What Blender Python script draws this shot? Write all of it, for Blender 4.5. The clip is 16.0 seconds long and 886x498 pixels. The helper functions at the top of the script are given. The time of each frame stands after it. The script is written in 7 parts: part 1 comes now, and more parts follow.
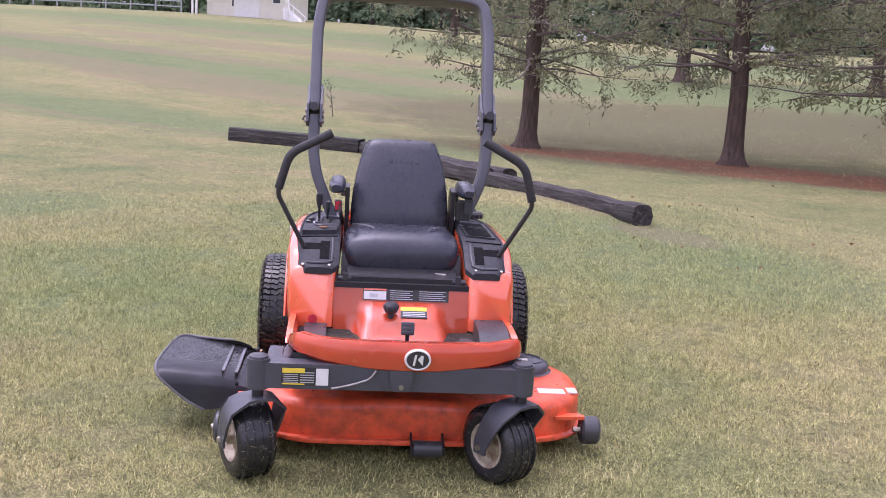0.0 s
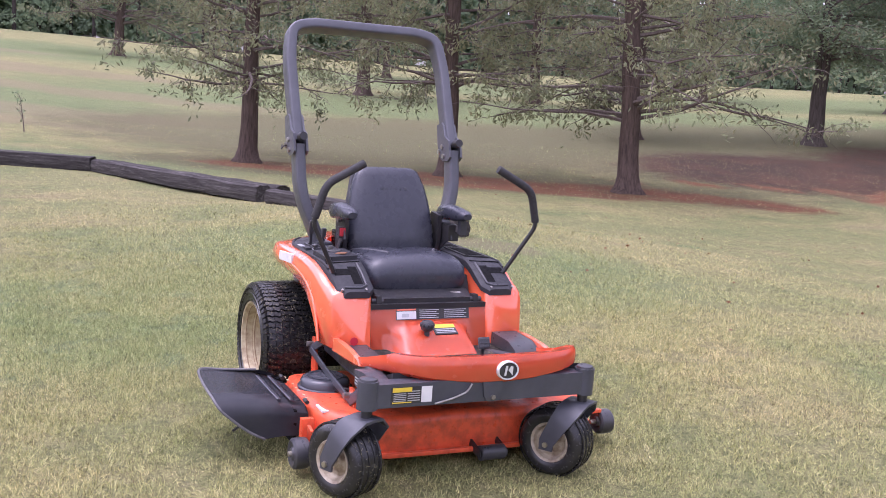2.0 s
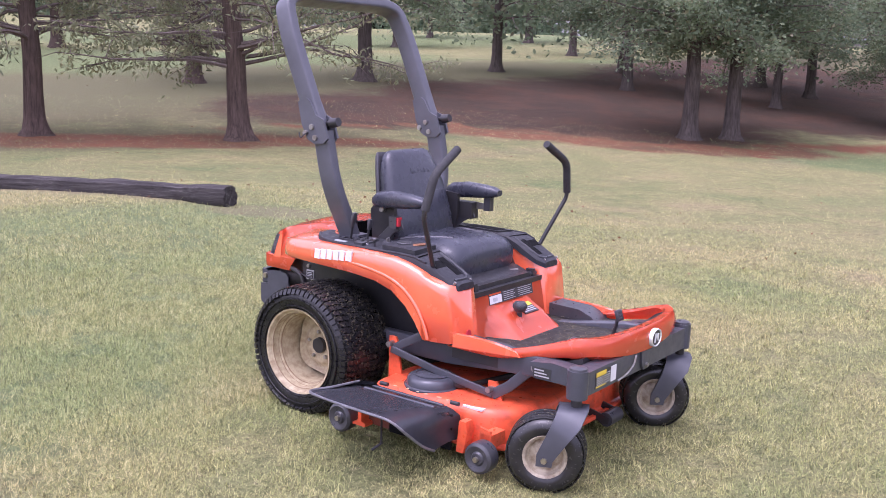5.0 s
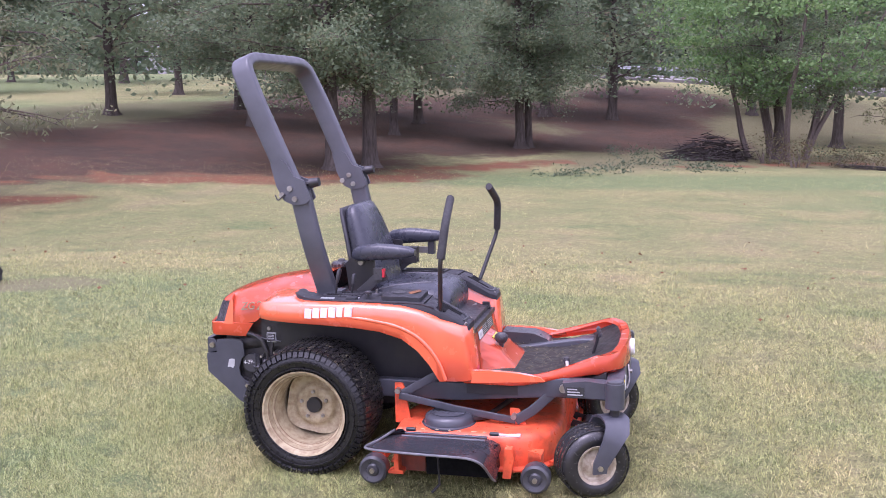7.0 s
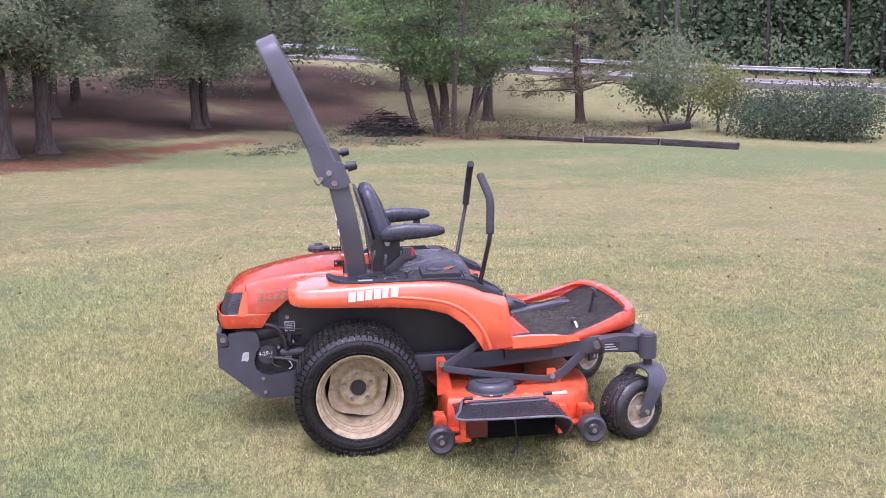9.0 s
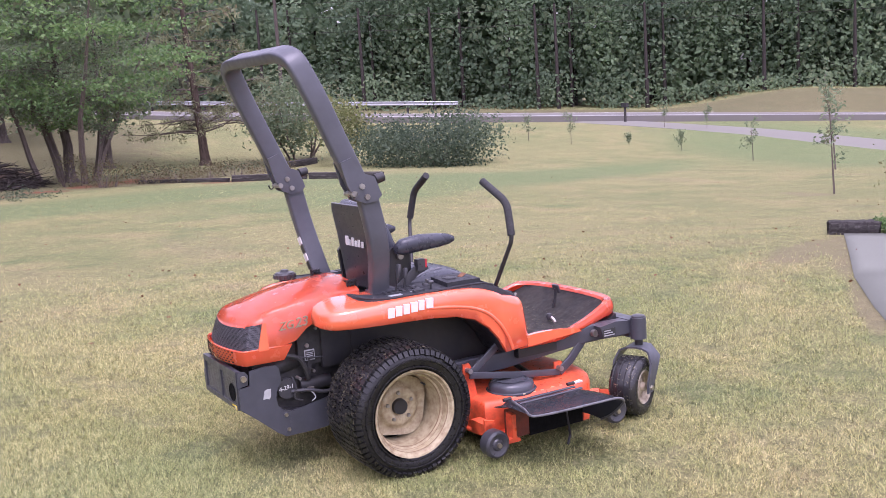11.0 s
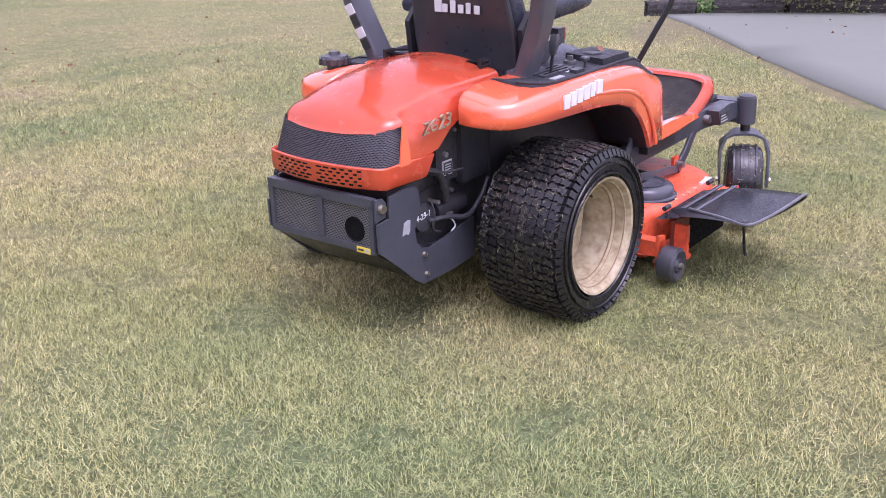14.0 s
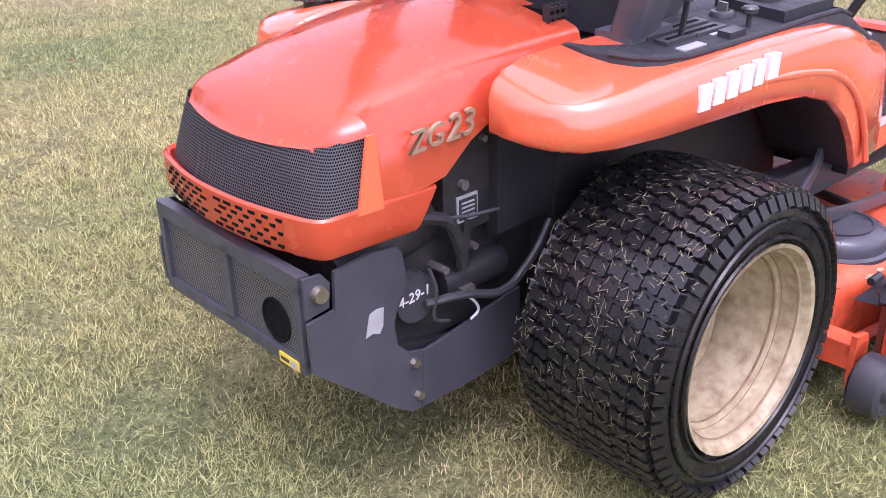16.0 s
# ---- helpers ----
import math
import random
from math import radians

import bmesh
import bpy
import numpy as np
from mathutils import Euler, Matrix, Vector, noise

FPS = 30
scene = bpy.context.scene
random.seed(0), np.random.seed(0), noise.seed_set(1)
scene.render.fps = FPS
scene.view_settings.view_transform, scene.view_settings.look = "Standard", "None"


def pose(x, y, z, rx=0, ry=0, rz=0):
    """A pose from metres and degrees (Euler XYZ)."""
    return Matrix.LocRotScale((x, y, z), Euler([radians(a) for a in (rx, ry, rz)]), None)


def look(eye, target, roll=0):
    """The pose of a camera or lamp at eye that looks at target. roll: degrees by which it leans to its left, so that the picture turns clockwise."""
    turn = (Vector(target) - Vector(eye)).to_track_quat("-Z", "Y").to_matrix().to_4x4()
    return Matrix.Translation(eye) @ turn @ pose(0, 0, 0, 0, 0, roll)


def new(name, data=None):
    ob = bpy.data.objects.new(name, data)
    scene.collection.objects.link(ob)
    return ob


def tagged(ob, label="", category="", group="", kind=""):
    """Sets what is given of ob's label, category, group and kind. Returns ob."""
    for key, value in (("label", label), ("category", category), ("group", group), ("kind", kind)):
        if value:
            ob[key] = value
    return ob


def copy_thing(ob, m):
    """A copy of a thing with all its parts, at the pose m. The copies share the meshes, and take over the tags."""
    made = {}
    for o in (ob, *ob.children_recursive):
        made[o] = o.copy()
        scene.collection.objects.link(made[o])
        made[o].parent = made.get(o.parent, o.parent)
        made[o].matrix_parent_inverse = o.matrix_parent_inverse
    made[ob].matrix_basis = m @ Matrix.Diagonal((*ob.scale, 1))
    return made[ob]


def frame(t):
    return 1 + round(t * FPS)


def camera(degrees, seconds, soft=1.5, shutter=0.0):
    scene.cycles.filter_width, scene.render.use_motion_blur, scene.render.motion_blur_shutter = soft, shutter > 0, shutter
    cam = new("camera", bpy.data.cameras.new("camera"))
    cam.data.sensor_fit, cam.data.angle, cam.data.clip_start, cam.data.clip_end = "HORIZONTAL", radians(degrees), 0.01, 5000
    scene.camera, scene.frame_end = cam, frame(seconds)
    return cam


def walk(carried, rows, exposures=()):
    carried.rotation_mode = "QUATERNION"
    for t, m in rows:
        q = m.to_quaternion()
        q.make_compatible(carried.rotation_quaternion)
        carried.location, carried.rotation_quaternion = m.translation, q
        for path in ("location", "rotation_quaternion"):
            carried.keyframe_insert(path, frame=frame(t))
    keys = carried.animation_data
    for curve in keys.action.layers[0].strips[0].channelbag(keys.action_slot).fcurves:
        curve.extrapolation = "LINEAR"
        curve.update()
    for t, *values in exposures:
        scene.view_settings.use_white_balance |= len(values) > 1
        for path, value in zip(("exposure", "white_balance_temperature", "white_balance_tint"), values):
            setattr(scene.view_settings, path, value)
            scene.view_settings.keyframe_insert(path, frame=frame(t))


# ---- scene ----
cam = camera(47.7, 16.0, 0.7)
PATH = [
    (0, (0.113, -0.006, 1.549), (0.056, 1.961, 1.195), 3.4),
    (0.5, (-0.294, -0.239, 1.58), (-0.199, 1.735, 1.272), 2.7),
    (1, (-0.716, -0.375, 1.603), (-0.463, 1.584, 1.291), 2.9),
    (1.5, (-1.115, -0.245, 1.581), (-0.689, 1.684, 1.269), 4.0),
    (2, (-1.512, -0.12, 1.55), (-0.898, 1.762, 1.259), 3.9),
    (2.5, (-1.944, -0.01, 1.581), (-1.158, 1.803, 1.277), 3.7),
    (3, (-2.287, 0.277, 1.55), (-1.338, 2.008, 1.229), 3.8),
    (3.2, (-2.434, 0.356, 1.57), (-1.431, 2.055, 1.242), 3.5),
    (5.3, (-3.792, 1.454, 1.627), (-2.29, 2.725, 1.269), 1.8),
    (5.5, (-3.918, 1.554, 1.647), (-2.366, 2.766, 1.294), 1.6),
    (6, (-4.14, 1.94, 1.644), (-2.482, 3.009, 1.317), 1.1),
    (6.5, (-4.413, 2.279, 1.668), (-2.647, 3.17, 1.369), -0.2),
    (7, (-4.712, 2.643, 1.686), (-2.858, 3.336, 1.396), -0.9),
    (7.5, (-4.921, 3.112, 1.628), (-3.025, 3.695, 1.372), -1.0),
    (8, (-5.122, 3.534, 1.634), (-3.185, 3.959, 1.369), -1.6),
    (8.5, (-5.236, 3.939, 1.702), (-3.272, 4.141, 1.387), -1.8),
    (9, (-5.193, 4.38, 1.741), (-3.224, 4.373, 1.394), -1.4),
    (9.2, (-5.2, 4.563, 1.765), (-3.233, 4.479, 1.409), -1.9),
    (11.3, (-4.634, 6.37, 1.667), (-2.845, 5.534, 1.35), -3.6),
    (11.5, (-4.498, 6.413, 1.673), (-2.725, 5.551, 1.338), -3.5),
    (12, (-4.168, 6.684, 1.671), (-2.456, 5.711, 1.319), -3.3),
    (12.5, (-3.856, 6.976, 1.627), (-2.237, 5.883, 1.2), -3.0),
    (13, (-3.45, 7.134, 1.522), (-1.928, 5.929, 1.044), -3.2),
    (13.5, (-3.082, 7.29, 1.459), (-1.637, 6.026, 0.898), -3.0),
    (14, (-2.73, 7.237, 1.454), (-1.378, 5.945, 0.742), -2.1),
    (14.5, (-2.439, 6.965, 1.39), (-1.078, 5.676, 0.694), -2.9),
    (15, (-2.16, 6.664, 1.337), (-0.754, 5.444, 0.605), -2.5),
    (15.5, (-1.925, 6.344, 1.296), (-0.492, 5.201, 0.497), -1.4),
    (16, (-1.81, 6.034, 1.237), (-0.32, 5.012, 0.378), -1.6),
]
walk(cam, [(t, look(eye, target, roll)) for t, eye, target, roll in PATH], [(0.0, 0.68, 5850, 40), (0.5, 0.74, 5720, 40), (1.5, 0.80, 5780, 40), (3.0, 0.83, 5820, 40), (5.5, 0.90, 5680, 43), (7.5, 0.89, 5660, 43), (9.0, 0.85, 5740, 43), (12.0, 0.81, 5850, 42), (14.5, 0.76, 5680, 41), (16.0, 0.96, 5800, 40)])

# ---------------------------------------------------------------- light
world = bpy.data.worlds.new("overcast_sky")
scene.world = world
world.use_nodes = True
wn, wl = world.node_tree.nodes, world.node_tree.links
sky = wn.new("ShaderNodeTexSky")
sky.sky_type, sky.sun_disc = "NISHITA", False
sky.sun_elevation, sky.sun_rotation = radians(72), radians(-70)
sky.dust_density, sky.air_density, sky.ozone_density = 4.0, 1.2, 1.0
haze = wn.new("ShaderNodeHueSaturation")
haze.inputs["Saturation"].default_value = 0.22
wl.new(sky.outputs[0], haze.inputs["Color"])
wl.new(haze.outputs[0], wn["Background"].inputs["Color"])
wn["Background"].inputs["Strength"].default_value = 0.215
sun_data = bpy.data.lights.new("sun", "SUN")
sun_data.energy, sun_data.angle, sun_data.color = 0.45, radians(75), (1.0, 0.97, 0.93)
sun = new("sun", sun_data)
sun.matrix_world = look((-9, -9, 34), (0, 0, 0))

# ---------------------------------------------------------------- materials


class Mat:
    """A small builder for node materials."""

    def __init__(self, name, rough=0.6, metal=0.0, coat=0.0, spec=0.5):
        self.mat = bpy.data.materials.new(name)
        self.mat.use_nodes = True
        self.n, self.l = self.mat.node_tree.nodes, self.mat.node_tree.links
        self.b = self.n["Principled BSDF"]
        self.b.inputs["Roughness"].default_value = rough
        self.b.inputs["Metallic"].default_value = metal
        self.b.inputs["Coat Weight"].default_value = coat
        self.b.inputs["Specular IOR Level"].default_value = spec
        self.co = self.n.new("ShaderNodeTexCoord").outputs["Object"]

    def noise(self, scale, detail=4.0, rough=0.55, co=None, stretch=None):
        co = co or self.co
        if stretch:
            m = self.n.new("ShaderNodeMapping")
            m.inputs["Scale"].default_value = stretch
            self.l.new(co, m.inputs[0])
            co = m.outputs[0]
        t = self.n.new("ShaderNodeTexNoise")
        t.inputs["Scale"].default_value, t.inputs["Detail"].default_value, t.inputs["Roughness"].default_value = scale, detail, rough
        self.l.new(co, t.inputs["Vector"])
        return t.outputs["Fac"]

    def ramp(self, fac, *stops):
        r = self.n.new("ShaderNodeValToRGB")
        e = r.color_ramp.elements
        while len(e) < len(stops):
            e.new(0.5)
        for el, (p, c) in zip(e, stops):
            el.position = p
            el.color = (*c, 1) if len(c) == 3 else c
        self.l.new(fac, r.inputs[0])
        return r.outputs[0]

    def mix(self, fac, a, b, kind="MIX"):
        m = self.n.new("ShaderNodeMix")
        m.data_type, m.blend_type = "RGBA", kind
        for key, v in ((0, fac), (6, a), (7, b)):
            if isinstance(v, (int, float)):
                m.inputs[key].default_value = v
            elif isinstance(v, tuple):
                m.inputs[key].default_value = (*v, 1)
            else:
                self.l.new(v, m.inputs[key])
        return m.outputs[2]

    def math(self, op, a, b=0.0):
        m = self.n.new("ShaderNodeMath")
        m.operation = op
        for i, v in enumerate((a, b)):
            if isinstance(v, (int, float)):
                m.inputs[i].default_value = v
            else:
                self.l.new(v, m.inputs[i])
        return m.outputs[0]

    def attr(self, name):
        a = self.n.new("ShaderNodeAttribute")
        a.attribute_name = name
        return a.outputs["Fac"]

    def island(self):
        return self.n.new("ShaderNodeNewGeometry").outputs["Random Per Island"]

    def color(self, c):
        if isinstance(c, tuple):
            self.b.inputs["Base Color"].default_value = (*c, 1)
        else:
            self.l.new(c, self.b.inputs["Base Color"])
        return self

    def rough(self, f):
        self.l.new(f, self.b.inputs["Roughness"])
        return self

    def bump(self, h, strength=0.3, dist=0.01):
        b = self.n.new("ShaderNodeBump")
        b.inputs["Strength"].default_value, b.inputs["Distance"].default_value = strength, dist
        self.l.new(h, b.inputs["Height"])
        self.l.new(b.outputs[0], self.b.inputs["Normal"])
        return self


def worn(name, base, dark, rough, metal=0.0, coat=0.0, scale=9.0, bump=0.15, bscale=160.0, bdist=0.002, spec=0.5, spread=(0.35, 0.75)):
    """Paint, plastic or metal with broad grime and fine grain."""
    m = Mat(name, rough, metal, coat, spec)
    broad = m.noise(scale, 5, 0.6)
    m.color(m.ramp(broad, (spread[0], base), (spread[1], dark)))
    fine = m.noise(bscale, 3)
    r = m.ramp(m.noise(scale * 3, 4), (0.3, (rough * 0.75,) * 3), (0.75, (min(1, rough * 1.3),) * 3))
    m.rough(r)
    m.b.inputs["Coat Roughness"].default_value, m.b.inputs["Coat IOR"].default_value = 0.05, 1.76
    m.bump(fine, bump, bdist)
    return m.mat


ORANGE = worn("orange_paint", (0.93, 0.160, 0.062), (0.87, 0.135, 0.052), 0.24, coat=1.0, scale=5, bump=0.02, bscale=90)
ORANGE_DIRTY = worn("scuffed_orange_paint", (0.86, 0.125, 0.045), (0.36, 0.060, 0.030), 0.34, scale=14, bump=0.12, spread=(0.42, 0.76))
DARK_RED = worn("dark_red_paint", (0.22, 0.045, 0.025), (0.09, 0.035, 0.022), 0.6, scale=18, bump=0.3)
GREY_PAINT = worn("dark_grey_paint", (0.070, 0.073, 0.088), (0.05, 0.053, 0.062), 0.40, scale=10, bump=0.08)
ROPS_PAINT = worn("charcoal_powder_coat", (0.095, 0.098, 0.115), (0.07, 0.073, 0.085), 0.40, scale=7, bump=0.08)
BLACK_PLASTIC = worn("black_plastic", (0.043, 0.044, 0.052), (0.062, 0.061, 0.064), 0.34, scale=12, bump=0.12)
SATIN_BLACK = worn("satin_black_steel", (0.022, 0.022, 0.026), (0.036, 0.034, 0.034), 0.4, scale=14)
VINYL = worn("black_vinyl", (0.034, 0.037, 0.051), (0.048, 0.051, 0.064), 0.29, scale=8, bump=0.25, bscale=260, bdist=0.0015)
RUBBER = worn("tyre_rubber", (0.009, 0.009, 0.0105), (0.019, 0.0185, 0.018), 0.31, scale=20, bump=0.2)
WET_RUBBER = worn("wet_caster_rubber", (0.02, 0.02, 0.022), (0.032, 0.031, 0.03), 0.24, scale=18, bump=0.2)
FOAM = worn("foam_grip", (0.03, 0.03, 0.032), (0.042, 0.042, 0.043), 0.85, scale=30, bump=0.35, bscale=400)
CONSOLE_PLASTIC = worn("textured_console_plastic", (0.026, 0.027, 0.033), (0.04, 0.04, 0.044), 0.6, scale=15, bump=0.2, bscale=300, spec=0.35)
CHUTE_PLASTIC = worn("glossy_chute_plastic", (0.060, 0.063, 0.076), (0.085, 0.087, 0.098), 0.20, scale=6, bump=0.15, bscale=40, bdist=0.004)
# Near-black for seams and screen, and for shade painted in slots, wells, gaps.
SHADE_BLACK = worn("shade_black", (0.006, 0.006, 0.007), (0.01, 0.01, 0.01), 0.8, scale=20, bump=0.0, spec=0.1)
RIM_STEEL = worn("rusty_caster_rim", (0.50, 0.44, 0.33), (0.17, 0.105, 0.06), 0.5, metal=0.1, scale=22, bump=0.2, spread=(0.4, 0.7))
CREAM = worn("cream_rim_paint", (0.46, 0.390, 0.245), (0.24, 0.165, 0.09), 0.5, scale=34, bump=0.15, spread=(0.40, 0.74))
RUST_SHADE = worn("rust_step_shade", (0.20, 0.125, 0.065), (0.32, 0.24, 0.14), 0.8, scale=30, bump=0.2)
BARE = worn("worn_steel", (0.42, 0.41, 0.4), (0.24, 0.21, 0.18), 0.38, metal=0.8, scale=25)
BOLT = worn("zinc_bolt", (0.5, 0.47, 0.4), (0.35, 0.3, 0.22), 0.35, metal=0.9, scale=40)
ENGINE = worn("engine_casting", (0.018, 0.018, 0.020), (0.04, 0.037, 0.035), 0.55, scale=22, bump=0.4, bscale=60, bdist=0.004)
WHITE = worn("white_decal", (0.75, 0.75, 0.74), (0.66, 0.66, 0.65), 0.45, scale=30, bump=0.02)
SILVER = worn("silver_decal", (0.55, 0.56, 0.58), (0.45, 0.46, 0.48), 0.35, metal=0.3, scale=30, bump=0.02)
GOLD = worn("dull_gold_decal", (0.46, 0.38, 0.25), (0.36, 0.29, 0.18), 0.4, metal=0.4, scale=30, bump=0.02)
YELLOW = worn("yellow_decal", (0.78, 0.6, 0.05), (0.7, 0.52, 0.05), 0.45, scale=30, bump=0.02)
DECAL_BLACK = worn("black_decal", (0.03, 0.03, 0.032), (0.045, 0.045, 0.045), 0.45, scale=30, bump=0.02)
RED = worn("red_plastic", (0.6, 0.03, 0.05), (0.5, 0.03, 0.04), 0.4, scale=30, bump=0.02)
CHROME = worn("chrome_badge", (0.86, 0.87, 0.88), (0.78, 0.79, 0.80), 0.2, metal=0.35, scale=30, bump=0.02)
CLIPPING = worn("grass_clipping", (0.27, 0.235, 0.145), (0.15, 0.14, 0.075), 0.7, scale=60, bump=0.0)
DEAD_LEAF = worn("dry_leaf", (0.22, 0.09, 0.035), (0.12, 0.05, 0.025), 0.7, scale=40)


# ---------------------------------------------------------------- mesh helpers


def part(name, bm, material, parent=None, label="", smooth=40):
    me = bpy.data.meshes.new(name)
    bmesh.ops.recalc_face_normals(bm, faces=bm.faces)
    bm.to_mesh(me)
    bm.free()
    return hang(name, me, material, parent, label, smooth)


def hang(name, me, material, parent=None, label="", smooth=40):
    if smooth:
        me.shade_smooth()
        me.set_sharp_from_angle(angle=radians(smooth))
    if not me.materials:
        me.materials.append(material)
    ob = new(name, me)
    ob.parent = parent
    if label:
        tagged(ob, label)
    return ob


def lettering(text, size, material, parent, matrix, name, label="", shear=0.0, depth=0.0008):
    """Words in the built-in font as a thin mesh."""
    cu = bpy.data.curves.new(name, "FONT")
    cu.body, cu.size, cu.shear, cu.extrude, cu.resolution_u = text, size, shear, depth, 3
    ob = bpy.data.objects.new(name, cu)
    scene.collection.objects.link(ob)
    me = bpy.data.meshes.new_from_object(ob.evaluated_get(bpy.context.evaluated_depsgraph_get()))
    bpy.data.objects.remove(ob)
    bpy.data.curves.remove(cu)
    me.materials.clear()
    me.transform(matrix)
    return hang(name, me, material, parent, label, 0)


def bevelled(bm, width, segments=2, angle=30):
    if width > 0:
        es = [e for e in bm.edges if len(e.link_faces) == 2 and e.calc_face_angle(0) > radians(angle)]
        bmesh.ops.bevel(bm, geom=es, offset=width, segments=segments, affect="EDGES", profile=0.5, clamp_overlap=True)
    return bm


def add_box(bm, x0, x1, y0, y1, z0, z1, m=None):
    vs = [bm.verts.new((x, y, z)) for x in (x0, x1) for y in (y0, y1) for z in (z0, z1)]
    for q in ((0, 1, 3, 2), (4, 6, 7, 5), (0, 4, 5, 1), (2, 3, 7, 6), (0, 2, 6, 4), (1, 5, 7, 3)):
        bm.faces.new([vs[i] for i in q])
    if m:
        bmesh.ops.transform(bm, matrix=m, verts=vs)
    return vs


def box(x0, x1, y0, y1, z0, z1, bevel=0.004, m=None):
    bm = bmesh.new()
    add_box(bm, x0, x1, y0, y1, z0, z1, m)
    return bevelled(bm, bevel)


def prism(outline, a, b, axis="y", bevel=0.0, segments=2):
    """A flat outline, extruded from a to b along an axis. The outline's two numbers are the two other axes, in order."""
    bm = bmesh.new()
    add_prism(bm, outline, a, b, axis)
    return bevelled(bm, bevel, segments)


def add_prism(bm, outline, a, b, axis="y"):
    def put(u, v, w):
        return {"x": (w, u, v), "y": (u, w, v), "z": (u, v, w)}[axis]

    lo = [bm.verts.new(put(u, v, a)) for u, v in outline]
    hi = [bm.verts.new(put(u, v, b)) for u, v in outline]
    n = len(outline)
    bm.faces.new(lo)
    bm.faces.new(hi[::-1])
    for i in range(n):
        bm.faces.new((lo[i], hi[i], hi[(i + 1) % n], lo[(i + 1) % n]))


def add_loft(bm, rings, caps=True, closed=True):
    """Skins rings of the same number of points."""
    vs = [[bm.verts.new(p) for p in r] for r in rings]
    n = len(rings[0])
    for a, b in zip(vs, vs[1:]):
        for i in range(n if closed else n - 1):
            bm.faces.new((a[i], a[(i + 1) % n], b[(i + 1) % n], b[i]))
    if caps and closed:
        bm.faces.new(vs[0][::-1])
        bm.faces.new(vs[-1])
    return vs


def loft(rings, caps=True, closed=True, bevel=0.0):
    bm = bmesh.new()
    add_loft(bm, rings, caps, closed)
    return bevelled(bm, bevel)


def smooth_path(pts, steps=6, r=None):
    """A path with its corners rounded by quadratic curves that begin r before each corner."""
    pts = [Vector(p) for p in pts]
    out = [pts[0]]
    for a, b, c in zip(pts, pts[1:], pts[2:]):
        d = min(r or 0.05, (a - b).length * 0.48, (c - b).length * 0.48)
        p, q = b + (a - b).normalized() * d, b + (c - b).normalized() * d
        out += [p.lerp(b, t).lerp(b.lerp(q, t), t) for t in (i / steps for i in range(steps + 1))]
    return out + [pts[-1]]


def add_sweep(bm, pts, profile, up=(0, 0, 1), scales=None):
    """Sweeps a closed profile (u across, v along up) along a path."""
    pts = [Vector(p) for p in pts]
    rings, side = [], None
    for i, p in enumerate(pts):
        d = ((pts[i + 1] - p).normalized() if i + 1 < len(pts) else Vector()) + ((p - pts[i - 1]).normalized() if i else Vector())
        d.normalize()
        s = d.cross(Vector(up))
        s = s.normalized() if s.length > 0.05 else (side or d.orthogonal().normalized())
        if side and s.dot(side) < 0:
            s = -s
        side, v = s, s.cross(d).normalized()
        k = scales[i] if scales else 1
        rings.append([p + s * (a * k) + v * (b * k) for a, b in profile])
    add_loft(bm, rings)


def ring(r, n=10, ry=None):
    return [(r * math.cos(2 * math.pi * i / n), (ry or r) * math.sin(2 * math.pi * i / n)) for i in range(n)]


def rrect(w, h, r, n=3):
    """A rectangle w by h about the origin with rounded corners."""
    out = []
    for cx, cy, a in ((w / 2 - r, h / 2 - r, 0), (-w / 2 + r, h / 2 - r, 90), (-w / 2 + r, -h / 2 + r, 180), (w / 2 - r, -h / 2 + r, 270)):
        out += [(cx + r * math.cos(radians(a + 90 * i / n)), cy + r * math.sin(radians(a + 90 * i / n))) for i in range(n + 1)]
    return out


def sweep(pts, profile, up=(0, 0, 1), scales=None):
    bm = bmesh.new()
    add_sweep(bm, pts, profile, up, scales)
    return bm


def add_cyl(bm, p, q, r, r2=None, n=16):
    p, q = Vector(p), Vector(q)
    s = (q - p).orthogonal().normalized()
    t = (q - p).cross(s).normalized()
    add_loft(bm, [[c + s * (k * a) + t * (k * b) for a, b in ring(1, n)] for c, k in ((p, r), (q, r if r2 is None else r2))])


def cyl(p, q, r, r2=None, n=16, bevel=0.0):
    bm = bmesh.new()
    add_cyl(bm, p, q, r, r2, n)
    return bevelled(bm, bevel)


def lathe(profile, n=32, axis="y", centre=(0, 0, 0), closed=False):
    """Turns (radius, along) pairs about an axis through centre."""
    bm = bmesh.new()
    rows = []
    for i in range(n):
        a = 2 * math.pi * i / n
        c, s = math.cos(a), math.sin(a)
        row = []
        for r, w in profile:
            p = {"y": (r * c, w, r * s), "z": (r * c, r * s, w), "x": (w, r * c, r * s)}[axis]
            row.append(bm.verts.new(Vector(p) + Vector(centre)))
        rows.append(row)
    for i in range(n):
        a, b = rows[i], rows[(i + 1) % n]
        k = len(profile)
        for j in range(k if closed else k - 1):
            bm.faces.new((a[j], b[j], b[(j + 1) % k], a[(j + 1) % k]))
    bmesh.ops.remove_doubles(bm, verts=bm.verts, dist=1e-6)
    return bm


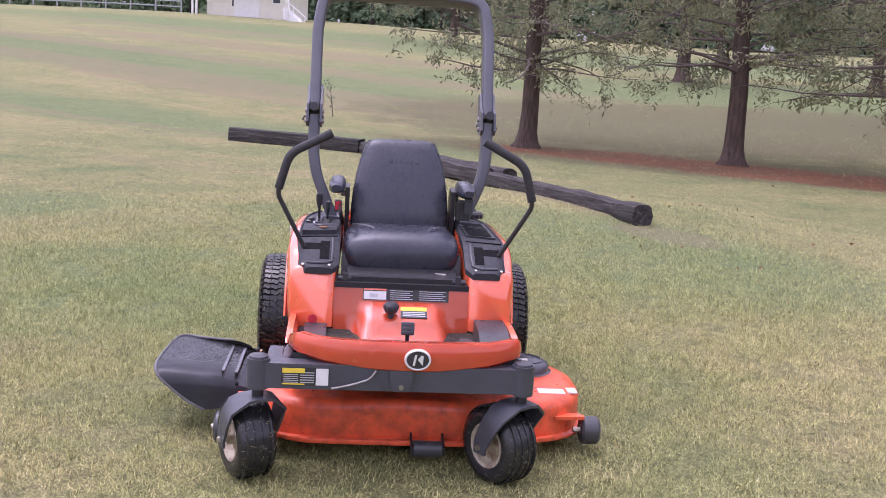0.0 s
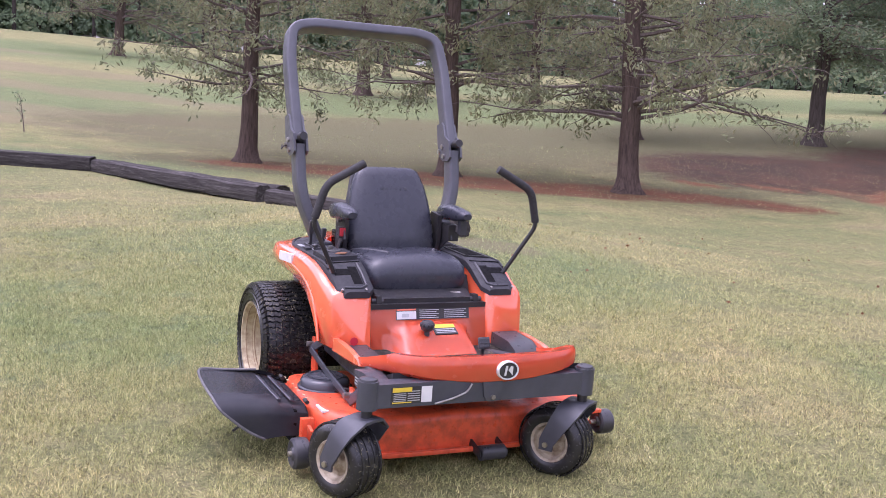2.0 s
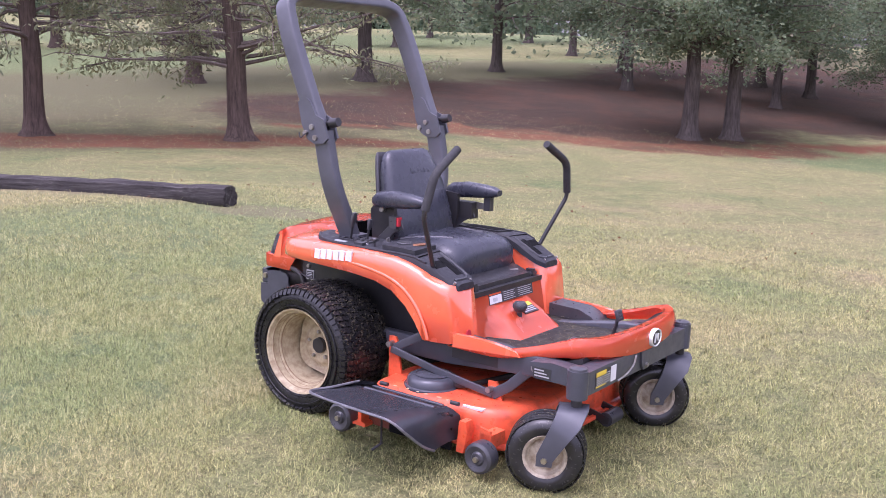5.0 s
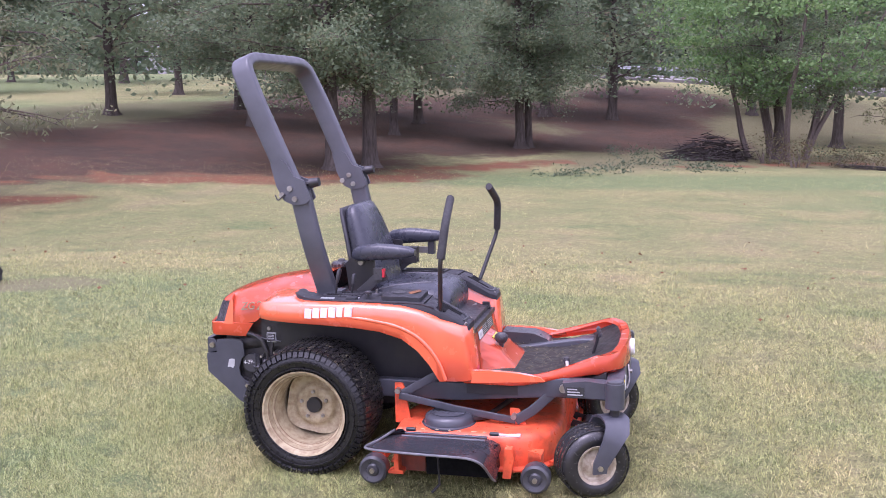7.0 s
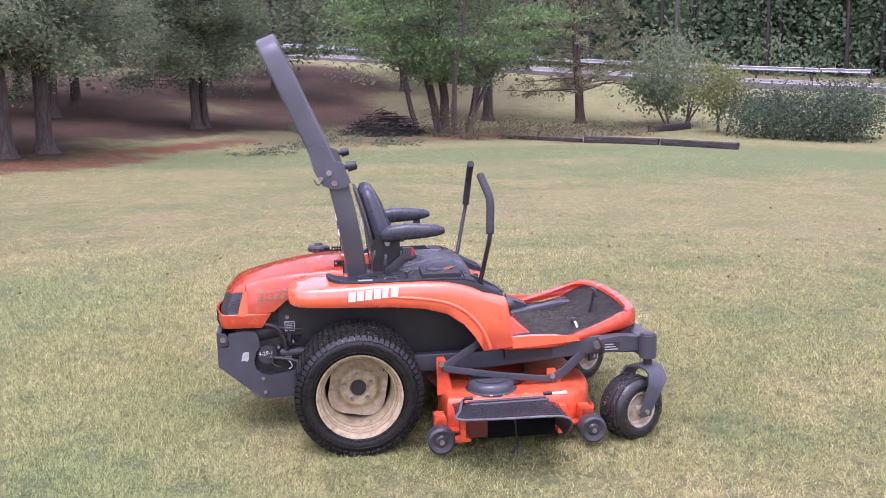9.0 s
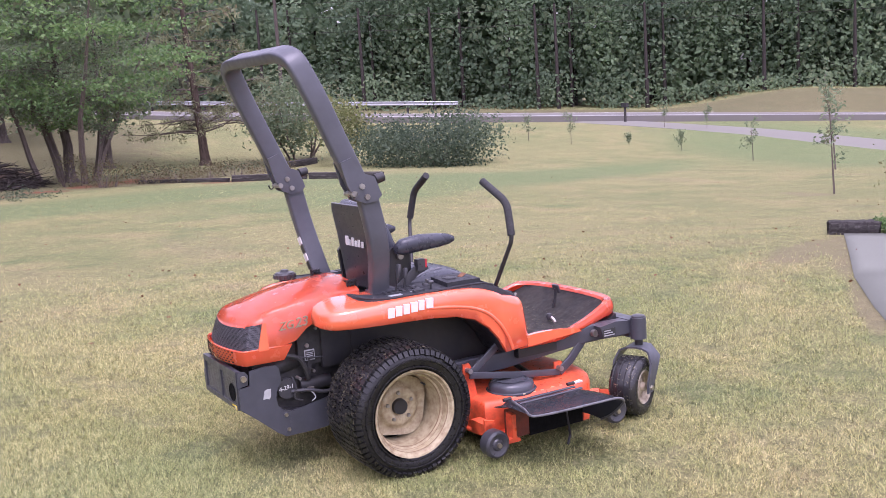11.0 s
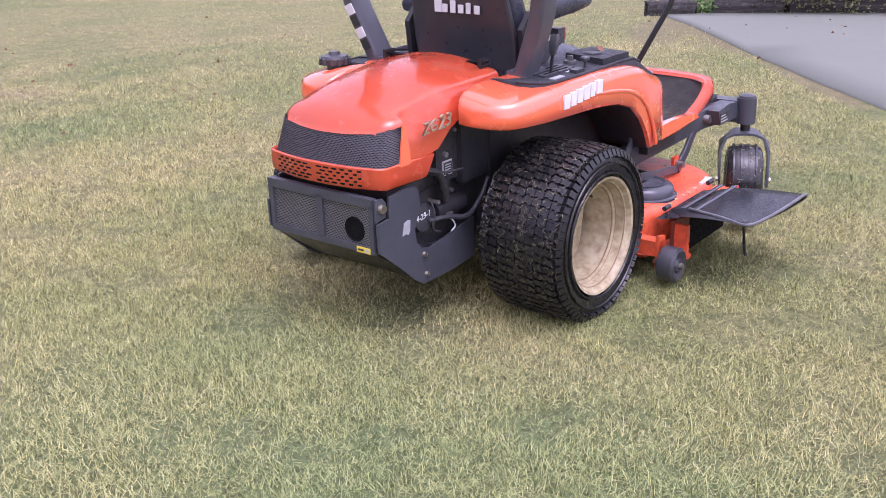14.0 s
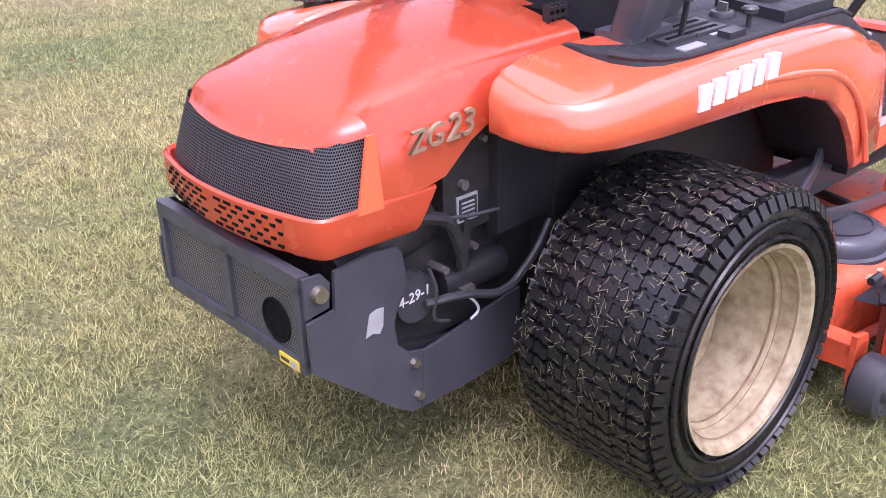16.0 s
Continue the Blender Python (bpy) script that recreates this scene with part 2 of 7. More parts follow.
def fast_mesh(name, verts, faces_per, mat, attrs=None):
    """A mesh from arrays: verts (n, 3) taken in runs of faces_per corners a face."""
    me = bpy.data.meshes.new(name)
    n = len(verts)
    me.vertices.add(n)
    me.vertices.foreach_set("co", np.ascontiguousarray(verts, dtype=np.float32).ravel())
    me.loops.add(n)
    me.loops.foreach_set("vertex_index", np.arange(n, dtype=np.int32))
    me.polygons.add(n // faces_per)
    me.polygons.foreach_set("loop_start", np.arange(0, n, faces_per, dtype=np.int32))
    me.update(calc_edges=True)
    me.materials.append(mat)
    for key, values in (attrs or {}).items():
        me.attributes.new(key, "FLOAT", "POINT").data.foreach_set("value", values.astype(np.float32))
    return me


# ---------------------------------------------------------------- ground
SWELLS = [(0, 0, 16, -0.71), (0.09, 23.99, 14, -1.55), (23.87, 14.32, 14, -0.40), (32.06, 0.81, 14, -0.95), (28.73, -21.07, 18, -1.61), (49.11, -33.46, 20, 0.32),
          (70.28, -5.98, 25, -1.41), (0.16, 54.99, 25, -1.25), (29.86, 45.11, 20, -1.12), (-22, 80, 35, 1.1), (44.89, 12.57, 14, -0.70), (84.79, 21.03, 35, 1.02),
          (10.43, -11.62, 12, 0.47), (30.12, 79.95, 40, -0.44), (-40, 20, 40, -0.07), (31.92, -64.03, 35, -2.50), (0, 9, 6, 0.36), (49.2, -3.55, 8, -0.9),
          (21.84, 16.31, 6, -0.3), (10.35, -8.61, 6, -0.35), (-2.5, 17, 4, 0.17),
          (3, 23, 7, 0.07), (10, 20, 7, 0.13), (13, 44, 14, 0.42), (21, 29, 9, 0.16), (22, 15, 6, 0.06), (32, 13, 8, 0.00), (47, 14, 10, -0.10), (46, -2, 9, 0.18), (29, -3, 7, 0.49), (40, -11, 9, 0.04), (11, -10, 6, 0.04), (42, -23, 12, 0.13), (-20, 80, 22, 0.52), (-4, 42, 14, 0.08), (36, 30, 12, 0.34), (3.6, -2.2, 2.2, 0.11), (62, 6, 14, 0.33)]
STAND = (-0.255, 4.79)


def height(x, y):
    """The lie of the land: a slope with swells and hollows, level round the mower."""
    x, y = np.asarray(x, float), np.asarray(y, float)
    h = 1.44 + 0.01387 * x + 0.03265 * y
    for a, b, s, k in SWELLS:
        h = h + k * np.exp(-((x - a) ** 2 + (y - b) ** 2) / (2 * s * s))
    far = np.hypot(x, y)
    h = np.where(far > 130, h * 130 / np.maximum(far, 1), h)
    d = np.clip((np.hypot(x - STAND[0] + 1, y - STAND[1]) - 4.0) / 7.0, 0, 1)
    crest = 0.27 * np.exp(-((x - 1.3) ** 2 + (y - 9.8) ** 2) / (2 * 2.3**2))
    s, u = (x - 54.5) * 0.856 - (y + 35) * 0.517, -(x - 54.5) * 0.517 - (y + 35) * 0.856
    s, u = np.clip((s - 4.5) / 7, 0, 1), np.clip((u - 1) / 14, 0, 1)
    bank = 1.7 * s * s * (3 - 2 * s) * u * u * (3 - 2 * u) * (far < 135)
    return 0.02 + (h - 0.02) * d * d * (3 - 2 * d) + crest + bank


def hz(x, y):
    return float(height(x, y))


def spots(x, y, blobs):
    """The sum of soft-edged ellipses (x, y, half length, half width, turn in degrees)."""
    out = np.zeros_like(x)
    for cx, cy, a, b, turn in blobs:
        c, s = math.cos(radians(turn)), math.sin(radians(turn))
        u, v = ((x - cx) * c + (y - cy) * s) / a, (-(x - cx) * s + (y - cy) * c) / b
        out = np.maximum(out, np.clip(1.6 - 1.1 * (u * u + v * v), 0, 1))
    return out


STRAW = [(1.28, 22.58, 1.4, 0.85, 0), (3.45, 21.68, 3, 1.3, -22), (5.61, 20.39, 2.2, 1.4, -28), (8.17, 19.22, 2.8, 1.35, -15), (10.53, 18.06, 2.4, 0.95, -30), (13.41, 20.29, 4, 0.35, -12), (16.86, 17.59, 3.2, 1, -42), (19.86, 14.28, 4.2, 1.2, -32), (25.9, 12.33, 4.5, 0.9, -28), (31.49, 3.78, 4.5, 0.5, -50), (28.59, -0.18, 3, 0.35, -80), (34.02, 2.14, 3.5, 1, -40)]
# Leaf-covered ground of the grove; canopy shade is part of its dark colour.
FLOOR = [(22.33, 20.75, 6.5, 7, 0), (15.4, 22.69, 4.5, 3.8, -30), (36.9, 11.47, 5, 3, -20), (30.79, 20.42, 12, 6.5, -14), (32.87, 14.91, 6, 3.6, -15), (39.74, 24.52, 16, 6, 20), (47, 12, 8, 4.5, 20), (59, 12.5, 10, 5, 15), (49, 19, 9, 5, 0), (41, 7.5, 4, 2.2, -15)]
SOIL = [(-8.98, 46, 12, 2.2, -8), (-14, 56, 11, 2.0, 0), (-6.99, 30, 7, 1.0, -12), (-2.92, 38, 9, 1.3, -14), (1.8, 8.6, 0.6, 0.35, -40), (1.05, 10.6, 1.7, 0.3, -70), (-10, 33, 12, 1.6, -8), (-16, 40, 14, 1.4, -6), (-1.9, 1.9, 0.45, 0.25, 20), (2.4, -1.0, 1.7, 0.13, -43), (0.45, 0.75, 1.0, 0.10, -40),
        (2.7, -0.9, 1.1, 0.3, -60), (2.47, 23.98, 1.6, 0.5, -20), (-8, 21, 7, 0.35, -16), (11.67, -9.37, 0.9, 0.4, 0)]
# Dull turf and needle litter; tree shade is mixed into these darker patches.
LITTER_SHADE = [(58.5, -47, 30, 5.5, 59), (46, -68, 26, 6, 59), (103.84, 15.49, 60, 13, 60), (81.62, -49.48, 40, 11, 57), (59.88, 104.08, 80, 11, 0), (-19.97, 112, 60, 10, 0), (52, 8, 16, 9, -30), (62, 22, 16, 12, 0), (46, 24, 10, 8, 0), (51.74, -56.45, 26, 4.5, 59), (36.06, 0.88, 7, 4, -30), (43.24, -4.65, 6, 2.5, -40), (7.05, 28.98, 11, 6.5, -10), (18.88, 26.11, 11, 9, 0), (29.78, 24.35, 14, 11, 0), (41.91, 10.56, 12, 7, -30), (5.02, 20.99, 8, 2.2, -18), (33.95, 6.54, 8, 4, -30)]
LUSH = [(-12, 36, 14, 4.5, -10), (-14, 62, 16, 6, 0), (-6, 22, 8, 2.2, -15), (19, 37, 13, 4, 5), (-2.0, 6.3, 2.4, 1.5, 10), (0.9, 8.1, 2.6, 1.3, -20), (10.22, 59.95, 40, 9, 0), (8.04, 28.98, 9, 4, 0), (21.89, 34.09, 12, 5, 10), (39.71, 28.49, 16, 5, 0), (24, 3.46, 14, 2.5, -75), (24.39, -9.16, 13, 3, -60), (-4.5, 9.2, 1.4, 0.8, 30), (31, -31.03, 22, 8, -20), (14.04, 39.98, 20, 5, 0), (49.69, 55.31, 30, 8, 0)]


def lawn_tone(m):
    """Broad patches of the turf: dry tan, yellow-olive and green, drawn out along the mowing lines."""
    patch, streak, broad = m.noise(0.75, 5, 0.62), m.noise(0.42, 5, 0.65, stretch=(0.22, 1.0, 1.0)), m.noise(0.13, 3)
    c = m.ramp(patch, (0.34, (0.178, 0.238, 0.088)), (0.47, (0.292, 0.305, 0.121)), (0.58, (0.367, 0.347, 0.151)), (0.72, (0.385, 0.322, 0.167)))
    c = m.mix(m.ramp(streak, (0.44, (0, 0, 0)), (0.62, (0.7, 0.7, 0.7))), c, (0.233, 0.268, 0.105))
    c = m.mix(m.ramp(streak, (0.30, (0.75, 0.75, 0.75)), (0.43, (0, 0, 0))), c, (0.305, 0.262, 0.15))
    c = m.mix(m.ramp(broad, (0.40, (0, 0, 0)), (0.64, (0.55, 0.55, 0.55))), c, (0.372, 0.357, 0.152))
    tuft = m.noise(13, 6, 0.72)
    c = m.mix(m.ramp(tuft, (0.34, (1, 1, 1)), (0.49, (0, 0, 0))), c, m.mix(0.46, c, (0.085, 0.10, 0.045)))
    c = m.mix(m.ramp(tuft, (0.56, (0, 0, 0)), (0.70, (0.6, 0.6, 0.6))), c, (0.42, 0.38, 0.21))
    return m.mix(1.0, c, (0.990, 0.945, 1.035), "MULTIPLY")


def ground_material():
    m = Mat("mown_lawn", 0.9, spec=0.15)
    fine, mid = m.noise(58, 8, 0.8), m.noise(7.5, 7, 0.75)
    speck = m.noise(150, 4, 0.7)
    grass = lawn_tone(m)
    grass = m.mix(m.math("MULTIPLY", m.attr("lush"), 0.75), grass, (0.165, 0.235, 0.10))
    grass = m.mix(m.ramp(mid, (0.36, (0.9, 0.9, 0.9)), (0.52, (0, 0, 0))), grass, m.mix(0.6, grass, (0.12, 0.13, 0.06)))
    grass = m.mix(m.ramp(fine, (0.40, (1, 1, 1)), (0.54, (0, 0, 0))), grass, m.mix(0.72, grass, (0.065, 0.062, 0.033)))
    grass = m.mix(m.ramp(speck, (0.58, (0, 0, 0)), (0.72, (0.8, 0.8, 0.8))), grass, (0.44, 0.39, 0.22))
    grass = m.mix(1.0, grass, (0.895, 0.915, 0.885), "MULTIPLY")
    edge = m.noise(0.9, 8, 0.75)
    straw_c = m.mix(m.noise(6, 8, 0.8), (0.080, 0.044, 0.030), (0.310, 0.130, 0.065))
    straw_c = m.mix(m.ramp(m.noise(0.5, 6, 0.7), (0.42, (0, 0, 0)), (0.66, (0.7, 0.7, 0.7))), straw_c, (0.098, 0.084, 0.048))
    soil_c = m.mix(m.noise(9, 6, 0.7), (0.155, 0.125, 0.076), (0.255, 0.215, 0.132))

    def cut(name, spread=1.1):
        s = m.math("ADD", m.attr(name), m.math("MULTIPLY", m.math("SUBTRACT", edge, 0.5), spread))
        return m.ramp(s, (0.30, (0, 0, 0)), (0.85, (1, 1, 1)))

    c = m.mix(m.math("MULTIPLY", cut("soil"), 0.6), grass, soil_c)
    # Litter colour, darkened to hold tree shade as well.
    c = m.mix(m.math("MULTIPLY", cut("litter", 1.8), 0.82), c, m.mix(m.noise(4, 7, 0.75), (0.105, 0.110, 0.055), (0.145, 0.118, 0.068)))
    # Floor browns carry the canopy's shade besides the leaf cover.
    shaded_floor_c = m.mix(m.noise(5, 8, 0.8), (0.034, 0.026, 0.020), (0.092, 0.062, 0.043))
    shaded_floor_c = m.mix(m.ramp(m.noise(0.45, 6, 0.7), (0.45, (0, 0, 0)), (0.68, (0.6, 0.6, 0.6))), shaded_floor_c, (0.120, 0.064, 0.040))
    c = m.mix(cut("shaded_floor", 1.5), c, shaded_floor_c)
    c = m.mix(cut("straw", 1.7), c, straw_c)
    m.color(c)
    m.bump(m.math("ADD", fine, m.math("MULTIPLY", mid, 1.5)), 0.7, 0.03)
    return m.mat


LAWN = ground_material()


def build_ground():
    radii = np.concatenate([[0.0], np.geomspace(0.35, 130, 150), np.geomspace(150, 2600, 12)])
    seg = 288
    a = np.linspace(0, 2 * np.pi, seg, endpoint=False)
    r, t = np.meshgrid(radii[1:], a, indexing="ij")
    x, y = STAND[0] - 0.5 + r * np.cos(t), STAND[1] + r * np.sin(t)
    x, y = np.r_[STAND[0] - 0.5, x.ravel()], np.r_[STAND[1], y.ravel()]
    co = np.stack([x, y, height(x, y)], 1)
    faces = [(0, 1 + i, 1 + (i + 1) % seg) for i in range(seg)]
    for k in range(len(radii) - 2):
        b0, b1 = 1 + k * seg, 1 + (k + 1) * seg
        faces += [(b0 + i, b1 + i, b1 + (i + 1) % seg, b0 + (i + 1) % seg) for i in range(seg)]
    me = bpy.data.meshes.new("ground")
    me.from_pydata(co.tolist(), [], faces)
    for name, blobs in (("straw", STRAW), ("soil", SOIL), ("lush", LUSH), ("litter", LITTER_SHADE), ("shaded_floor", FLOOR)):
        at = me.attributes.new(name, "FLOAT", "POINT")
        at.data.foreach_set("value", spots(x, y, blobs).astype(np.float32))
    return tagged(hang("ground", me, LAWN, smooth=180), "mown yellow-green lawn with straw and bare patches", "lawn", kind="structure")


build_ground()


def strip(name, line, width, lift, mat, label, category, steps=8):
    """A paved band laid on the land along a line, with a small thickness."""
    pts = smooth_path([(x, y, 0) for x, y in line], steps, 25)
    fine = []
    for p, q in zip(pts, pts[1:]):
        k = max(1, int((q - p).length / 2))
        fine += [p.lerp(q, i / k) for i in range(k)]
    fine.append(pts[-1])
    rings = []
    for i, p in enumerate(fine):
        d = (fine[min(i + 1, len(fine) - 1)] - fine[max(i - 1, 0)]).normalized()
        s = Vector((-d.y, d.x, 0))
        row = []
        for k in (-1, -0.5, 0, 0.5, 1):
            c = p + s * (k * width / 2)
            row.append((c.x, c.y, hz(p.x, p.y) + lift - (0.03 if abs(k) == 1 else 0)))
        low = [(row[-1][0], row[-1][1], row[-1][2] - 0.6), (row[0][0], row[0][1], row[0][2] - 0.6)]
        rings.append(row + low)
    return tagged(part(name, loft(rings), mat), label, category, kind="structure")


def paving(name, a, b, scale):
    m = Mat(name, 0.85, spec=0.3)
    m.color(m.mix(m.noise(scale, 6, 0.6), a, m.mix(m.noise(60, 4), b, a)))
    m.bump(m.noise(90, 4), 0.3, 0.004)
    return m.mat


ASPHALT = paving("pale_worn_asphalt", (0.190, 0.178, 0.168), (0.145, 0.136, 0.128), 0.6)
GRAVEL = paving("pale_gravel_drive", (0.195, 0.188, 0.163), (0.155, 0.148, 0.128), 0.8)
CONCRETE = paving("weathered_concrete", (0.180, 0.190, 0.160), (0.128, 0.134, 0.110), 1.3)
strip("road", [(121.37, 75.11), (87.02, 16.78), (71.58, -10.2), (57.82, -34.55), (49.71, -49.86), (42.07, -63.1), (15.33, -110.9)], 9.6, 0.27, ASPHALT, "pale grey two-lane asphalt road along the lawn", "road")
strip("driveway", [(58.04, -30.16), (51.09, -32.39), (43.13, -34.66), (32.57, -33.49), (22.96, -30.27), (10.99, -31.62), (-8.84, -40.17)], 3.4, 0.06, GRAVEL, "pale gravel driveway curving from the road", "driveway")


# ---------------------------------------------------------------- the mower
mower = new("riding_mower")
mower.matrix_world = pose(STAND[0], STAND[1], 0.02, 0, 0, -82.7)
tagged(mower, "orange zero-turn riding mower with folding roll bar parked on lawn", "mower")


def tyre_profile(r_out, r_in, w):
    """Half round shoulders; (radius, along)."""
    h = w / 2
    return [(r_in, -h * 0.80), (r_in + 0.012, -h * 0.90), (r_in + (r_out - r_in) * 0.45, -h), (r_out - 0.030, -h * 0.97), (r_out - 0.012, -h * 0.86),
            (r_out - 0.003, -h * 0.55), (r_out, 0), (r_out - 0.003, h * 0.55), (r_out - 0.012, h * 0.86), (r_out - 0.030, h * 0.97),
            (r_in + (r_out - r_in) * 0.45, h), (r_in + 0.012, h * 0.90), (r_in, h * 0.80)]


def drive_wheel(side):
    """side -1: the mower's right. Built about its own axle; y runs outward to that side."""
    w = new("drive_wheel")
    w.parent = mower
    w.matrix_basis = pose(-0.043, side * 0.483, 0.297, 0, 0, 0)
    s = side
    tyre = part("tyre", lathe([(r, s * y) for r, y in tyre_profile(0.289, 0.180, 0.30)], 72, closed=True), RUBBER, w, "black turf tyre with grass clippings", 50)
    # turf tread: rows of S-shaped blocks that nest into one another
    wave = [(-0.0165, -0.0035), (-0.0105, -0.0065), (-0.0035, -0.0060), (0.0015, -0.0015), (0.0070, 0.0005), (0.0130, -0.0020), (0.0165, -0.0010)]
    outline = [(y, x - 0.0092) for y, x in wave] + [(y, x + 0.0122) for y, x in reversed(wave)]
    verts, faces = [], []
    rows, cols, k = 64, 8, len(outline)
    for i in range(rows):
        for j in range(cols):
            y0 = (j - (cols - 1) / 2) * 0.0338
            turn = 2 * math.pi * (i + 0.16 * (j % 2)) / rows
            base = len(verts)
            for top in (0, 1):
                for y, x in outline:
                    yy = y0 + y * (0.94 if top else 1.0)
                    drop = 0.016 * max(0.0, abs(yy) / 0.135 - 0.5) ** 1.5
                    r = (0.2965 if top else 0.280) - drop
                    a = turn + x * (0.90 if top else 1.0) / 0.29
                    verts.append((r * math.sin(a), yy, r * math.cos(a)))
            faces.append([base + k + q for q in range(k)])
            faces += [[base + q, base + (q + 1) % k, base + k + (q + 1) % k, base + k + q] for q in range(k)]
    me = bpy.data.meshes.new("tread")
    me.from_pydata(verts, [], faces)
    bm = bmesh.new()
    bm.from_mesh(me)
    bpy.data.meshes.remove(me)
    for i in range(64):
        for e in (-1, 1):
            a = 2 * math.pi * (i + (0.5 if e > 0 else 0)) / 64
            m = Matrix.Rotation(-a, 4, "Y") @ Matrix.Translation((0, e * 0.1475, 0.271)) @ Matrix.Rotation(radians(e * -62), 4, "X")
            add_box(bm, -0.0098, 0.0098, -0.009 - 0.003 * (i % 2), 0.014, -0.012, 0.0034, m)
    part("tread", bm, RUBBER, tyre, smooth=30)
    # raised rings moulded on the sidewall
    for r, y in ((0.240, 0.1535), (0.208, 0.1500)):
        part("sidewall_ring", lathe([(r - 0.004, s * (y - 0.002)), (r - 0.002, s * (y + 0.0025)), (r + 0.002, s * (y + 0.0025)), (r + 0.004, s * (y - 0.002))], 64), RUBBER, tyre)
    # grass clippings stuck to the rubber
    rg = np.random.default_rng(40 + s)
    n = 2000
    an, yy = rg.uniform(0, 6.2832, n), rg.uniform(-0.15, 0.15, n)
    rr = 0.2985 - 0.014 * np.maximum(0, np.abs(yy) / 0.135 - 0.55)
    c = np.stack([rr * np.cos(an), yy, rr * np.sin(an)], 1)
    tg = np.stack([-np.sin(an), 0 * an, np.cos(an)], 1)
    al = rg.uniform(-1.57, 1.57, n)
    u = tg * np.cos(al)[:, None] + np.array([0, 1.0, 0]) * np.sin(al)[:, None]
    v = tg * -np.sin(al)[:, None] + np.array([0, 1.0, 0]) * np.cos(al)[:, None]
    hl, hw = rg.uniform(0.002, 0.009, (n, 1)), 0.00055
    q = np.stack([c - u * hl - v * hw, c + u * hl - v * hw, c + u * hl + v * hw, c - u * hl + v * hw], 1).reshape(-1, 3)
    tagged(hang("clipping_layer", fast_mesh("clipping_layer", q, 4, CLIPPING), CLIPPING, tyre, "straw-coloured grass clippings", 0), kind="stuff")
    rim = part("rim", lathe([(r, s * y) for r, y in ((0.180, 0.132), (0.188, 0.147), (0.196, 0.150), (0.195, 0.142), (0.186, 0.133), (0.176, 0.131), (0.172, 0.127), (0.171, 0.100), (0.168, 0.095), (0.161, 0.093), (0.159, 0.089), (0.158, 0.046), (0.155, 0.042), (0.154, -0.02), (0.152, -0.05), (0.156, -0.11), (0.187, -0.12), (0.187, -0.105))], 64), CREAM, w, "cream-painted steel rim with rust stains", 40)
    # brown rings on the rim's steps: rust tone and crease shade in one colour
    for r, y in ((0.1735, 0.1285), (0.1700, 0.0965), (0.1590, 0.0885)):
        part("rust_shade_line", lathe([(r + 0.0012, s * (y - 0.003)), (r - 0.0010, s * (y - 0.001)), (r - 0.0010, s * (y + 0.001)), (r + 0.0012, s * (y + 0.003))], 64), RUST_SHADE, rim)
    # dished centre: a raised round boss on a disc whose scalloped edge leaves crescent openings
    bm = bmesh.new()
    rows = []
    for r in (0.0005, 0.040, 0.046, 0.070, 0.083, 0.090, 0.098, 0.110, 0.122, 0.130, 0.137, 0.143):
        row = []
        for i in range(80):
            a = 2 * math.pi * i / 80
            dish = min(1, max(0, (r - 0.083) / 0.022))
            sc = 0.5 + 0.5 * math.cos(4 * a + 0.7)
            rr = r if r < 0.11 else 0.11 + (r - 0.11) * (1.30 - 0.62 * sc)
            y = 0.002 - 0.022 * dish * dish * (3 - 2 * dish) - (0.005 if r < 0.043 else 0) + (0.010 * (r - 0.11) / 0.033 if r > 0.11 else 0)
            row.append(Vector((rr * math.cos(a), s * y, rr * math.sin(a))))
        rows.append(row)
    add_loft(bm, rows, caps=False)
    part("disc", bm, CREAM, rim, "", 50)
    # added near-black sheet: shade behind the crescent openings, put into colour
    part("gap_shade", lathe([(0.0, s * -0.050), (0.153, s * -0.050)], 40), SHADE_BLACK, rim)
    bm = bmesh.new()
    add_cyl(bm, (0, s * -0.006, 0), (0, s * 0.015, 0), 0.037, 0.034, 24)
    part("hub", bevelled(bm, 0.004), SATIN_BLACK, w)
    for k in range(5):
        a = 2 * math.pi * (k + 0.3) / 5
        c, d = 0.063 * math.cos(a), 0.063 * math.sin(a)
        part("lug_nut", cyl((c, s * 0.0, d), (c, s * 0.013, d), 0.0095, 0.008, 6), BARE, rim)
    part("valve_stem", cyl((0.12, s * 0.0, 0.085), (0.118, s * 0.035, 0.083), 0.005, 0.004, 8), BLACK_PLASTIC, rim)
    return w


for s in (-1, 1):
    drive_wheel(s)


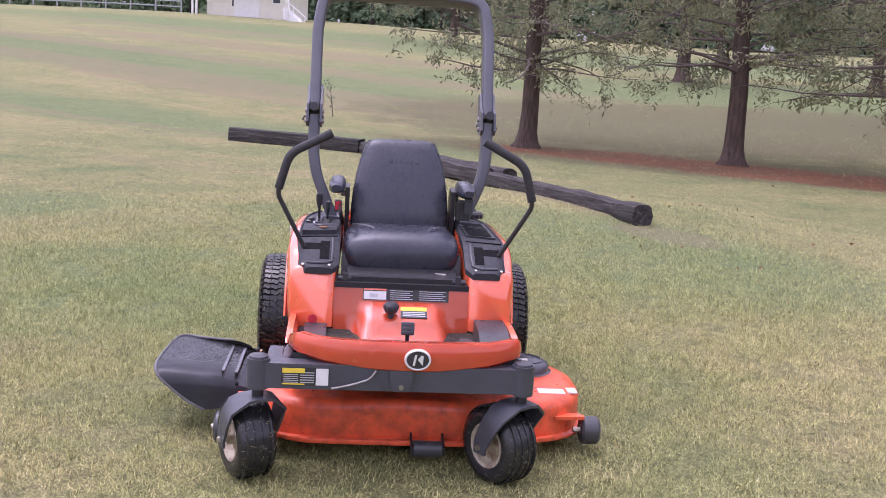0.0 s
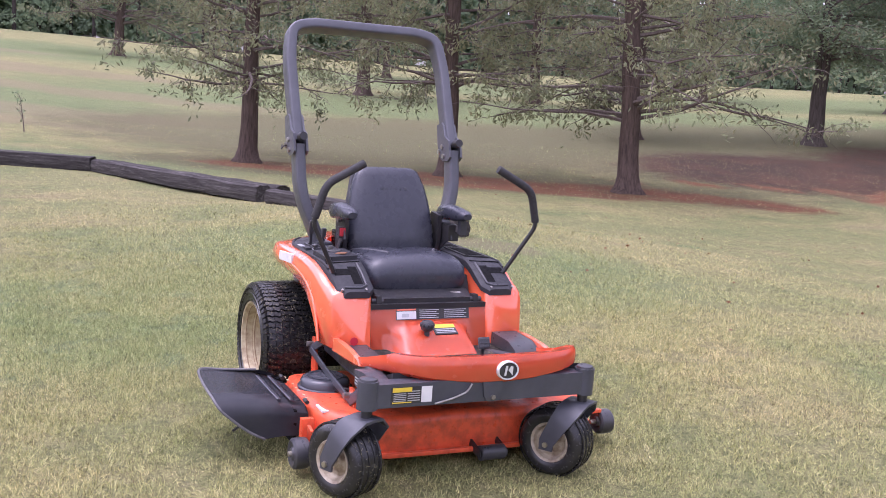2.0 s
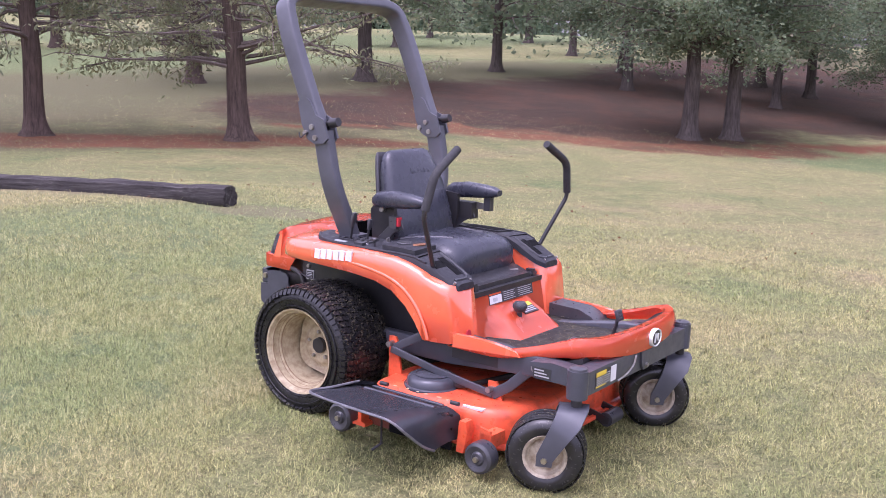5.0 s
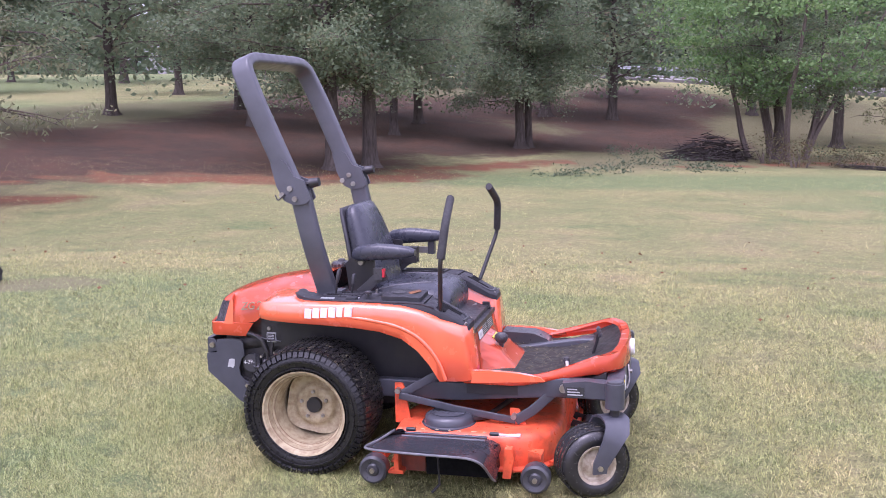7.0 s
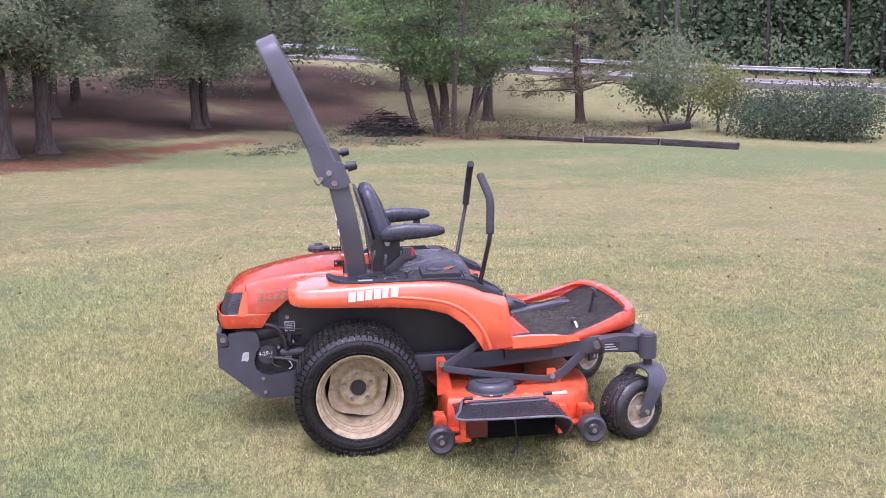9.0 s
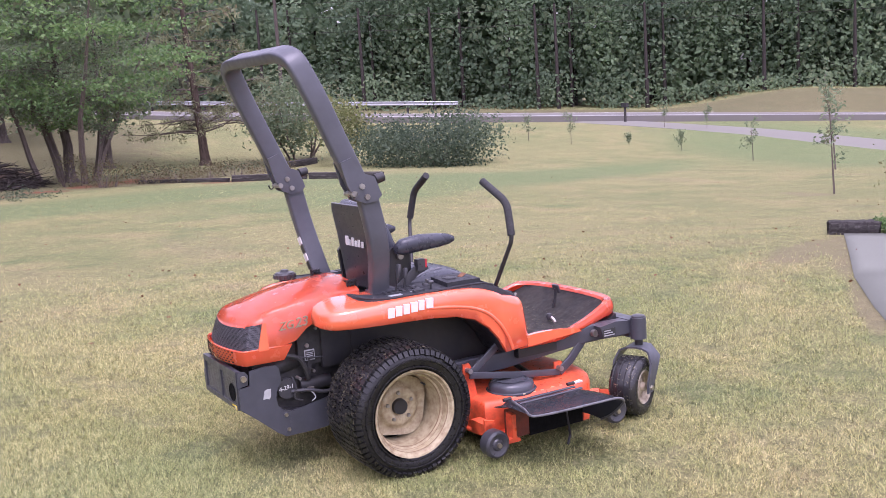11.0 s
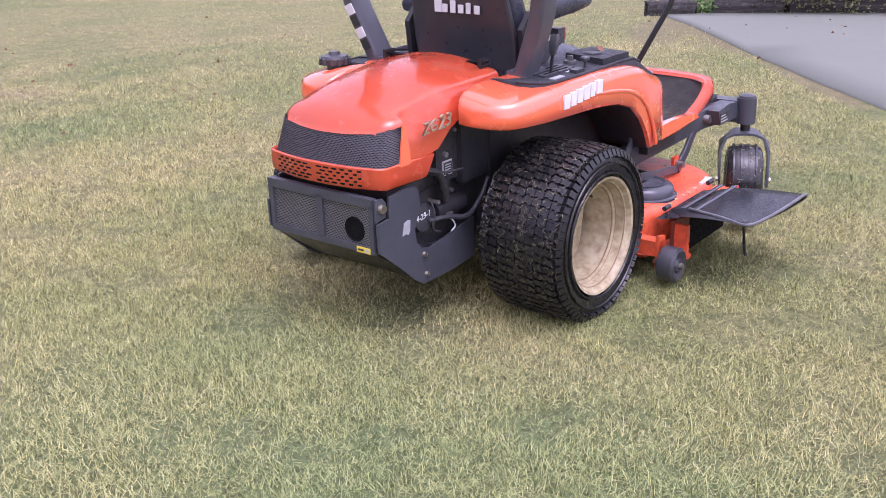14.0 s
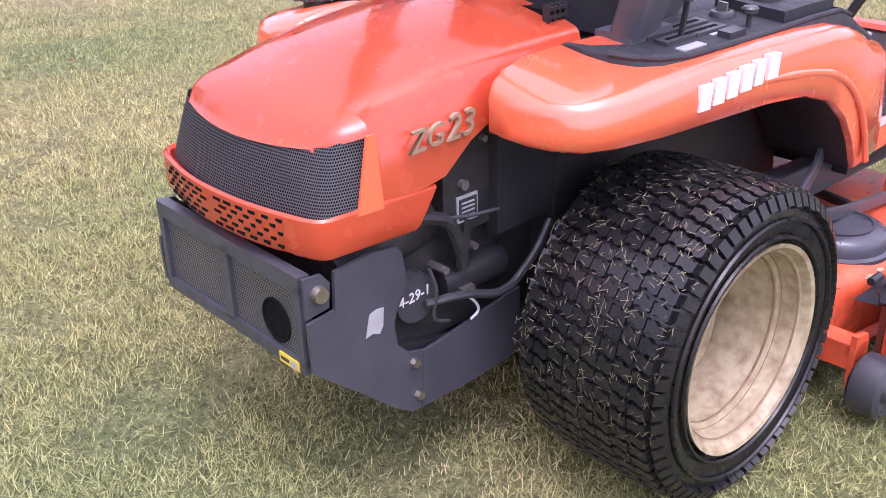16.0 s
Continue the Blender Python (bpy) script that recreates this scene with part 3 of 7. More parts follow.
def caster(side):
    c = new("caster")
    c.parent = mower
    c.matrix_basis = pose(1.325, side * 0.478 - 0.058, 0, 0, 0, 25 if side < 0 else 33)
    px = -0.102
    wheel = part("caster_wheel", lathe(tyre_profile(0.150, 0.075, 0.150), 48, centre=(px, 0, 0.150), closed=True), WET_RUBBER, c, "wet smooth caster tyre with clinging grass", 50)
    bm = bmesh.new()
    for k in range(4):
        y = -0.045 + 0.03 * k
        for r, w in ((0.1515, 0.005),):
            add_loft(bm, [[Vector((px + (r + dr) * math.cos(a), y + dy, 0.15 + (r + dr) * math.sin(a))) for dr, dy in ((-0.004, -w), (0.001, -w * 0.7), (0.001, w * 0.7), (-0.004, w))] for a in (2 * math.pi * i / 48 for i in range(49))], caps=False)
    part("tread_rib", bm, WET_RUBBER, wheel)
    for s in (-1, 1):
        rim = part("rim", lathe([(r, s * y) for r, y in ((0.076, 0.058), (0.086, 0.066), (0.084, 0.070), (0.074, 0.064), (0.068, 0.045), (0.060, 0.040), (0.040, 0.048), (0.022, 0.052), (0.020, 0.075), (0.0, 0.075))], 36, centre=(px, 0, 0.150)), RIM_STEEL, wheel, "rust-stained steel rim")
        part("axle_bolt", cyl((px, s * 0.094, 0.15), (px, s * 0.112, 0.15), 0.013, 0.012, 6), BOLT, rim)
    rg = np.random.default_rng(60 + side)
    n = 130
    an, yy = rg.uniform(0, 6.2832, n), rg.uniform(-0.07, 0.07, n)
    rr = 0.1535 - 0.02 * np.maximum(0, np.abs(yy) / 0.07 - 0.55)
    c3 = np.stack([px + rr * np.cos(an), yy, 0.15 + rr * np.sin(an)], 1)
    tg = np.stack([-np.sin(an), 0 * an, np.cos(an)], 1)
    al = rg.uniform(-1.57, 1.57, n)
    u = tg * np.cos(al)[:, None] + np.array([0, 1.0, 0]) * np.sin(al)[:, None]
    v = tg * -np.sin(al)[:, None] + np.array([0, 1.0, 0]) * np.cos(al)[:, None]
    hl, hw = rg.uniform(0.003, 0.008, (n, 1)), 0.0009
    q = np.stack([c3 - u * hl - v * hw, c3 + u * hl - v * hw, c3 + u * hl + v * hw, c3 - u * hl + v * hw], 1).reshape(-1, 3)
    tagged(hang("clipping_layer", fast_mesh("clipping_layer", q, 4, CLIPPING), CLIPPING, wheel, "straw-coloured grass clippings", 0), kind="stuff")
    # broad flat-bar yoke arching over the wheel
    pts = [(px, -0.096, 0.125), (px + 0.002, -0.098, 0.16), (px + 0.050, -0.100, 0.25), (px + 0.080, -0.088, 0.302), (px + 0.094, -0.045, 0.332),
           (px + 0.096, 0, 0.336), (px + 0.094, 0.045, 0.332), (px + 0.080, 0.088, 0.302), (px + 0.050, 0.100, 0.25), (px + 0.002, 0.098, 0.16), (px, 0.096, 0.125)]
    half = [0.030, 0.033, 0.042, 0.052, 0.056, 0.056, 0.056, 0.052, 0.042, 0.033, 0.030]
    bm = bmesh.new()
    rings = []
    for i, (x, y, z) in enumerate(pts):
        p0, p1 = Vector(pts[max(i - 1, 0)]), Vector(pts[min(i + 1, len(pts) - 1)])
        d = (p1 - p0).normalized()
        lx = Vector((1, 0, 0)) if abs(d.x) < 0.25 else (Vector((1, 0, 0)) - d * d.x).normalized()
        n = d.cross(lx).normalized()
        h, th = half[i], 0.005
        rings.append([Vector((x, y, z)) + lx * (h * a) + n * (th * b) for a, b in ((-1, -1), (1, -1), (1, 1), (-1, 1))])
    add_loft(bm, rings)
    part("yoke", bevelled(bm, 0.002), GREY_PAINT, c, "grey flat-bar caster yoke")
    part("spindle", cyl((0, 0, 0.33), (0, 0, 0.372), 0.021, n=16), SATIN_BLACK, c)
    return c


for s in (-1, 1):
    caster(s)

# front frame: cross beam, spindle posts and side rails
frame_ob = new("front_frame")
frame_ob.parent = mower
frame_ob.location = (0, -0.058, 0)
part("cross_beam", prism([(-0.455, 0.378), (0.455, 0.378), (0.455, 0.470), (-0.455, 0.470)], 1.285, 1.355, "x", 0.006), GREY_PAINT, frame_ob)
for s in (-1, 1):
    part("spindle_post", bevelled(cyl((1.325, s * 0.478, 0.372), (1.325, s * 0.478, 0.482), 0.041, n=24), 0.006), GREY_PAINT, frame_ob)
    part("post_cap", lathe([(0.036, 0.482), (0.034, 0.490), (0.02, 0.495), (0, 0.496)], 20, "z", (1.325, s * 0.478, 0)), BLACK_PLASTIC, frame_ob)
    part("side_rail", sweep([(1.29, s * 0.40, 0.425), (1.10, s * 0.37, 0.425), (0.60, s * 0.29, 0.36), (0.02, s * 0.25, 0.35)], rrect(0.05, 0.085, 0.008)), GREY_PAINT, frame_ob)
    part("beam_bracket", prism([(1.12, 0.40), (1.30, 0.40), (1.30, 0.465), (1.20, 0.475), (1.10, 0.462)], s * 0.40, s * 0.452, "y", 0.004), GREY_PAINT, frame_ob)

# body shell ----------------------------------------------------------------
shell = new("body_shell")
shell.parent = mower


def fender(s):
    """One orange side panel: rear lobe, long flank over the wheel and the leg that comes down to the foot board."""
    # stations along x: inner and outer y, inner top, outer shoulder and bottom z
    st = [(-0.346, 0.288, 0.335, 0.742, 0.728, 0.690), (-0.340, 0.280, 0.378, 0.758, 0.738, 0.684), (-0.328, 0.272, 0.418, 0.772, 0.746, 0.682), (-0.300, 0.266, 0.455, 0.786, 0.754, 0.680), (-0.25, 0.262, 0.477, 0.797, 0.760, 0.679),
          (-0.15, 0.258, 0.489, 0.798, 0.764, 0.675), (0.0, 0.258, 0.493, 0.795, 0.768, 0.670), (0.15, 0.262, 0.496, 0.790, 0.770, 0.664), (0.28, 0.266, 0.497, 0.785, 0.768, 0.650), (0.38, 0.270, 0.496, 0.778, 0.762, 0.620),
          (0.455, 0.274, 0.493, 0.762, 0.746, 0.565), (0.505, 0.277, 0.490, 0.742, 0.728, 0.505), (0.535, 0.280, 0.487, 0.728, 0.714, 0.455), (0.55, 0.280, 0.485, 0.718, 0.704, 0.430)]
    rings = []
    for x, yi, yo, zt, zs, zb in st:
        w, h = yo - yi, zs - zb
        r = min(0.014, h * 0.25, w * 0.2)
        rings.append([Vector((x, s * y, z)) for y, z in ((yi, zb + 0.004), (yi, zt - r), (yi + r * 0.5, zt - r * 0.2), (yi + r * 1.5, zt), (yo - r * 2.6, zs + 0.006), (yo - r * 1.2, zs + 0.003),
                                                          (yo - r * 0.4, zs - r * 0.6), (yo, zs - r * 1.9), (yo + 0.004, (zs + zb) / 2), (yo + 0.001, zb + r * 0.5), (yo - 0.012, zb), (yi + 0.03, zb))])
    # front face leans forward a little towards the bottom
    for f, (yi, yo) in ((0.55, (0.281, 0.482)), (0.85, (0.283, 0.474)), (1.0, (0.290, 0.462))):
        rows = []
        x_top, x_bot = 0.55 + 0.115 * f, 0.55 + 0.152 * f
        zt, zb = 0.718 - 0.040 * f, 0.430 + 0.002 * f
        r = 0.022
        for y, z in ((yi, zb + 0.004), (yi, zt - r), (yi + r * 0.5, zt - r * 0.2), (yi + r * 1.4, zt), (yo - r * 2.2, zt), (yo - r, zt - r * 0.25), (yo - r * 0.25, zt - r), (yo, zt - r * 2.1), (yo, (zt + zb) / 2), (yo - 0.004, zb + 0.01), (yo - 0.02, zb), (yi + 0.03, zb)):
            k = (zt - z) / (zt - zb)
            rows.append(Vector((x_top + (x_bot - x_top) * k, s * y, z)))
        rings.append(rows)
    bm = bmesh.new()
    add_loft(bm, rings)
    bmesh.ops.recalc_face_normals(bm, faces=bm.faces[:])
    # dark hollow of the arch is painted: underside and rear faces turn black
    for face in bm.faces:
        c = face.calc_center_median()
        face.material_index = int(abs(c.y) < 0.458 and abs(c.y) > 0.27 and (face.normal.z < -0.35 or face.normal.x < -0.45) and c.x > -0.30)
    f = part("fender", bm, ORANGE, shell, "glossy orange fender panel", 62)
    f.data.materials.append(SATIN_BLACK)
    # raised swage that follows the wheel arch
    arch = [(0.04, 0.716), (0.14, 0.716), (0.26, 0.704), (0.37, 0.682), (0.455, 0.640), (0.515, 0.580), (0.556, 0.515), (0.580, 0.445)]
    path = smooth_path([(x, s * (0.4975 - 0.02 * max(0, x - 0.35) - (0.03 * max(0, -x - 0.02))), z) for x, z in arch], 3, 0.05)
    part("arch_lip", sweep(path, ring(0.0065, 10, 0.009), scales=[min(1, 0.15 + 0.18 * i) for i in range(len(path))]), ORANGE, f)
    return f


# stations of the control console: x, outer y, height of its outer edge and rise to the inner edge
CONSOLE = [(-0.165, 0.335, 0.795, 0.000), (-0.155, 0.378, 0.794, 0.002), (-0.13, 0.412, 0.788, 0.004), (-0.09, 0.434, 0.782, 0.008), (-0.03, 0.447, 0.778, 0.012), (0.10, 0.453, 0.777, 0.014), (0.24, 0.455, 0.777, 0.014), (0.36, 0.455, 0.778, 0.012),
           (0.46, 0.455, 0.775, 0.010), (0.52, 0.448, 0.756, 0.006), (0.56, 0.442, 0.736, 0.004), (0.640, 0.440, 0.694, 0.002), (0.674, 0.440, 0.679, 0.000)]


def con_z(x, y):
    """Height of the console's top."""
    px = [c[0] for c in CONSOLE]
    yo, zo, rise = (float(np.interp(x, px, [c[k] for c in CONSOLE])) for k in (1, 2, 3))
    return zo + 0.005 + (rise - 0.001) * min(1, max(0, (yo - abs(y)) / (yo - 0.268)))


for s in (-1, 1):
    f = fender(s)
    # black control console on the fender's crown
    rings = []
    for i, (x, yo, zo, rise) in enumerate(CONSOLE):
        e = 0.03 if i == len(CONSOLE) - 1 else 0
        yi, yo = 0.268 + e, yo - e
        dp = 0.034 if x < 0.6 else 0.024
        zi = zo + rise
        rings.append([(x, s * yi, zi - dp), (x, s * yi, zi - 0.003), (x, s * (yi + 0.010), zi + 0.004), (x, s * (yo - 0.022), zo + 0.005), (x, s * (yo - 0.005), zo), (x, s * yo, zo - 0.008), (x, s * yo, zo - dp)])
    con = part("console", loft(rings), CONSOLE_PLASTIC, shell, "black plastic control console", 35)
    # slot and arm are near-black patches on the top, shade given as colour
    slot = [(x, con_z(x, 0.34) - 0.012) for x in (0.515, 0.545, 0.60, 0.622)]
    part("lever_slot", loft([[(x, s * 0.312, z - 0.01), (x, s * 0.312, z + 0.0138), (x, s * 0.352, z + 0.0138), (x, s * 0.352, z - 0.01)] for x, z in slot]), SHADE_BLACK, con)
    part("slot_arm", loft([[(x, s * 0.352, z - 0.01), (x, s * 0.352, z + 0.0136), (x, s * 0.424, z + 0.0130), (x, s * 0.424, z - 0.01)] for x, z in ((x, con_z(x, 0.37) - 0.012) for x in (0.528, 0.545, 0.566))]), SHADE_BLACK, con)
    part("edge_bead", sweep([(x, s * (yo - 0.008), zo + 0.003) for x, yo, zo, rise in CONSOLE[1:10]], ring(0.006, 8)), CONSOLE_PLASTIC, con)
    part("seam", sweep([(0.475, s * y, con_z(0.475, y) + 0.001) for y in (0.280, 0.440)], ring(0.003, 6)), SHADE_BLACK, con)
    part("slot_rim", sweep([(x, s * y, con_z(x, y) + 0.002) for x, y in ((0.49, 0.300), (0.55, 0.298), (0.60, 0.299), (0.635, 0.300), (0.65, 0.33), (0.648, 0.405))], ring(0.006, 8)), BLACK_PLASTIC, con)
    for y in (0.31, 0.42):
        part("screw", cyl((0.655, s * y, 0.682), (0.664, s * y, 0.694), 0.006, n=8), BARE, con)
    # control lever
    lever = new("control_lever")
    lever.parent = mower
    dx = 0.0 if s < 0 else 0.058
    path = [(0.545 + dx * 0.3, s * 0.420, 0.740), (0.575 + dx, s * 0.540, 0.975), (0.590 + dx, s * 0.492, 1.145), (0.575 + dx, s * 0.318, 1.238)]
    part("rod", sweep(smooth_path(path[:3], 6, 0.03), ring(0.0105, 10)), SATIN_BLACK, lever)
    part("grip", sweep(smooth_path([Vector(path[1]).lerp(Vector(path[2]), 0.12)] + path[2:], 6, 0.045), ring(0.0185, 12)), FOAM, lever, "black foam grip")

# hood -----------------------------------------------------------------------


def hood_ring(x, yc, z0, zc, ys, zb, bow):
    """Half width and height of the shoulder crease, crown height, half width and height of the lower edge; bow pulls the sides back."""
    top = [(yc * k / 7, z0 - (z0 - zc) * (k / 7) ** 2) for k in range(-7, 8)]
    side = [(yc + min(0.007, (ys - yc) * 0.3), zc - (zc - zb) * 0.06), (yc + min(0.013, (ys - yc) * 0.55), zc - (zc - zb) * 0.16), (yc + (ys - yc) * 0.72, zc - (zc - zb) * 0.40), (yc + (ys - yc) * 0.92, zc - (zc - zb) * 0.72), (ys, zb)]
    full = [(-y, z) for y, z in reversed(side)] + top + side
    return [Vector((x + bow * min(1.0, abs(y) / yc) ** 2, y, z)) for y, z in full]


hood_st = [(-0.085, 0.236, 0.848, 0.812, 0.262, 0.745, 0.0), (-0.20, 0.231, 0.842, 0.805, 0.262, 0.726, 0.0), (-0.30, 0.224, 0.830, 0.796, 0.261, 0.704, 0.0), (-0.36, 0.218, 0.819, 0.789, 0.260, 0.674, 0.0), (-0.415, 0.212, 0.807, 0.780, 0.257, 0.626, 0.0),
           (-0.48, 0.204, 0.790, 0.769, 0.253, 0.612, 0.002), (-0.548, 0.195, 0.768, 0.754, 0.246, 0.610, 0.004), (-0.552, 0.194, 0.767, 0.753, 0.236, 0.722, 0.004), (-0.585, 0.189, 0.754, 0.744, 0.226, 0.718, 0.008), (-0.610, 0.185, 0.741, 0.734, 0.214, 0.714, 0.013),
           (-0.622, 0.183, 0.730, 0.727, 0.206, 0.711, 0.018), (-0.640, 0.180, 0.711, 0.715, 0.194, 0.706, 0.025), (-0.652, 0.178, 0.698, 0.706, 0.187, 0.702, 0.029)]
bm = bmesh.new()
add_loft(bm, [hood_ring(*h) for h in hood_st], caps=False, closed=False)
bmesh.ops.solidify(bm, geom=bm.faces[:], thickness=0.006)
hood = part("hood", bm, ORANGE, shell, "glossy orange engine hood with sky reflections", 50)


def nose_plan(s, front, flank, y_front, y_side, end):
    """The line round the nose, s from -1 to 1: a bowed front, a rounded corner and a straight flank."""
    a = abs(s)
    if a < 0.52:
        x, y = front + 0.026 * (a / 0.52) ** 2, y_front * a / 0.52
    elif a < 0.70:
        t = (a - 0.52) / 0.18
        p, q, r = Vector((front + 0.026, y_front)), Vector((front + 0.034, y_side - 0.006)), Vector((flank, y_side))
        x, y = p.lerp(q, t).lerp(q.lerp(r, t), t)
    else:
        t = (a - 0.70) / 0.30
        x, y = flank + (end - flank) * t, y_side + 0.010 * t
    return x, math.copysign(y, s)


# mesh grille wrapping the nose
nose = []
for v in (0.0, 0.2, 0.45, 0.7, 0.9, 1.0):
    row = []
    for k in range(-24, 25):
        u = k / 24
        zt = 0.700 + 0.018 * min(1, max(0, abs(u) - 0.30) / 0.45) + 0.006 * max(0, abs(u) - 0.75) / 0.25
        z = zt + (0.604 - zt) * v
        x, y = nose_plan(u, -0.646 - 0.038 * v ** 0.85, -0.604 - 0.022 * v, 0.182 - 0.002 * (1 - v), 0.215 + 0.022 * v, -0.546 - 0.040 * v)
        row.append(Vector((x, y, z)))
    nose.append(row)
bm = bmesh.new()
add_loft(bm, nose, caps=False, closed=False)
bmesh.ops.solidify(bm, geom=bm.faces[:], thickness=0.004)


def mesh_screen(name, base, pitch):
    """Perforated sheet: staggered round holes in lighter metal, laid out round the nose."""
    m = Mat(name, 0.4, 0.4)
    sep = m.n.new("ShaderNodeSeparateXYZ")
    m.l.new(m.co, sep.inputs[0])
    x, y, z = sep.outputs
    along = m.math("ADD", y, m.math("MULTIPLY", m.math("SIGN", y), m.math("MAXIMUM", m.math("ADD", x, 0.655), 0.0)))
    v = m.math("MULTIPLY", z, pitch * 1.1)
    shift = m.math("MULTIPLY", m.math("FLOORED_MODULO", m.math("FLOOR", v), 2.0), 0.5)
    du = m.math("SUBTRACT", m.math("FRACT", m.math("ADD", m.math("MULTIPLY", along, pitch), shift)), 0.5)
    dv = m.math("SUBTRACT", m.math("FRACT", v), 0.5)
    d = m.math("SQRT", m.math("ADD", m.math("MULTIPLY", du, du), m.math("MULTIPLY", dv, dv)))
    hole = m.ramp(d, (0.33, (0, 0, 0)), (0.40, (1, 1, 1)))
    m.color(m.mix(hole, (0.006, 0.006, 0.007), m.mix(m.noise(14, 4), base, (base[0] * 0.6, base[1] * 0.58, base[2] * 0.55))))
    m.bump(hole, 0.5, 0.002)
    return m.mat


MESH = mesh_screen("perforated_mesh", (0.27, 0.27, 0.30), 190.0)
GUARD_MESH = mesh_screen("guard_mesh", (0.24, 0.24, 0.26), 165.0)
part("grille_mesh", bm, MESH, hood, "dark perforated mesh grille", 60)
# orange corner of each flank, cut back along the mesh
for side in (-1, 1):
    part("flank_corner", loft([[(-0.540, side * (0.238 - d), 0.724), (-0.540, side * (0.2515 - d), 0.606), (-0.590, side * (0.2505 - d), 0.606), (-0.556, side * (0.238 - d), 0.724)] for d in (0.0, 0.005)]), ORANGE, hood)
# orange lower band with slots
band = []
for z, out in ((0.610, -0.010), (0.616, -0.004), (0.612, 0.001), (0.580, 0.002), (0.556, 0.001), (0.548, -0.004), (0.546, -0.014), (0.552, -0.030)):
    row = []
    for k in range(-30, 31):
        u = k / 30
        x, y = nose_plan(u, -0.701 - out, -0.640, 0.186 + 0.6 * out, 0.245 + out, -0.433 - 0.045 * min(1, max(0, (0.614 - z) / 0.066)))
        row.append(Vector((x, y, z + 0.004 * max(0.0, 0.5 - abs(u)))))
    band.append(row)
bm = bmesh.new()
add_loft(bm, band, caps=False, closed=False)
bmesh.ops.solidify(bm, geom=bm.faces[:], thickness=0.005)
lip = part("nose_band", bm, ORANGE, shell, "orange slotted nose band", 45)
# slots are near-black blocks on the band; their inner shade is only colour
for row in range(5):
    for i in range(12):
        z = 0.604 - 0.0108 * row
        y = -0.164 + 0.0288 * (i + (0.5 if row % 2 else 0))
        if abs(y) < 0.010 or abs(y) > 0.170:
            continue
        x = -0.701 + 0.026 * (y / 0.186) ** 2
        part("slot", box(x - 0.0022, x + 0.006, y - 0.0105, y + 0.0105, z - 0.0026, z + 0.0026, 0), SHADE_BLACK, lip, smooth=0)

# rear frame: corner plates and screened guard
rear = new("rear_guard")
rear.parent = mower
for s in (-1, 1):
    out = [(-0.636, 0.524), (-0.560, 0.532), (-0.512, 0.526), (-0.500, 0.512), (-0.492, 0.450), (-0.512, 0.425), (-0.524, 0.385), (-0.518, 0.345), (-0.492, 0.318), (-0.455, 0.308), (-0.40, 0.315), (-0.22, 0.345), (-0.22, 0.208), (-0.34, 0.196), (-0.490, 0.196), (-0.53, 0.222), (-0.60, 0.285), (-0.690, 0.362), (-0.692, 0.42), (-0.692, 0.452), (-0.640, 0.458)]
    pl = part("side_plate", prism(out, s * 0.232, s * 0.240, "y", 0.0025), GREY_PAINT, rear, "grey steel side plate with scraped paint")
    for x, z in ((-0.485, 0.296), (-0.478, 0.227)):
        part("bolt", cyl((x, s * 0.240, z), (x, s * 0.250, z), 0.010, 0.008, 6), BOLT, pl)
    part("bolt", cyl((-0.664, s * 0.229, 0.494), (-0.664, s * 0.243, 0.494), 0.015, 0.013, 14), BOLT, pl)
    part("bolt_ear", prism([(-0.690, 0.456), (-0.645, 0.462), (-0.640, 0.505), (-0.655, 0.524), (-0.690, 0.526)], s * 0.224, s * 0.231, "y", 0.002), GREY_PAINT, pl)
    part("plate_fold", prism([(-0.470, 0.200), (-0.462, 0.200), (-0.455, 0.306), (-0.463, 0.306)], s * 0.2400, s * 0.2418, "y"), GREY_PAINT, pl, smooth=0)
    if s < 0:
        part("scrape", prism([(-0.585, 0.385), (-0.575, 0.425), (-0.560, 0.430), (-0.545, 0.428), (-0.548, 0.395), (-0.556, 0.382), (-0.57, 0.388)], -0.2402, -0.2412, "y"), SILVER, pl, "patch of scraped bare metal", 0)
# guard face leaning in towards the bottom
bm = bmesh.new()
for y0, y1, z0, z1 in ((-0.222, 0.222, 0.500, 0.528), (-0.222, 0.222, 0.354, 0.376), (-0.222, -0.206, 0.37, 0.51), (0.206, 0.222, 0.37, 0.51), (-0.014, 0.014, 0.37, 0.51)):
    add_box(bm, -0.694, -0.672, y0, y1, z0, z1)
part("guard_frame", bevelled(bm, 0.003), GREY_PAINT, rear)
for y0, y1 in ((-0.214, -0.010), (0.010, 0.214)):
    part("guard_screen", box(-0.686, -0.682, y0, y1, 0.370, 0.505, 0), GUARD_MESH, rear, "dark woven guard screen", 0)
# near-black disc over the screen; the pipe's inner shade is only its colour
part("exhaust_outlet", lathe([(0.0, -0.6872), (0.034, -0.6872), (0.036, -0.6900), (0.039, -0.6895), (0.040, -0.682), (0.036, -0.60), (0.0, -0.60)], 28, "x", (0, -0.140, 0.421)), SHADE_BLACK, rear)
cd = part("caution_decal", box(-0.6965, -0.694, -0.206, -0.152, 0.354, 0.372, 0), YELLOW, rear, "small yellow caution sticker", 0)
part("decal_panel", box(-0.6975, -0.6965, -0.202, -0.186, 0.357, 0.369, 0), SILVER, cd, smooth=0)
part("text_line", box(-0.6975, -0.6965, -0.180, -0.157, 0.360, 0.366, 0), DECAL_BLACK, cd, smooth=0)
bm = bmesh.new()
add_prism(bm, [(-0.675, 0.345), (-0.50, 0.212), (-0.25, 0.205), (-0.25, 0.26), (-0.62, 0.36), (-0.675, 0.36)], -0.22, 0.22, "y")
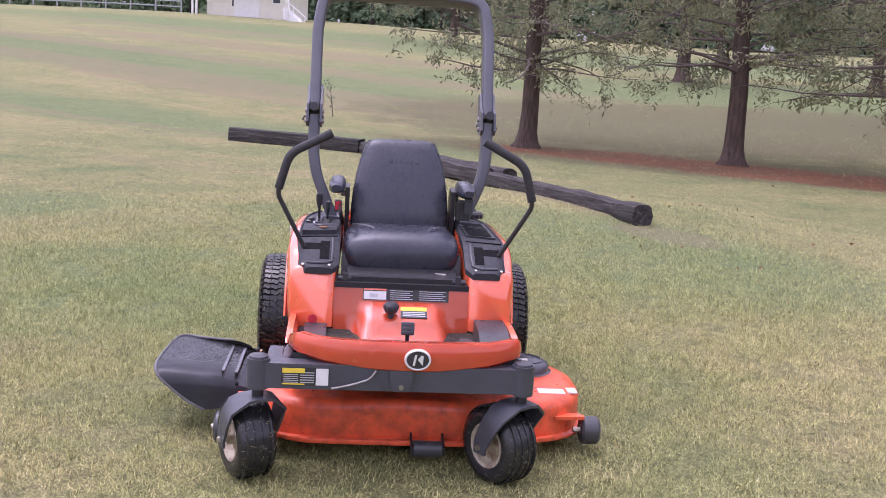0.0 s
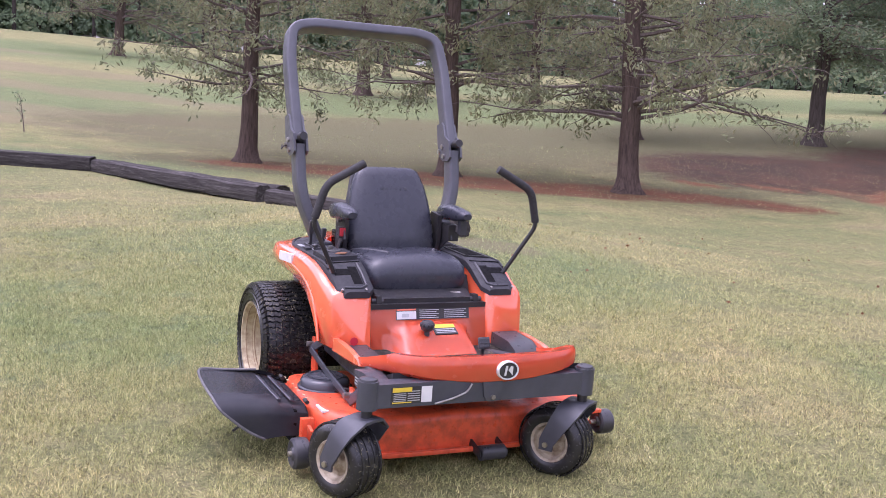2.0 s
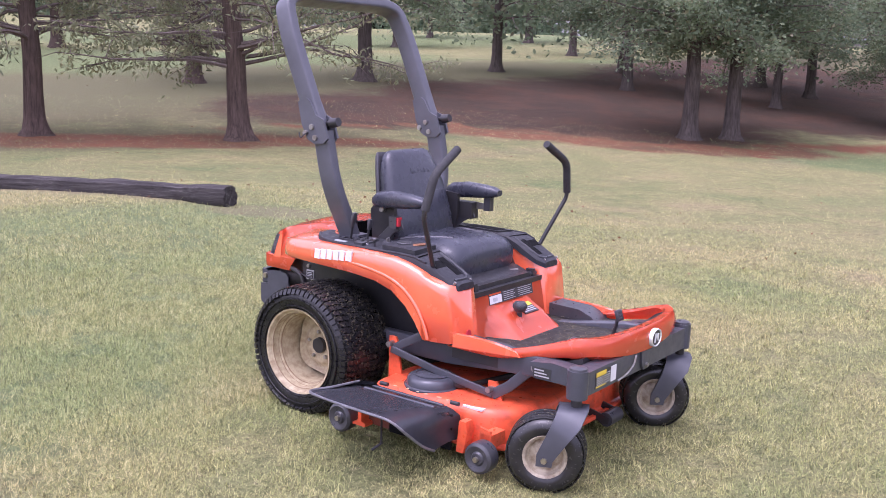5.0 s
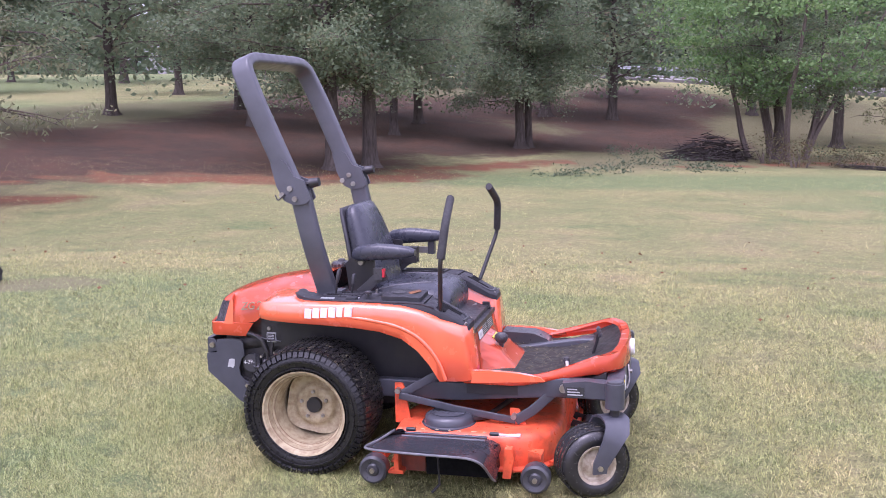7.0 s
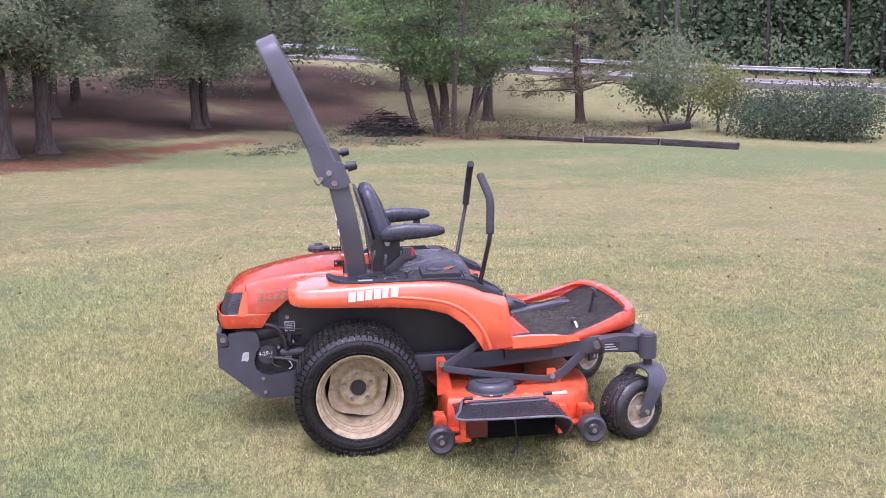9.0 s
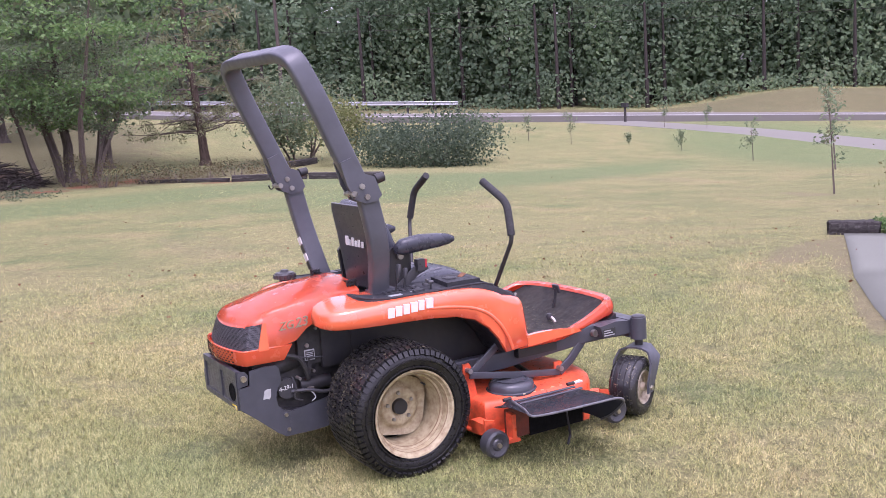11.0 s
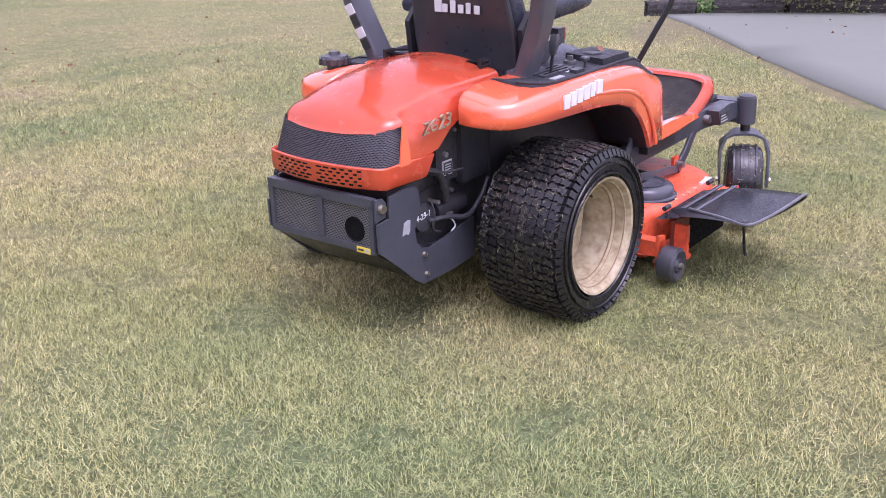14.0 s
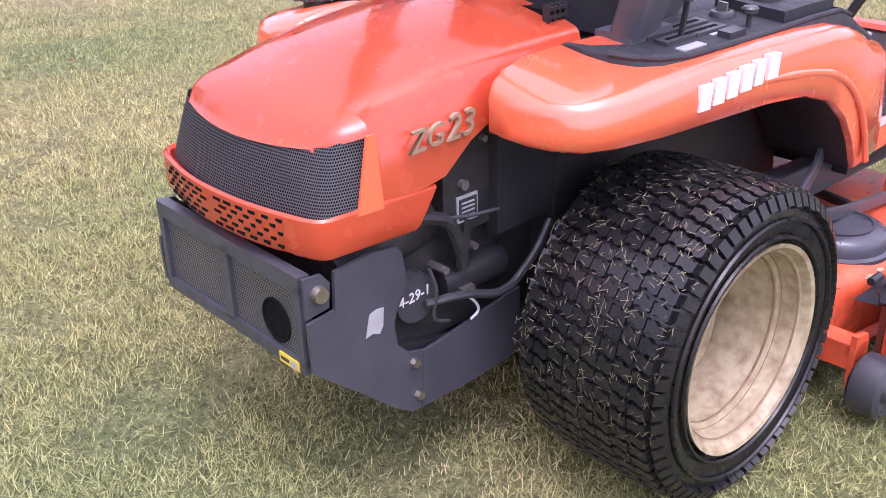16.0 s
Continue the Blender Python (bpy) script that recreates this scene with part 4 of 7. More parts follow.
part("belly_pan", bevelled(bm, 0.01), SATIN_BLACK, rear)

# engine and chassis bulk seen behind the wheels
core = new("engine")
core.parent = mower
bm = bmesh.new()
add_prism(bm, [(-0.60, 0.36), (-0.60, 0.60), (-0.52, 0.70), (-0.12, 0.74), (-0.12, 0.30), (-0.45, 0.30)], -0.20, 0.20, "y")
part("engine_block", bevelled(bm, 0.02), ENGINE, core)
bm = bmesh.new()
add_prism(bm, [(-0.15, 0.20), (-0.15, 0.74), (0.50, 0.72), (0.60, 0.50), (0.62, 0.36), (0.30, 0.26)], -0.26, 0.26, "y")
part("chassis_cover", bevelled(bm, 0.012), SATIN_BLACK, core)
for s in (-1, 1):
    part("rocker_cover", box(-0.40, -0.29, s * 0.20, s * 0.232, 0.50, 0.68, 0.014), ENGINE, core)
    part("side_cover", box(-0.292, -0.13, s * 0.225, s * 0.252, 0.48, 0.71, 0.006), SATIN_BLACK, core)
    part("muffler", cyl((-0.60, s * 0.165, 0.485), (-0.33, s * 0.170, 0.535), 0.048, n=24, bevel=0.012), ENGINE, core)
    part("oil_filter", cyl((-0.462, s * 0.14, 0.408), (-0.462, s * 0.228, 0.408), 0.045, n=24, bevel=0.006), BLACK_PLASTIC, core)
    part("starter", cyl((-0.40, s * 0.205, 0.405), (-0.25, s * 0.205, 0.405), 0.034, n=20, bevel=0.006), SATIN_BLACK, core)
    for x, z, r in ((-0.358, 0.589, 0.011), (-0.405, 0.445, 0.008), (-0.335, 0.468, 0.008), (-0.31, 0.66, 0.007)):
        part("engine_bolt", cyl((x, s * 0.20, z), (x, s * 0.243, z), r, r * 0.85, 8), BARE, core)
    part("bracket", prism([(-0.375, 0.43), (-0.355, 0.43), (-0.340, 0.52), (-0.356, 0.525)], s * 0.232, s * 0.238, "y", 0.001), ENGINE, core)
    part("connector", box(-0.375, -0.345, s * 0.235, s * 0.250, 0.388, 0.400, 0.003), BARE, core)
    part("tube", sweep(smooth_path([(-0.55, s * 0.238, 0.585), (-0.45, s * 0.245, 0.560), (-0.40, s * 0.246, 0.540), (-0.37, s * 0.244, 0.47), (-0.365, s * 0.24, 0.44)], 8, 0.04), ring(0.012, 8)), ENGINE, core)
    part("tube", sweep(smooth_path([(-0.45, s * 0.235, 0.395), (-0.37, s * 0.25, 0.392), (-0.28, s * 0.262, 0.36), (-0.20, s * 0.262, 0.42), (-0.16, s * 0.258, 0.47)], 8, 0.05), ring(0.008, 8)), BLACK_PLASTIC, core)
    part("wire", sweep(smooth_path([(-0.372, s * 0.248, 0.392), (-0.352, s * 0.256, 0.372), (-0.342, s * 0.258, 0.35), (-0.362, s * 0.254, 0.338)], 8, 0.02), ring(0.0028, 6)), SILVER, core)
    part("wire", sweep(smooth_path([(-0.54, s * 0.243, 0.575), (-0.44, s * 0.247, 0.553), (-0.36, s * 0.248, 0.535), (-0.29, s * 0.254, 0.53)], 8, 0.05), ring(0.0035, 6)), BLACK_PLASTIC, core)
    part("wire", sweep(smooth_path([(-0.44, s * 0.236, 0.46), (-0.43, s * 0.246, 0.42), (-0.44, s * 0.24, 0.36), (-0.40, s * 0.24, 0.345)], 8, 0.04), ring(0.0035, 6)), BLACK_PLASTIC, core)
    part("axle_housing", bevelled(cyl((0, s * 0.2, 0.287), (0, s * 0.40, 0.287), 0.07, 0.055, 20), 0.01), SATIN_BLACK, core)
    part("transmission", box(-0.14, 0.14, s * 0.2, s * 0.31, 0.20, 0.40, 0.03), ENGINE, core)
    if s < 0:
        tag = part("tag_plate", box(-0.372, -0.324, -0.2365, -0.2325, 0.520, 0.568, 0.001), SILVER, core, "small engine tag", 0)
        part("tag_face", box(-0.368, -0.328, -0.2385, -0.2365, 0.525, 0.563, 0), DECAL_BLACK, tag, smooth=0)
        for k in range(4):
            part("text_line", box(-0.364, -0.334, -0.2395, -0.2385, 0.530 + 0.008 * k, 0.533 + 0.008 * k, 0), SILVER, tag, smooth=0)
lettering("4-29-1", 0.027, WHITE, core, pose(-0.504, -0.2295, 0.402, 90, -6, 0), "handwriting", "white hand-painted date", 0.15)

# front panel under the seat
panel = new("front_panel")
panel.parent = mower
face = [(0.655, 0.620), (0.668, 0.560), (0.671, 0.545), (0.676, 0.520), (0.681, 0.495), (0.684, 0.480), (0.690, 0.44), (0.700, 0.395)]
bm = bmesh.new()
rows = []
for x, z in face:
    row = []
    for k in range(-12, 13):
        y = 0.285 * k / 12
        bulge = 0.0
        if z < 0.545:
            g = max(0.0, 1 - abs(y / (0.165 + 0.55 * max(0, 0.54 - z) * 0.6)) ** 4)
            bulge = (0.085 * min(1, (0.545 - z) / 0.05) + 0.95 * max(0, 0.49 - z)) * min(1, g * 2.2)
        row.append(Vector((x + bulge, y, z)))
    rows.append(row)
add_loft(bm, rows, caps=False, closed=False)
bmesh.ops.solidify(bm, geom=bm.faces[:], thickness=0.006)
pan_face = part("cowl", bm, ORANGE, panel, "orange front cowl with warning stickers", 50)
part("panel_top", box(0.50, 0.665, -0.285, 0.285, 0.600, 0.622, 0.006), SATIN_BLACK, panel)


def decal(x0, x1, y0, y1, z0, z1, mat, parent, name="sticker", label=""):
    return part(name, box(x0, x1, y0, y1, z0, z1, 0), mat, parent, label, 0)


def face_decal(y0, y1, z0, z1, proud, mat, name="sticker", label=""):
    """A sticker on the leaning upper face of the cowl."""
    f = lambda z: 0.655 + (0.620 - z) * 0.2167
    return part(name, prism([(f(z0) - 0.002, z0), (f(z0) + proud, z0), (f(z1) + proud, z1), (f(z1) - 0.002, z1)], y0, y1, "y"), mat, pan_face, label, 0)


face_decal(-0.163, 0.200, 0.551, 0.611, 0.0025, DECAL_BLACK, "warning_sticker", "black and white warning sticker strip")
face_decal(-0.160, -0.065, 0.554, 0.588, 0.0034, WHITE)
face_decal(-0.160, -0.065, 0.592, 0.609, 0.0034, ORANGE)
face_decal(-0.135, -0.10, 0.562, 0.578, 0.0038, SILVER)
for y0, y1 in ((-0.055, 0.055), (0.068, 0.195)):
    face_decal(y0, y1, 0.602, 0.608, 0.0034, ORANGE)
    for k in range(5):
        face_decal(y0 + 0.006, y1 - 0.008 - 0.012 * (k % 2), 0.557 + 0.0085 * k, 0.5595 + 0.0085 * k, 0.0032, SILVER, "text_line")


def ledge_decal(y0, y1, t0, t1, proud, mat, name="sticker", label=""):
    """A sticker on the sloping top of the cowl's bulge; t runs down the slope."""
    a, b = Vector((0.676, 0.541)), Vector((0.766, 0.497))
    n = Vector((0.44, 0.90))
    p, q = a.lerp(b, t0), a.lerp(b, t1)
    pts = [p - n * 0.003, p + n * proud, q + n * proud, q - n * 0.003]
    return part(name, prism([(v.x, v.y) for v in pts], y0, y1, "y"), mat, pan_face, label, 0)


ledge_decal(-0.004, 0.106, 0.28, 0.95, 0.004, DECAL_BLACK, "yellow_sticker", "yellow headed warning sticker")
ledge_decal(-0.004, 0.106, 0.28, 0.52, 0.005, YELLOW)
for k in range(3):
    ledge_decal(0.004, 0.098, 0.60 + 0.11 * k, 0.64 + 0.11 * k, 0.005, SILVER, "text_line")
knob = part("height_knob", lathe([(0.0, 0.565), (0.022, 0.563), (0.030, 0.553), (0.031, 0.535), (0.025, 0.522), (0.012, 0.515), (0.012, 0.49), (0, 0.49)], 24, "z", (0.755, -0.046, 0)), BLACK_PLASTIC, panel, "black cutting height knob")
for k in range(10):
    a = 2 * math.pi * k / 10
    part("knob_rib", box(-0.003, 0.003, 0.029, 0.033, 0.536, 0.553, 0.001, Matrix.Translation((0.755, -0.046, 0)) @ Matrix.Rotation(a, 4, "Z")), BLACK_PLASTIC, knob)
part("reflector", cyl((0.704, -0.37, 0.47), (0.708, -0.37, 0.47), 0.019, n=8), RED, panel)

# foot board and bumper
board = new("foot_board")
board.parent = mower
outline = [(0.66, -0.455), (0.82, -0.462), (1.00, -0.455), (1.15, -0.44), (1.27, -0.415), (1.335, -0.33), (1.360, -0.18), (1.366, 0), (1.360, 0.18), (1.335, 0.33), (1.27, 0.415), (1.15, 0.44), (1.00, 0.455), (0.82, 0.462), (0.66, 0.455)]


def edge_z(x):
    return 0.462 + 0.098 * min(1, max(0, (x - 0.92) / 0.34)) ** 1.2


def low_z(x, y):
    return 0.425 + 0.055 * min(1, max(0, (x - 0.92) / 0.3)) - (0.032 * max(0, 1 - (y / 0.36) ** 2) if x > 1.30 else 0)


rows = []
dense = smooth_path([(x, y, 0) for x, y in outline], 4, 0.06)
for p in dense:
    x, y = p.x, p.y
    inner = Vector((x - 0.030 * max(0, (x - 1.1) / 0.26), y * 0.93, 0))
    zt, zb = edge_z(x), low_z(x, y)
    rows.append([Vector((x * 0.985, y * 0.97, zb - 0.004)), Vector((x, y, zb + 0.012)), Vector((x + 0.004, y * 1.004, (zt + zb) / 2)), Vector((x - 0.002, y * 0.998, zt - 0.012)), Vector((x - 0.010, y * 0.985, zt)),
                 Vector((inner.x - 0.014, inner.y, zt - 0.003)), Vector((inner.x - 0.022, inner.y * 0.985, zt - 0.016))])
bm = bmesh.new()
add_loft(bm, rows, caps=False, closed=False)
bmesh.ops.solidify(bm, geom=bm.faces[:], thickness=0.005)
bumper = part("bumper", bm, ORANGE, board, "orange bumper rim with scraped edge", 45)
# rubber mat that runs level and then climbs to the front edge
prof = [(0.70, 0.425), (0.95, 0.425), (1.05, 0.428), (1.15, 0.452), (1.24, 0.495), (1.30, 0.528), (1.322, 0.545)]
rows = [[Vector((x - (0.055 * max(0, abs(u) - 0.4) if x > 1.2 else 0), u * (0.425 if x < 1.2 else 0.415 - (x - 1.2) * 0.55), z + 0.012 * abs(u) ** 4)) for u in (k / 10 for k in range(-10, 11))] for x, z in prof]
bm = bmesh.new()
add_loft(bm, rows, caps=False, closed=False)
bmesh.ops.solidify(bm, geom=bm.faces[:], thickness=0.008)
MAT_RUBBER = worn("dusty_rubber_mat", (0.045, 0.043, 0.042), (0.085, 0.075, 0.062), 0.7, scale=12, bump=0.3, bscale=90)
mat_ob = part("rubber_mat", bm, MAT_RUBBER, board, "dusty black ribbed rubber mat", 40)
rg = np.random.default_rng(71)
n = 420
mx, my = rg.uniform(0.72, 1.16, n), rg.uniform(-0.40, 0.40, n)
mz = np.interp(mx, [p[0] for p in prof], [p[1] for p in prof]) + 0.0055 + 0.012 * (np.abs(my) / 0.425) ** 4
al, hl, hw = rg.uniform(0, 3.14, n), rg.uniform(0.004, 0.016, n), 0.0011
u = np.stack([np.cos(al) * hl, np.sin(al) * hl, 0 * al], 1)
v = np.stack([-np.sin(al) * hw, np.cos(al) * hw, 0 * al], 1)
c = np.stack([mx, my, mz], 1)
tagged(hang("clipping_layer", fast_mesh("clipping_layer", np.stack([c - u - v, c + u - v, c + u + v, c - u + v], 1).reshape(-1, 3), 4, CLIPPING), CLIPPING, mat_ob, "dry grass clippings", 0), kind="stuff")
for s in (-1, 1):
    part("foot_rest", prism([(0.70, 0.43), (0.95, 0.43), (0.93, 0.455), (0.86, 0.482), (0.70, 0.488)] if s > 0 else [(0.70, 0.42), (0.95, 0.42), (0.93, 0.434), (0.86, 0.446), (0.70, 0.452)], s * 0.31, s * (0.435 if s > 0 else 0.40), "y", 0.012, 3), BLACK_PLASTIC, board)
    part("kick_panel", prism([(0.69, 0.43), (1.02, 0.45), (1.0, 0.468), (0.90, 0.482), (0.78, 0.488), (0.69, 0.485)], s * 0.437, s * 0.462, "y", 0.008, 3), ORANGE, board)
part("under_pan", prism([(0.66, 0.37), (1.15, 0.37), (1.28, 0.44), (1.28, 0.49), (1.10, 0.42), (0.66, 0.42)], -0.42, 0.42, "y", 0.004), SATIN_BLACK, board)
pedal = part("brake_pedal", box(-0.007, 0.007, -0.0245, 0.0245, -0.024, 0.024, 0.004, pose(1.218, -0.003, 0.576, 0, -18, 0)), BLACK_PLASTIC, board, "black brake pedal")
for k in range(3):
    part("pedal_rib", box(0.006, 0.0095, -0.020, 0.020, -0.016 + 0.014 * k, -0.011 + 0.014 * k, 0.001, pose(1.218, -0.003, 0.576, 0, -18, 0)), BLACK_PLASTIC, pedal)
part("pedal_arm", sweep([(1.214, -0.003, 0.575), (1.208, -0.003, 0.53), (1.19, -0.003, 0.470)], ring(0.008, 8)), SATIN_BLACK, pedal)
peg = part("pedal_peg", sweep([(1.085, -0.165, 0.425), (1.083, -0.15, 0.445), (1.078, -0.125, 0.462)], ring(0.009, 8)), BARE, board)
part("peg_tip", lathe([(0.0, 0.442), (0.014, 0.446), (0.018, 0.462), (0.012, 0.476), (0, 0.478)], 14, "z", (1.076, -0.12, 0)), BLACK_PLASTIC, peg)


def badge_disc(profile):
    bm = lathe(profile, 40, "x", (0, 0.028, 0.504))
    for v in bm.verts:
        v.co.z = 0.504 + (v.co.z - 0.504) * 0.80
    return bm


badge = part("badge", badge_disc([(0.0, 1.379), (0.038, 1.379), (0.042, 1.376), (0.046, 1.362)]), DECAL_BLACK, board, "oval black badge with a bright chrome ring")
part("badge_ring", badge_disc([(0.0395, 1.3795), (0.0415, 1.383), (0.0455, 1.383), (0.048, 1.379), (0.048, 1.364)]), CHROME, badge)
bm = bmesh.new()
add_prism(bm, [(-0.018, -0.019), (-0.010, -0.019), (-0.003, 0.019), (-0.011, 0.019)], 1.378, 1.383, "x")
add_prism(bm, [(0.000, 0.002), (0.018, -0.018), (0.020, 0.016), (0.011, 0.018)], 1.378, 1.383, "x")
bmesh.ops.translate(bm, vec=(0, 0.028, 0.504), verts=bm.verts)
part("emblem", bm, CHROME, badge, smooth=0)

# stickers on the cross beam
bs = part("beam_sticker", box(1.355, 1.3575, -0.395, -0.225, 0.392, 0.458, 0), DECAL_BLACK, frame_ob, "yellow, black and white warning sticker", 0)
decal(1.357, 1.3592, -0.391, -0.312, 0.438, 0.455, YELLOW, bs)
decal(1.357, 1.3592, -0.391, -0.312, 0.395, 0.399, YELLOW, bs)
decal(1.357, 1.3595, -0.272, -0.228, 0.394, 0.456, WHITE, bs)
for k in range(5):
    decal(1.357, 1.359, -0.386, -0.335, 0.402 + 0.007 * k, 0.4045 + 0.007 * k, SILVER, bs, "text_line")
    decal(1.357, 1.359, -0.328, -0.278, 0.402 + 0.009 * k, 0.405 + 0.009 * k, SILVER, bs, "text_line")
part("cable", sweep(smooth_path([(1.362, -0.215, 0.385), (1.372, -0.15, 0.402), (1.366, -0.08, 0.425), (1.362, -0.06, 0.455)], 8, 0.06), ring(0.004, 6)), BARE, frame_ob)
part("tow_plate", prism([(-0.012, 0.458), (0.075, 0.458), (0.070, 0.402), (0.055, 0.380), (0.010, 0.380), (-0.006, 0.402)], 1.350, 1.366, "x", 0.004), GREY_PAINT, frame_ob)
part("tow_bolt", cyl((1.362, 0.032, 0.398), (1.376, 0.032, 0.398), 0.010, n=6), BARE, frame_ob)

tag = part("maker_plate", box(1.115, 1.195, -0.5125, -0.5105, 0.405, 0.448, 0), DECAL_BLACK, frame_ob, "small black and silver maker's plate", 0)
tag.location = (0, 0.058, 0)
for k in range(3):
    part("text_line", box(1.122, 1.188 - 0.012 * k, -0.5135, -0.5125, 0.411 + 0.012 * k, 0.416 + 0.012 * k, 0), SILVER, tag, smooth=0)

# seat -----------------------------------------------------------------------
seat = new("operator_seat")
seat.parent = mower


def pad_rings(rows, n=20, power=3.2):
    out = []
    for c, half_w, half_t, ax in rows:
        r = []
        for i in range(n):
            a = 2 * math.pi * i / n
            ca, sa = math.cos(a), math.sin(a)
            u = math.copysign(abs(ca) ** (2 / power), ca) * half_w
            v = math.copysign(abs(sa) ** (2 / power), sa) * half_t
            r.append(Vector(c) + Vector((0, 1, 0)) * u + Vector(ax) * v)
        out.append(r)
    return out


# cushion from back to front
cush = [((0.10, 0, 0.735), 0.20, 0.060), ((0.14, 0, 0.735), 0.235, 0.085), ((0.25, 0, 0.730), 0.252, 0.092), ((0.36, 0, 0.728), 0.258, 0.098), ((0.44, 0, 0.725), 0.256, 0.098),
        ((0.50, 0, 0.718), 0.250, 0.090), ((0.53, 0, 0.712), 0.235, 0.070), ((0.545, 0, 0.708), 0.20, 0.045)]
bm = loft(pad_rings([(c, w, t, (0, 0, 1)) for c, w, t in cush]))
for v in bm.verts:
    if v.co.z > 0.74 and abs(v.co.y) < 0.2:
        v.co.z -= 0.016 * math.cos(v.co.y / 0.2 * math.pi / 2) * min(1, max(0, 0.5 - v.co.x) / 0.15)
cushion = part("cushion", bm, VINYL, seat, "black vinyl seat cushion", 60)
back = [((0.165, 0, 0.755), 0.205, 0.045), ((0.155, 0, 0.79), 0.225, 0.060), ((0.138, 0, 0.86), 0.228, 0.064), ((0.115, 0, 0.94), 0.222, 0.062), ((0.092, 0, 1.02), 0.210, 0.058), ((0.070, 0, 1.09), 0.194, 0.053),
        ((0.055, 0, 1.135), 0.176, 0.046), ((0.048, 0, 1.166), 0.160, 0.036), ((0.044, 0, 1.182), 0.13, 0.020)]
SEAM = worn("grey_piping", (0.16, 0.16, 0.175), (0.10, 0.10, 0.11), 0.5, scale=30)
for q in (-1, 1):
    line = []
    for x, y in ((0.20, 0.215), (0.26, 0.190), (0.33, 0.150), (0.38, 0.128), (0.43, 0.120)):
        hw = np.interp(x, [c[0][0] for c in cush], [c[1] for c in cush])
        ht = np.interp(x, [c[0][0] for c in cush], [c[2] for c in cush])
        zc = np.interp(x, [c[0][0] for c in cush], [c[0][2] for c in cush])
        z = zc + ht * (1 - (y / hw) ** 3.2) ** (1 / 3.2) - 0.016 * math.cos(y / 0.2 * math.pi / 2) * min(1, max(0, 0.5 - x) / 0.15) * (y < 0.2)
        line.append((x, q * y, z))
    part("piping", sweep(smooth_path(line, 4, 0.03), ring(0.005, 6)), SEAM, cushion)
backrest = part("backrest", loft(pad_rings([(c, w, t, (0.96, 0, 0.28)) for c, w, t in back])), VINYL, seat, "black vinyl backrest with embossed mark", 60)
# embossed mark as a row of low bars
for k, (w, h) in enumerate(((0.022, 0.030), (0.016, 0.020), (0.016, 0.028), (0.016, 0.020), (0.014, 0.026), (0.018, 0.020))):
    y = -0.062 + 0.025 * k
    part("embossing", box(-0.004, 0.0060, y, y + w, -0.01, h - 0.01, 0.003, Matrix.Translation((0.1225, 0, 1.085)) @ Matrix.Rotation(radians(-17), 4, "Y")), VINYL, backrest)
shell_pts = [((0.080, 0, 0.76), 0.215, 0.012), ((0.065, 0, 0.90), 0.222, 0.012), ((0.040, 0, 1.02), 0.205, 0.012), ((0.016, 0, 1.11), 0.185, 0.012), ((0.004, 0, 1.150), 0.172, 0.010), ((-0.002, 0, 1.172), 0.160, 0.006)]
back_shell = part("back_shell", loft(pad_rings([(c, w, t, (0.96, 0, 0.28)) for c, w, t in shell_pts], 20, 6)), BLACK_PLASTIC, seat, "black plastic seat back shell with a white mark", 60)
for k, (w, h) in enumerate(((0.024, 0.034), (0.016, 0.022), (0.017, 0.032), (0.017, 0.022), (0.014, 0.028), (0.018, 0.022))):
    y = 0.096 - 0.034 * k
    part("mark", box(0.030, 0.036, y - w * 1.3, y, 0.965, 0.965 + h * 1.3, 0.001, Matrix.Translation((-0.004, 0, 0))), WHITE, back_shell, smooth=0)
# plinth and pivot
part("seat_base", prism([(0.10, 0.625), (0.62, 0.605), (0.63, 0.635), (0.55, 0.665), (0.12, 0.665)], -0.235, 0.235, "y", 0.008), SATIN_BLACK, seat)
part("front_bar", box(0.60, 0.640, -0.235, 0.235, 0.618, 0.642, 0.006), SATIN_BLACK, seat)
for s in (-1, 1):
    part("pivot_bracket", prism([(0.61, 0.545), (0.645, 0.545), (0.655, 0.60), (0.645, 0.655), (0.61, 0.655)], s * 0.228, s * 0.252, "y", 0.004), SATIN_BLACK, seat)
    part("pivot_bolt", cyl((0.632, s * 0.215, 0.632), (0.632, s * 0.272, 0.632), 0.012, n=10), BLACK_PLASTIC, seat)
part("adjuster", sweep([(0.50, 0.12, 0.655), (0.57, 0.13, 0.650), (0.585, 0.19, 0.652)], ring(0.006, 8)), BARE, seat)
for s in (-1, 1):
    rows = [((0.100, s * 0.285, 0.970), 0.022, 0.022), ((0.13, s * 0.287, 0.975), 0.032, 0.038), ((0.22, s * 0.290, 0.985), 0.036, 0.040), ((0.31, s * 0.292, 0.985), 0.036, 0.034), ((0.37, s * 0.294, 0.985), 0.034, 0.026), ((0.400, s * 0.294, 0.984), 0.022, 0.014)]
    arm = part("armrest", loft(pad_rings([(c, w, t, (0, 0, 1)) for c, w, t in rows], 16, 2.6)), VINYL, seat, "padded black armrest", 60)
    part("arm_bracket", prism([(0.07, 0.74), (0.16, 0.74), (0.19, 0.86), (0.19, 0.965), (0.10, 0.975), (0.05, 0.92)], s * 0.236, s * 0.256, "y", 0.005), SATIN_BLACK, arm)
    part("arm_bolt", cyl((0.13, s * 0.25, 0.93), (0.13, s * 0.275, 0.93), 0.014, n=10), BARE, arm)
    part("belt_stalk", sweep([(0.12, s * 0.262, 0.78), (0.20, s * 0.275, 0.85), (0.26, s * 0.280, 0.875)], rrect(0.008, 0.045, 0.003)), BLACK_PLASTIC, seat)
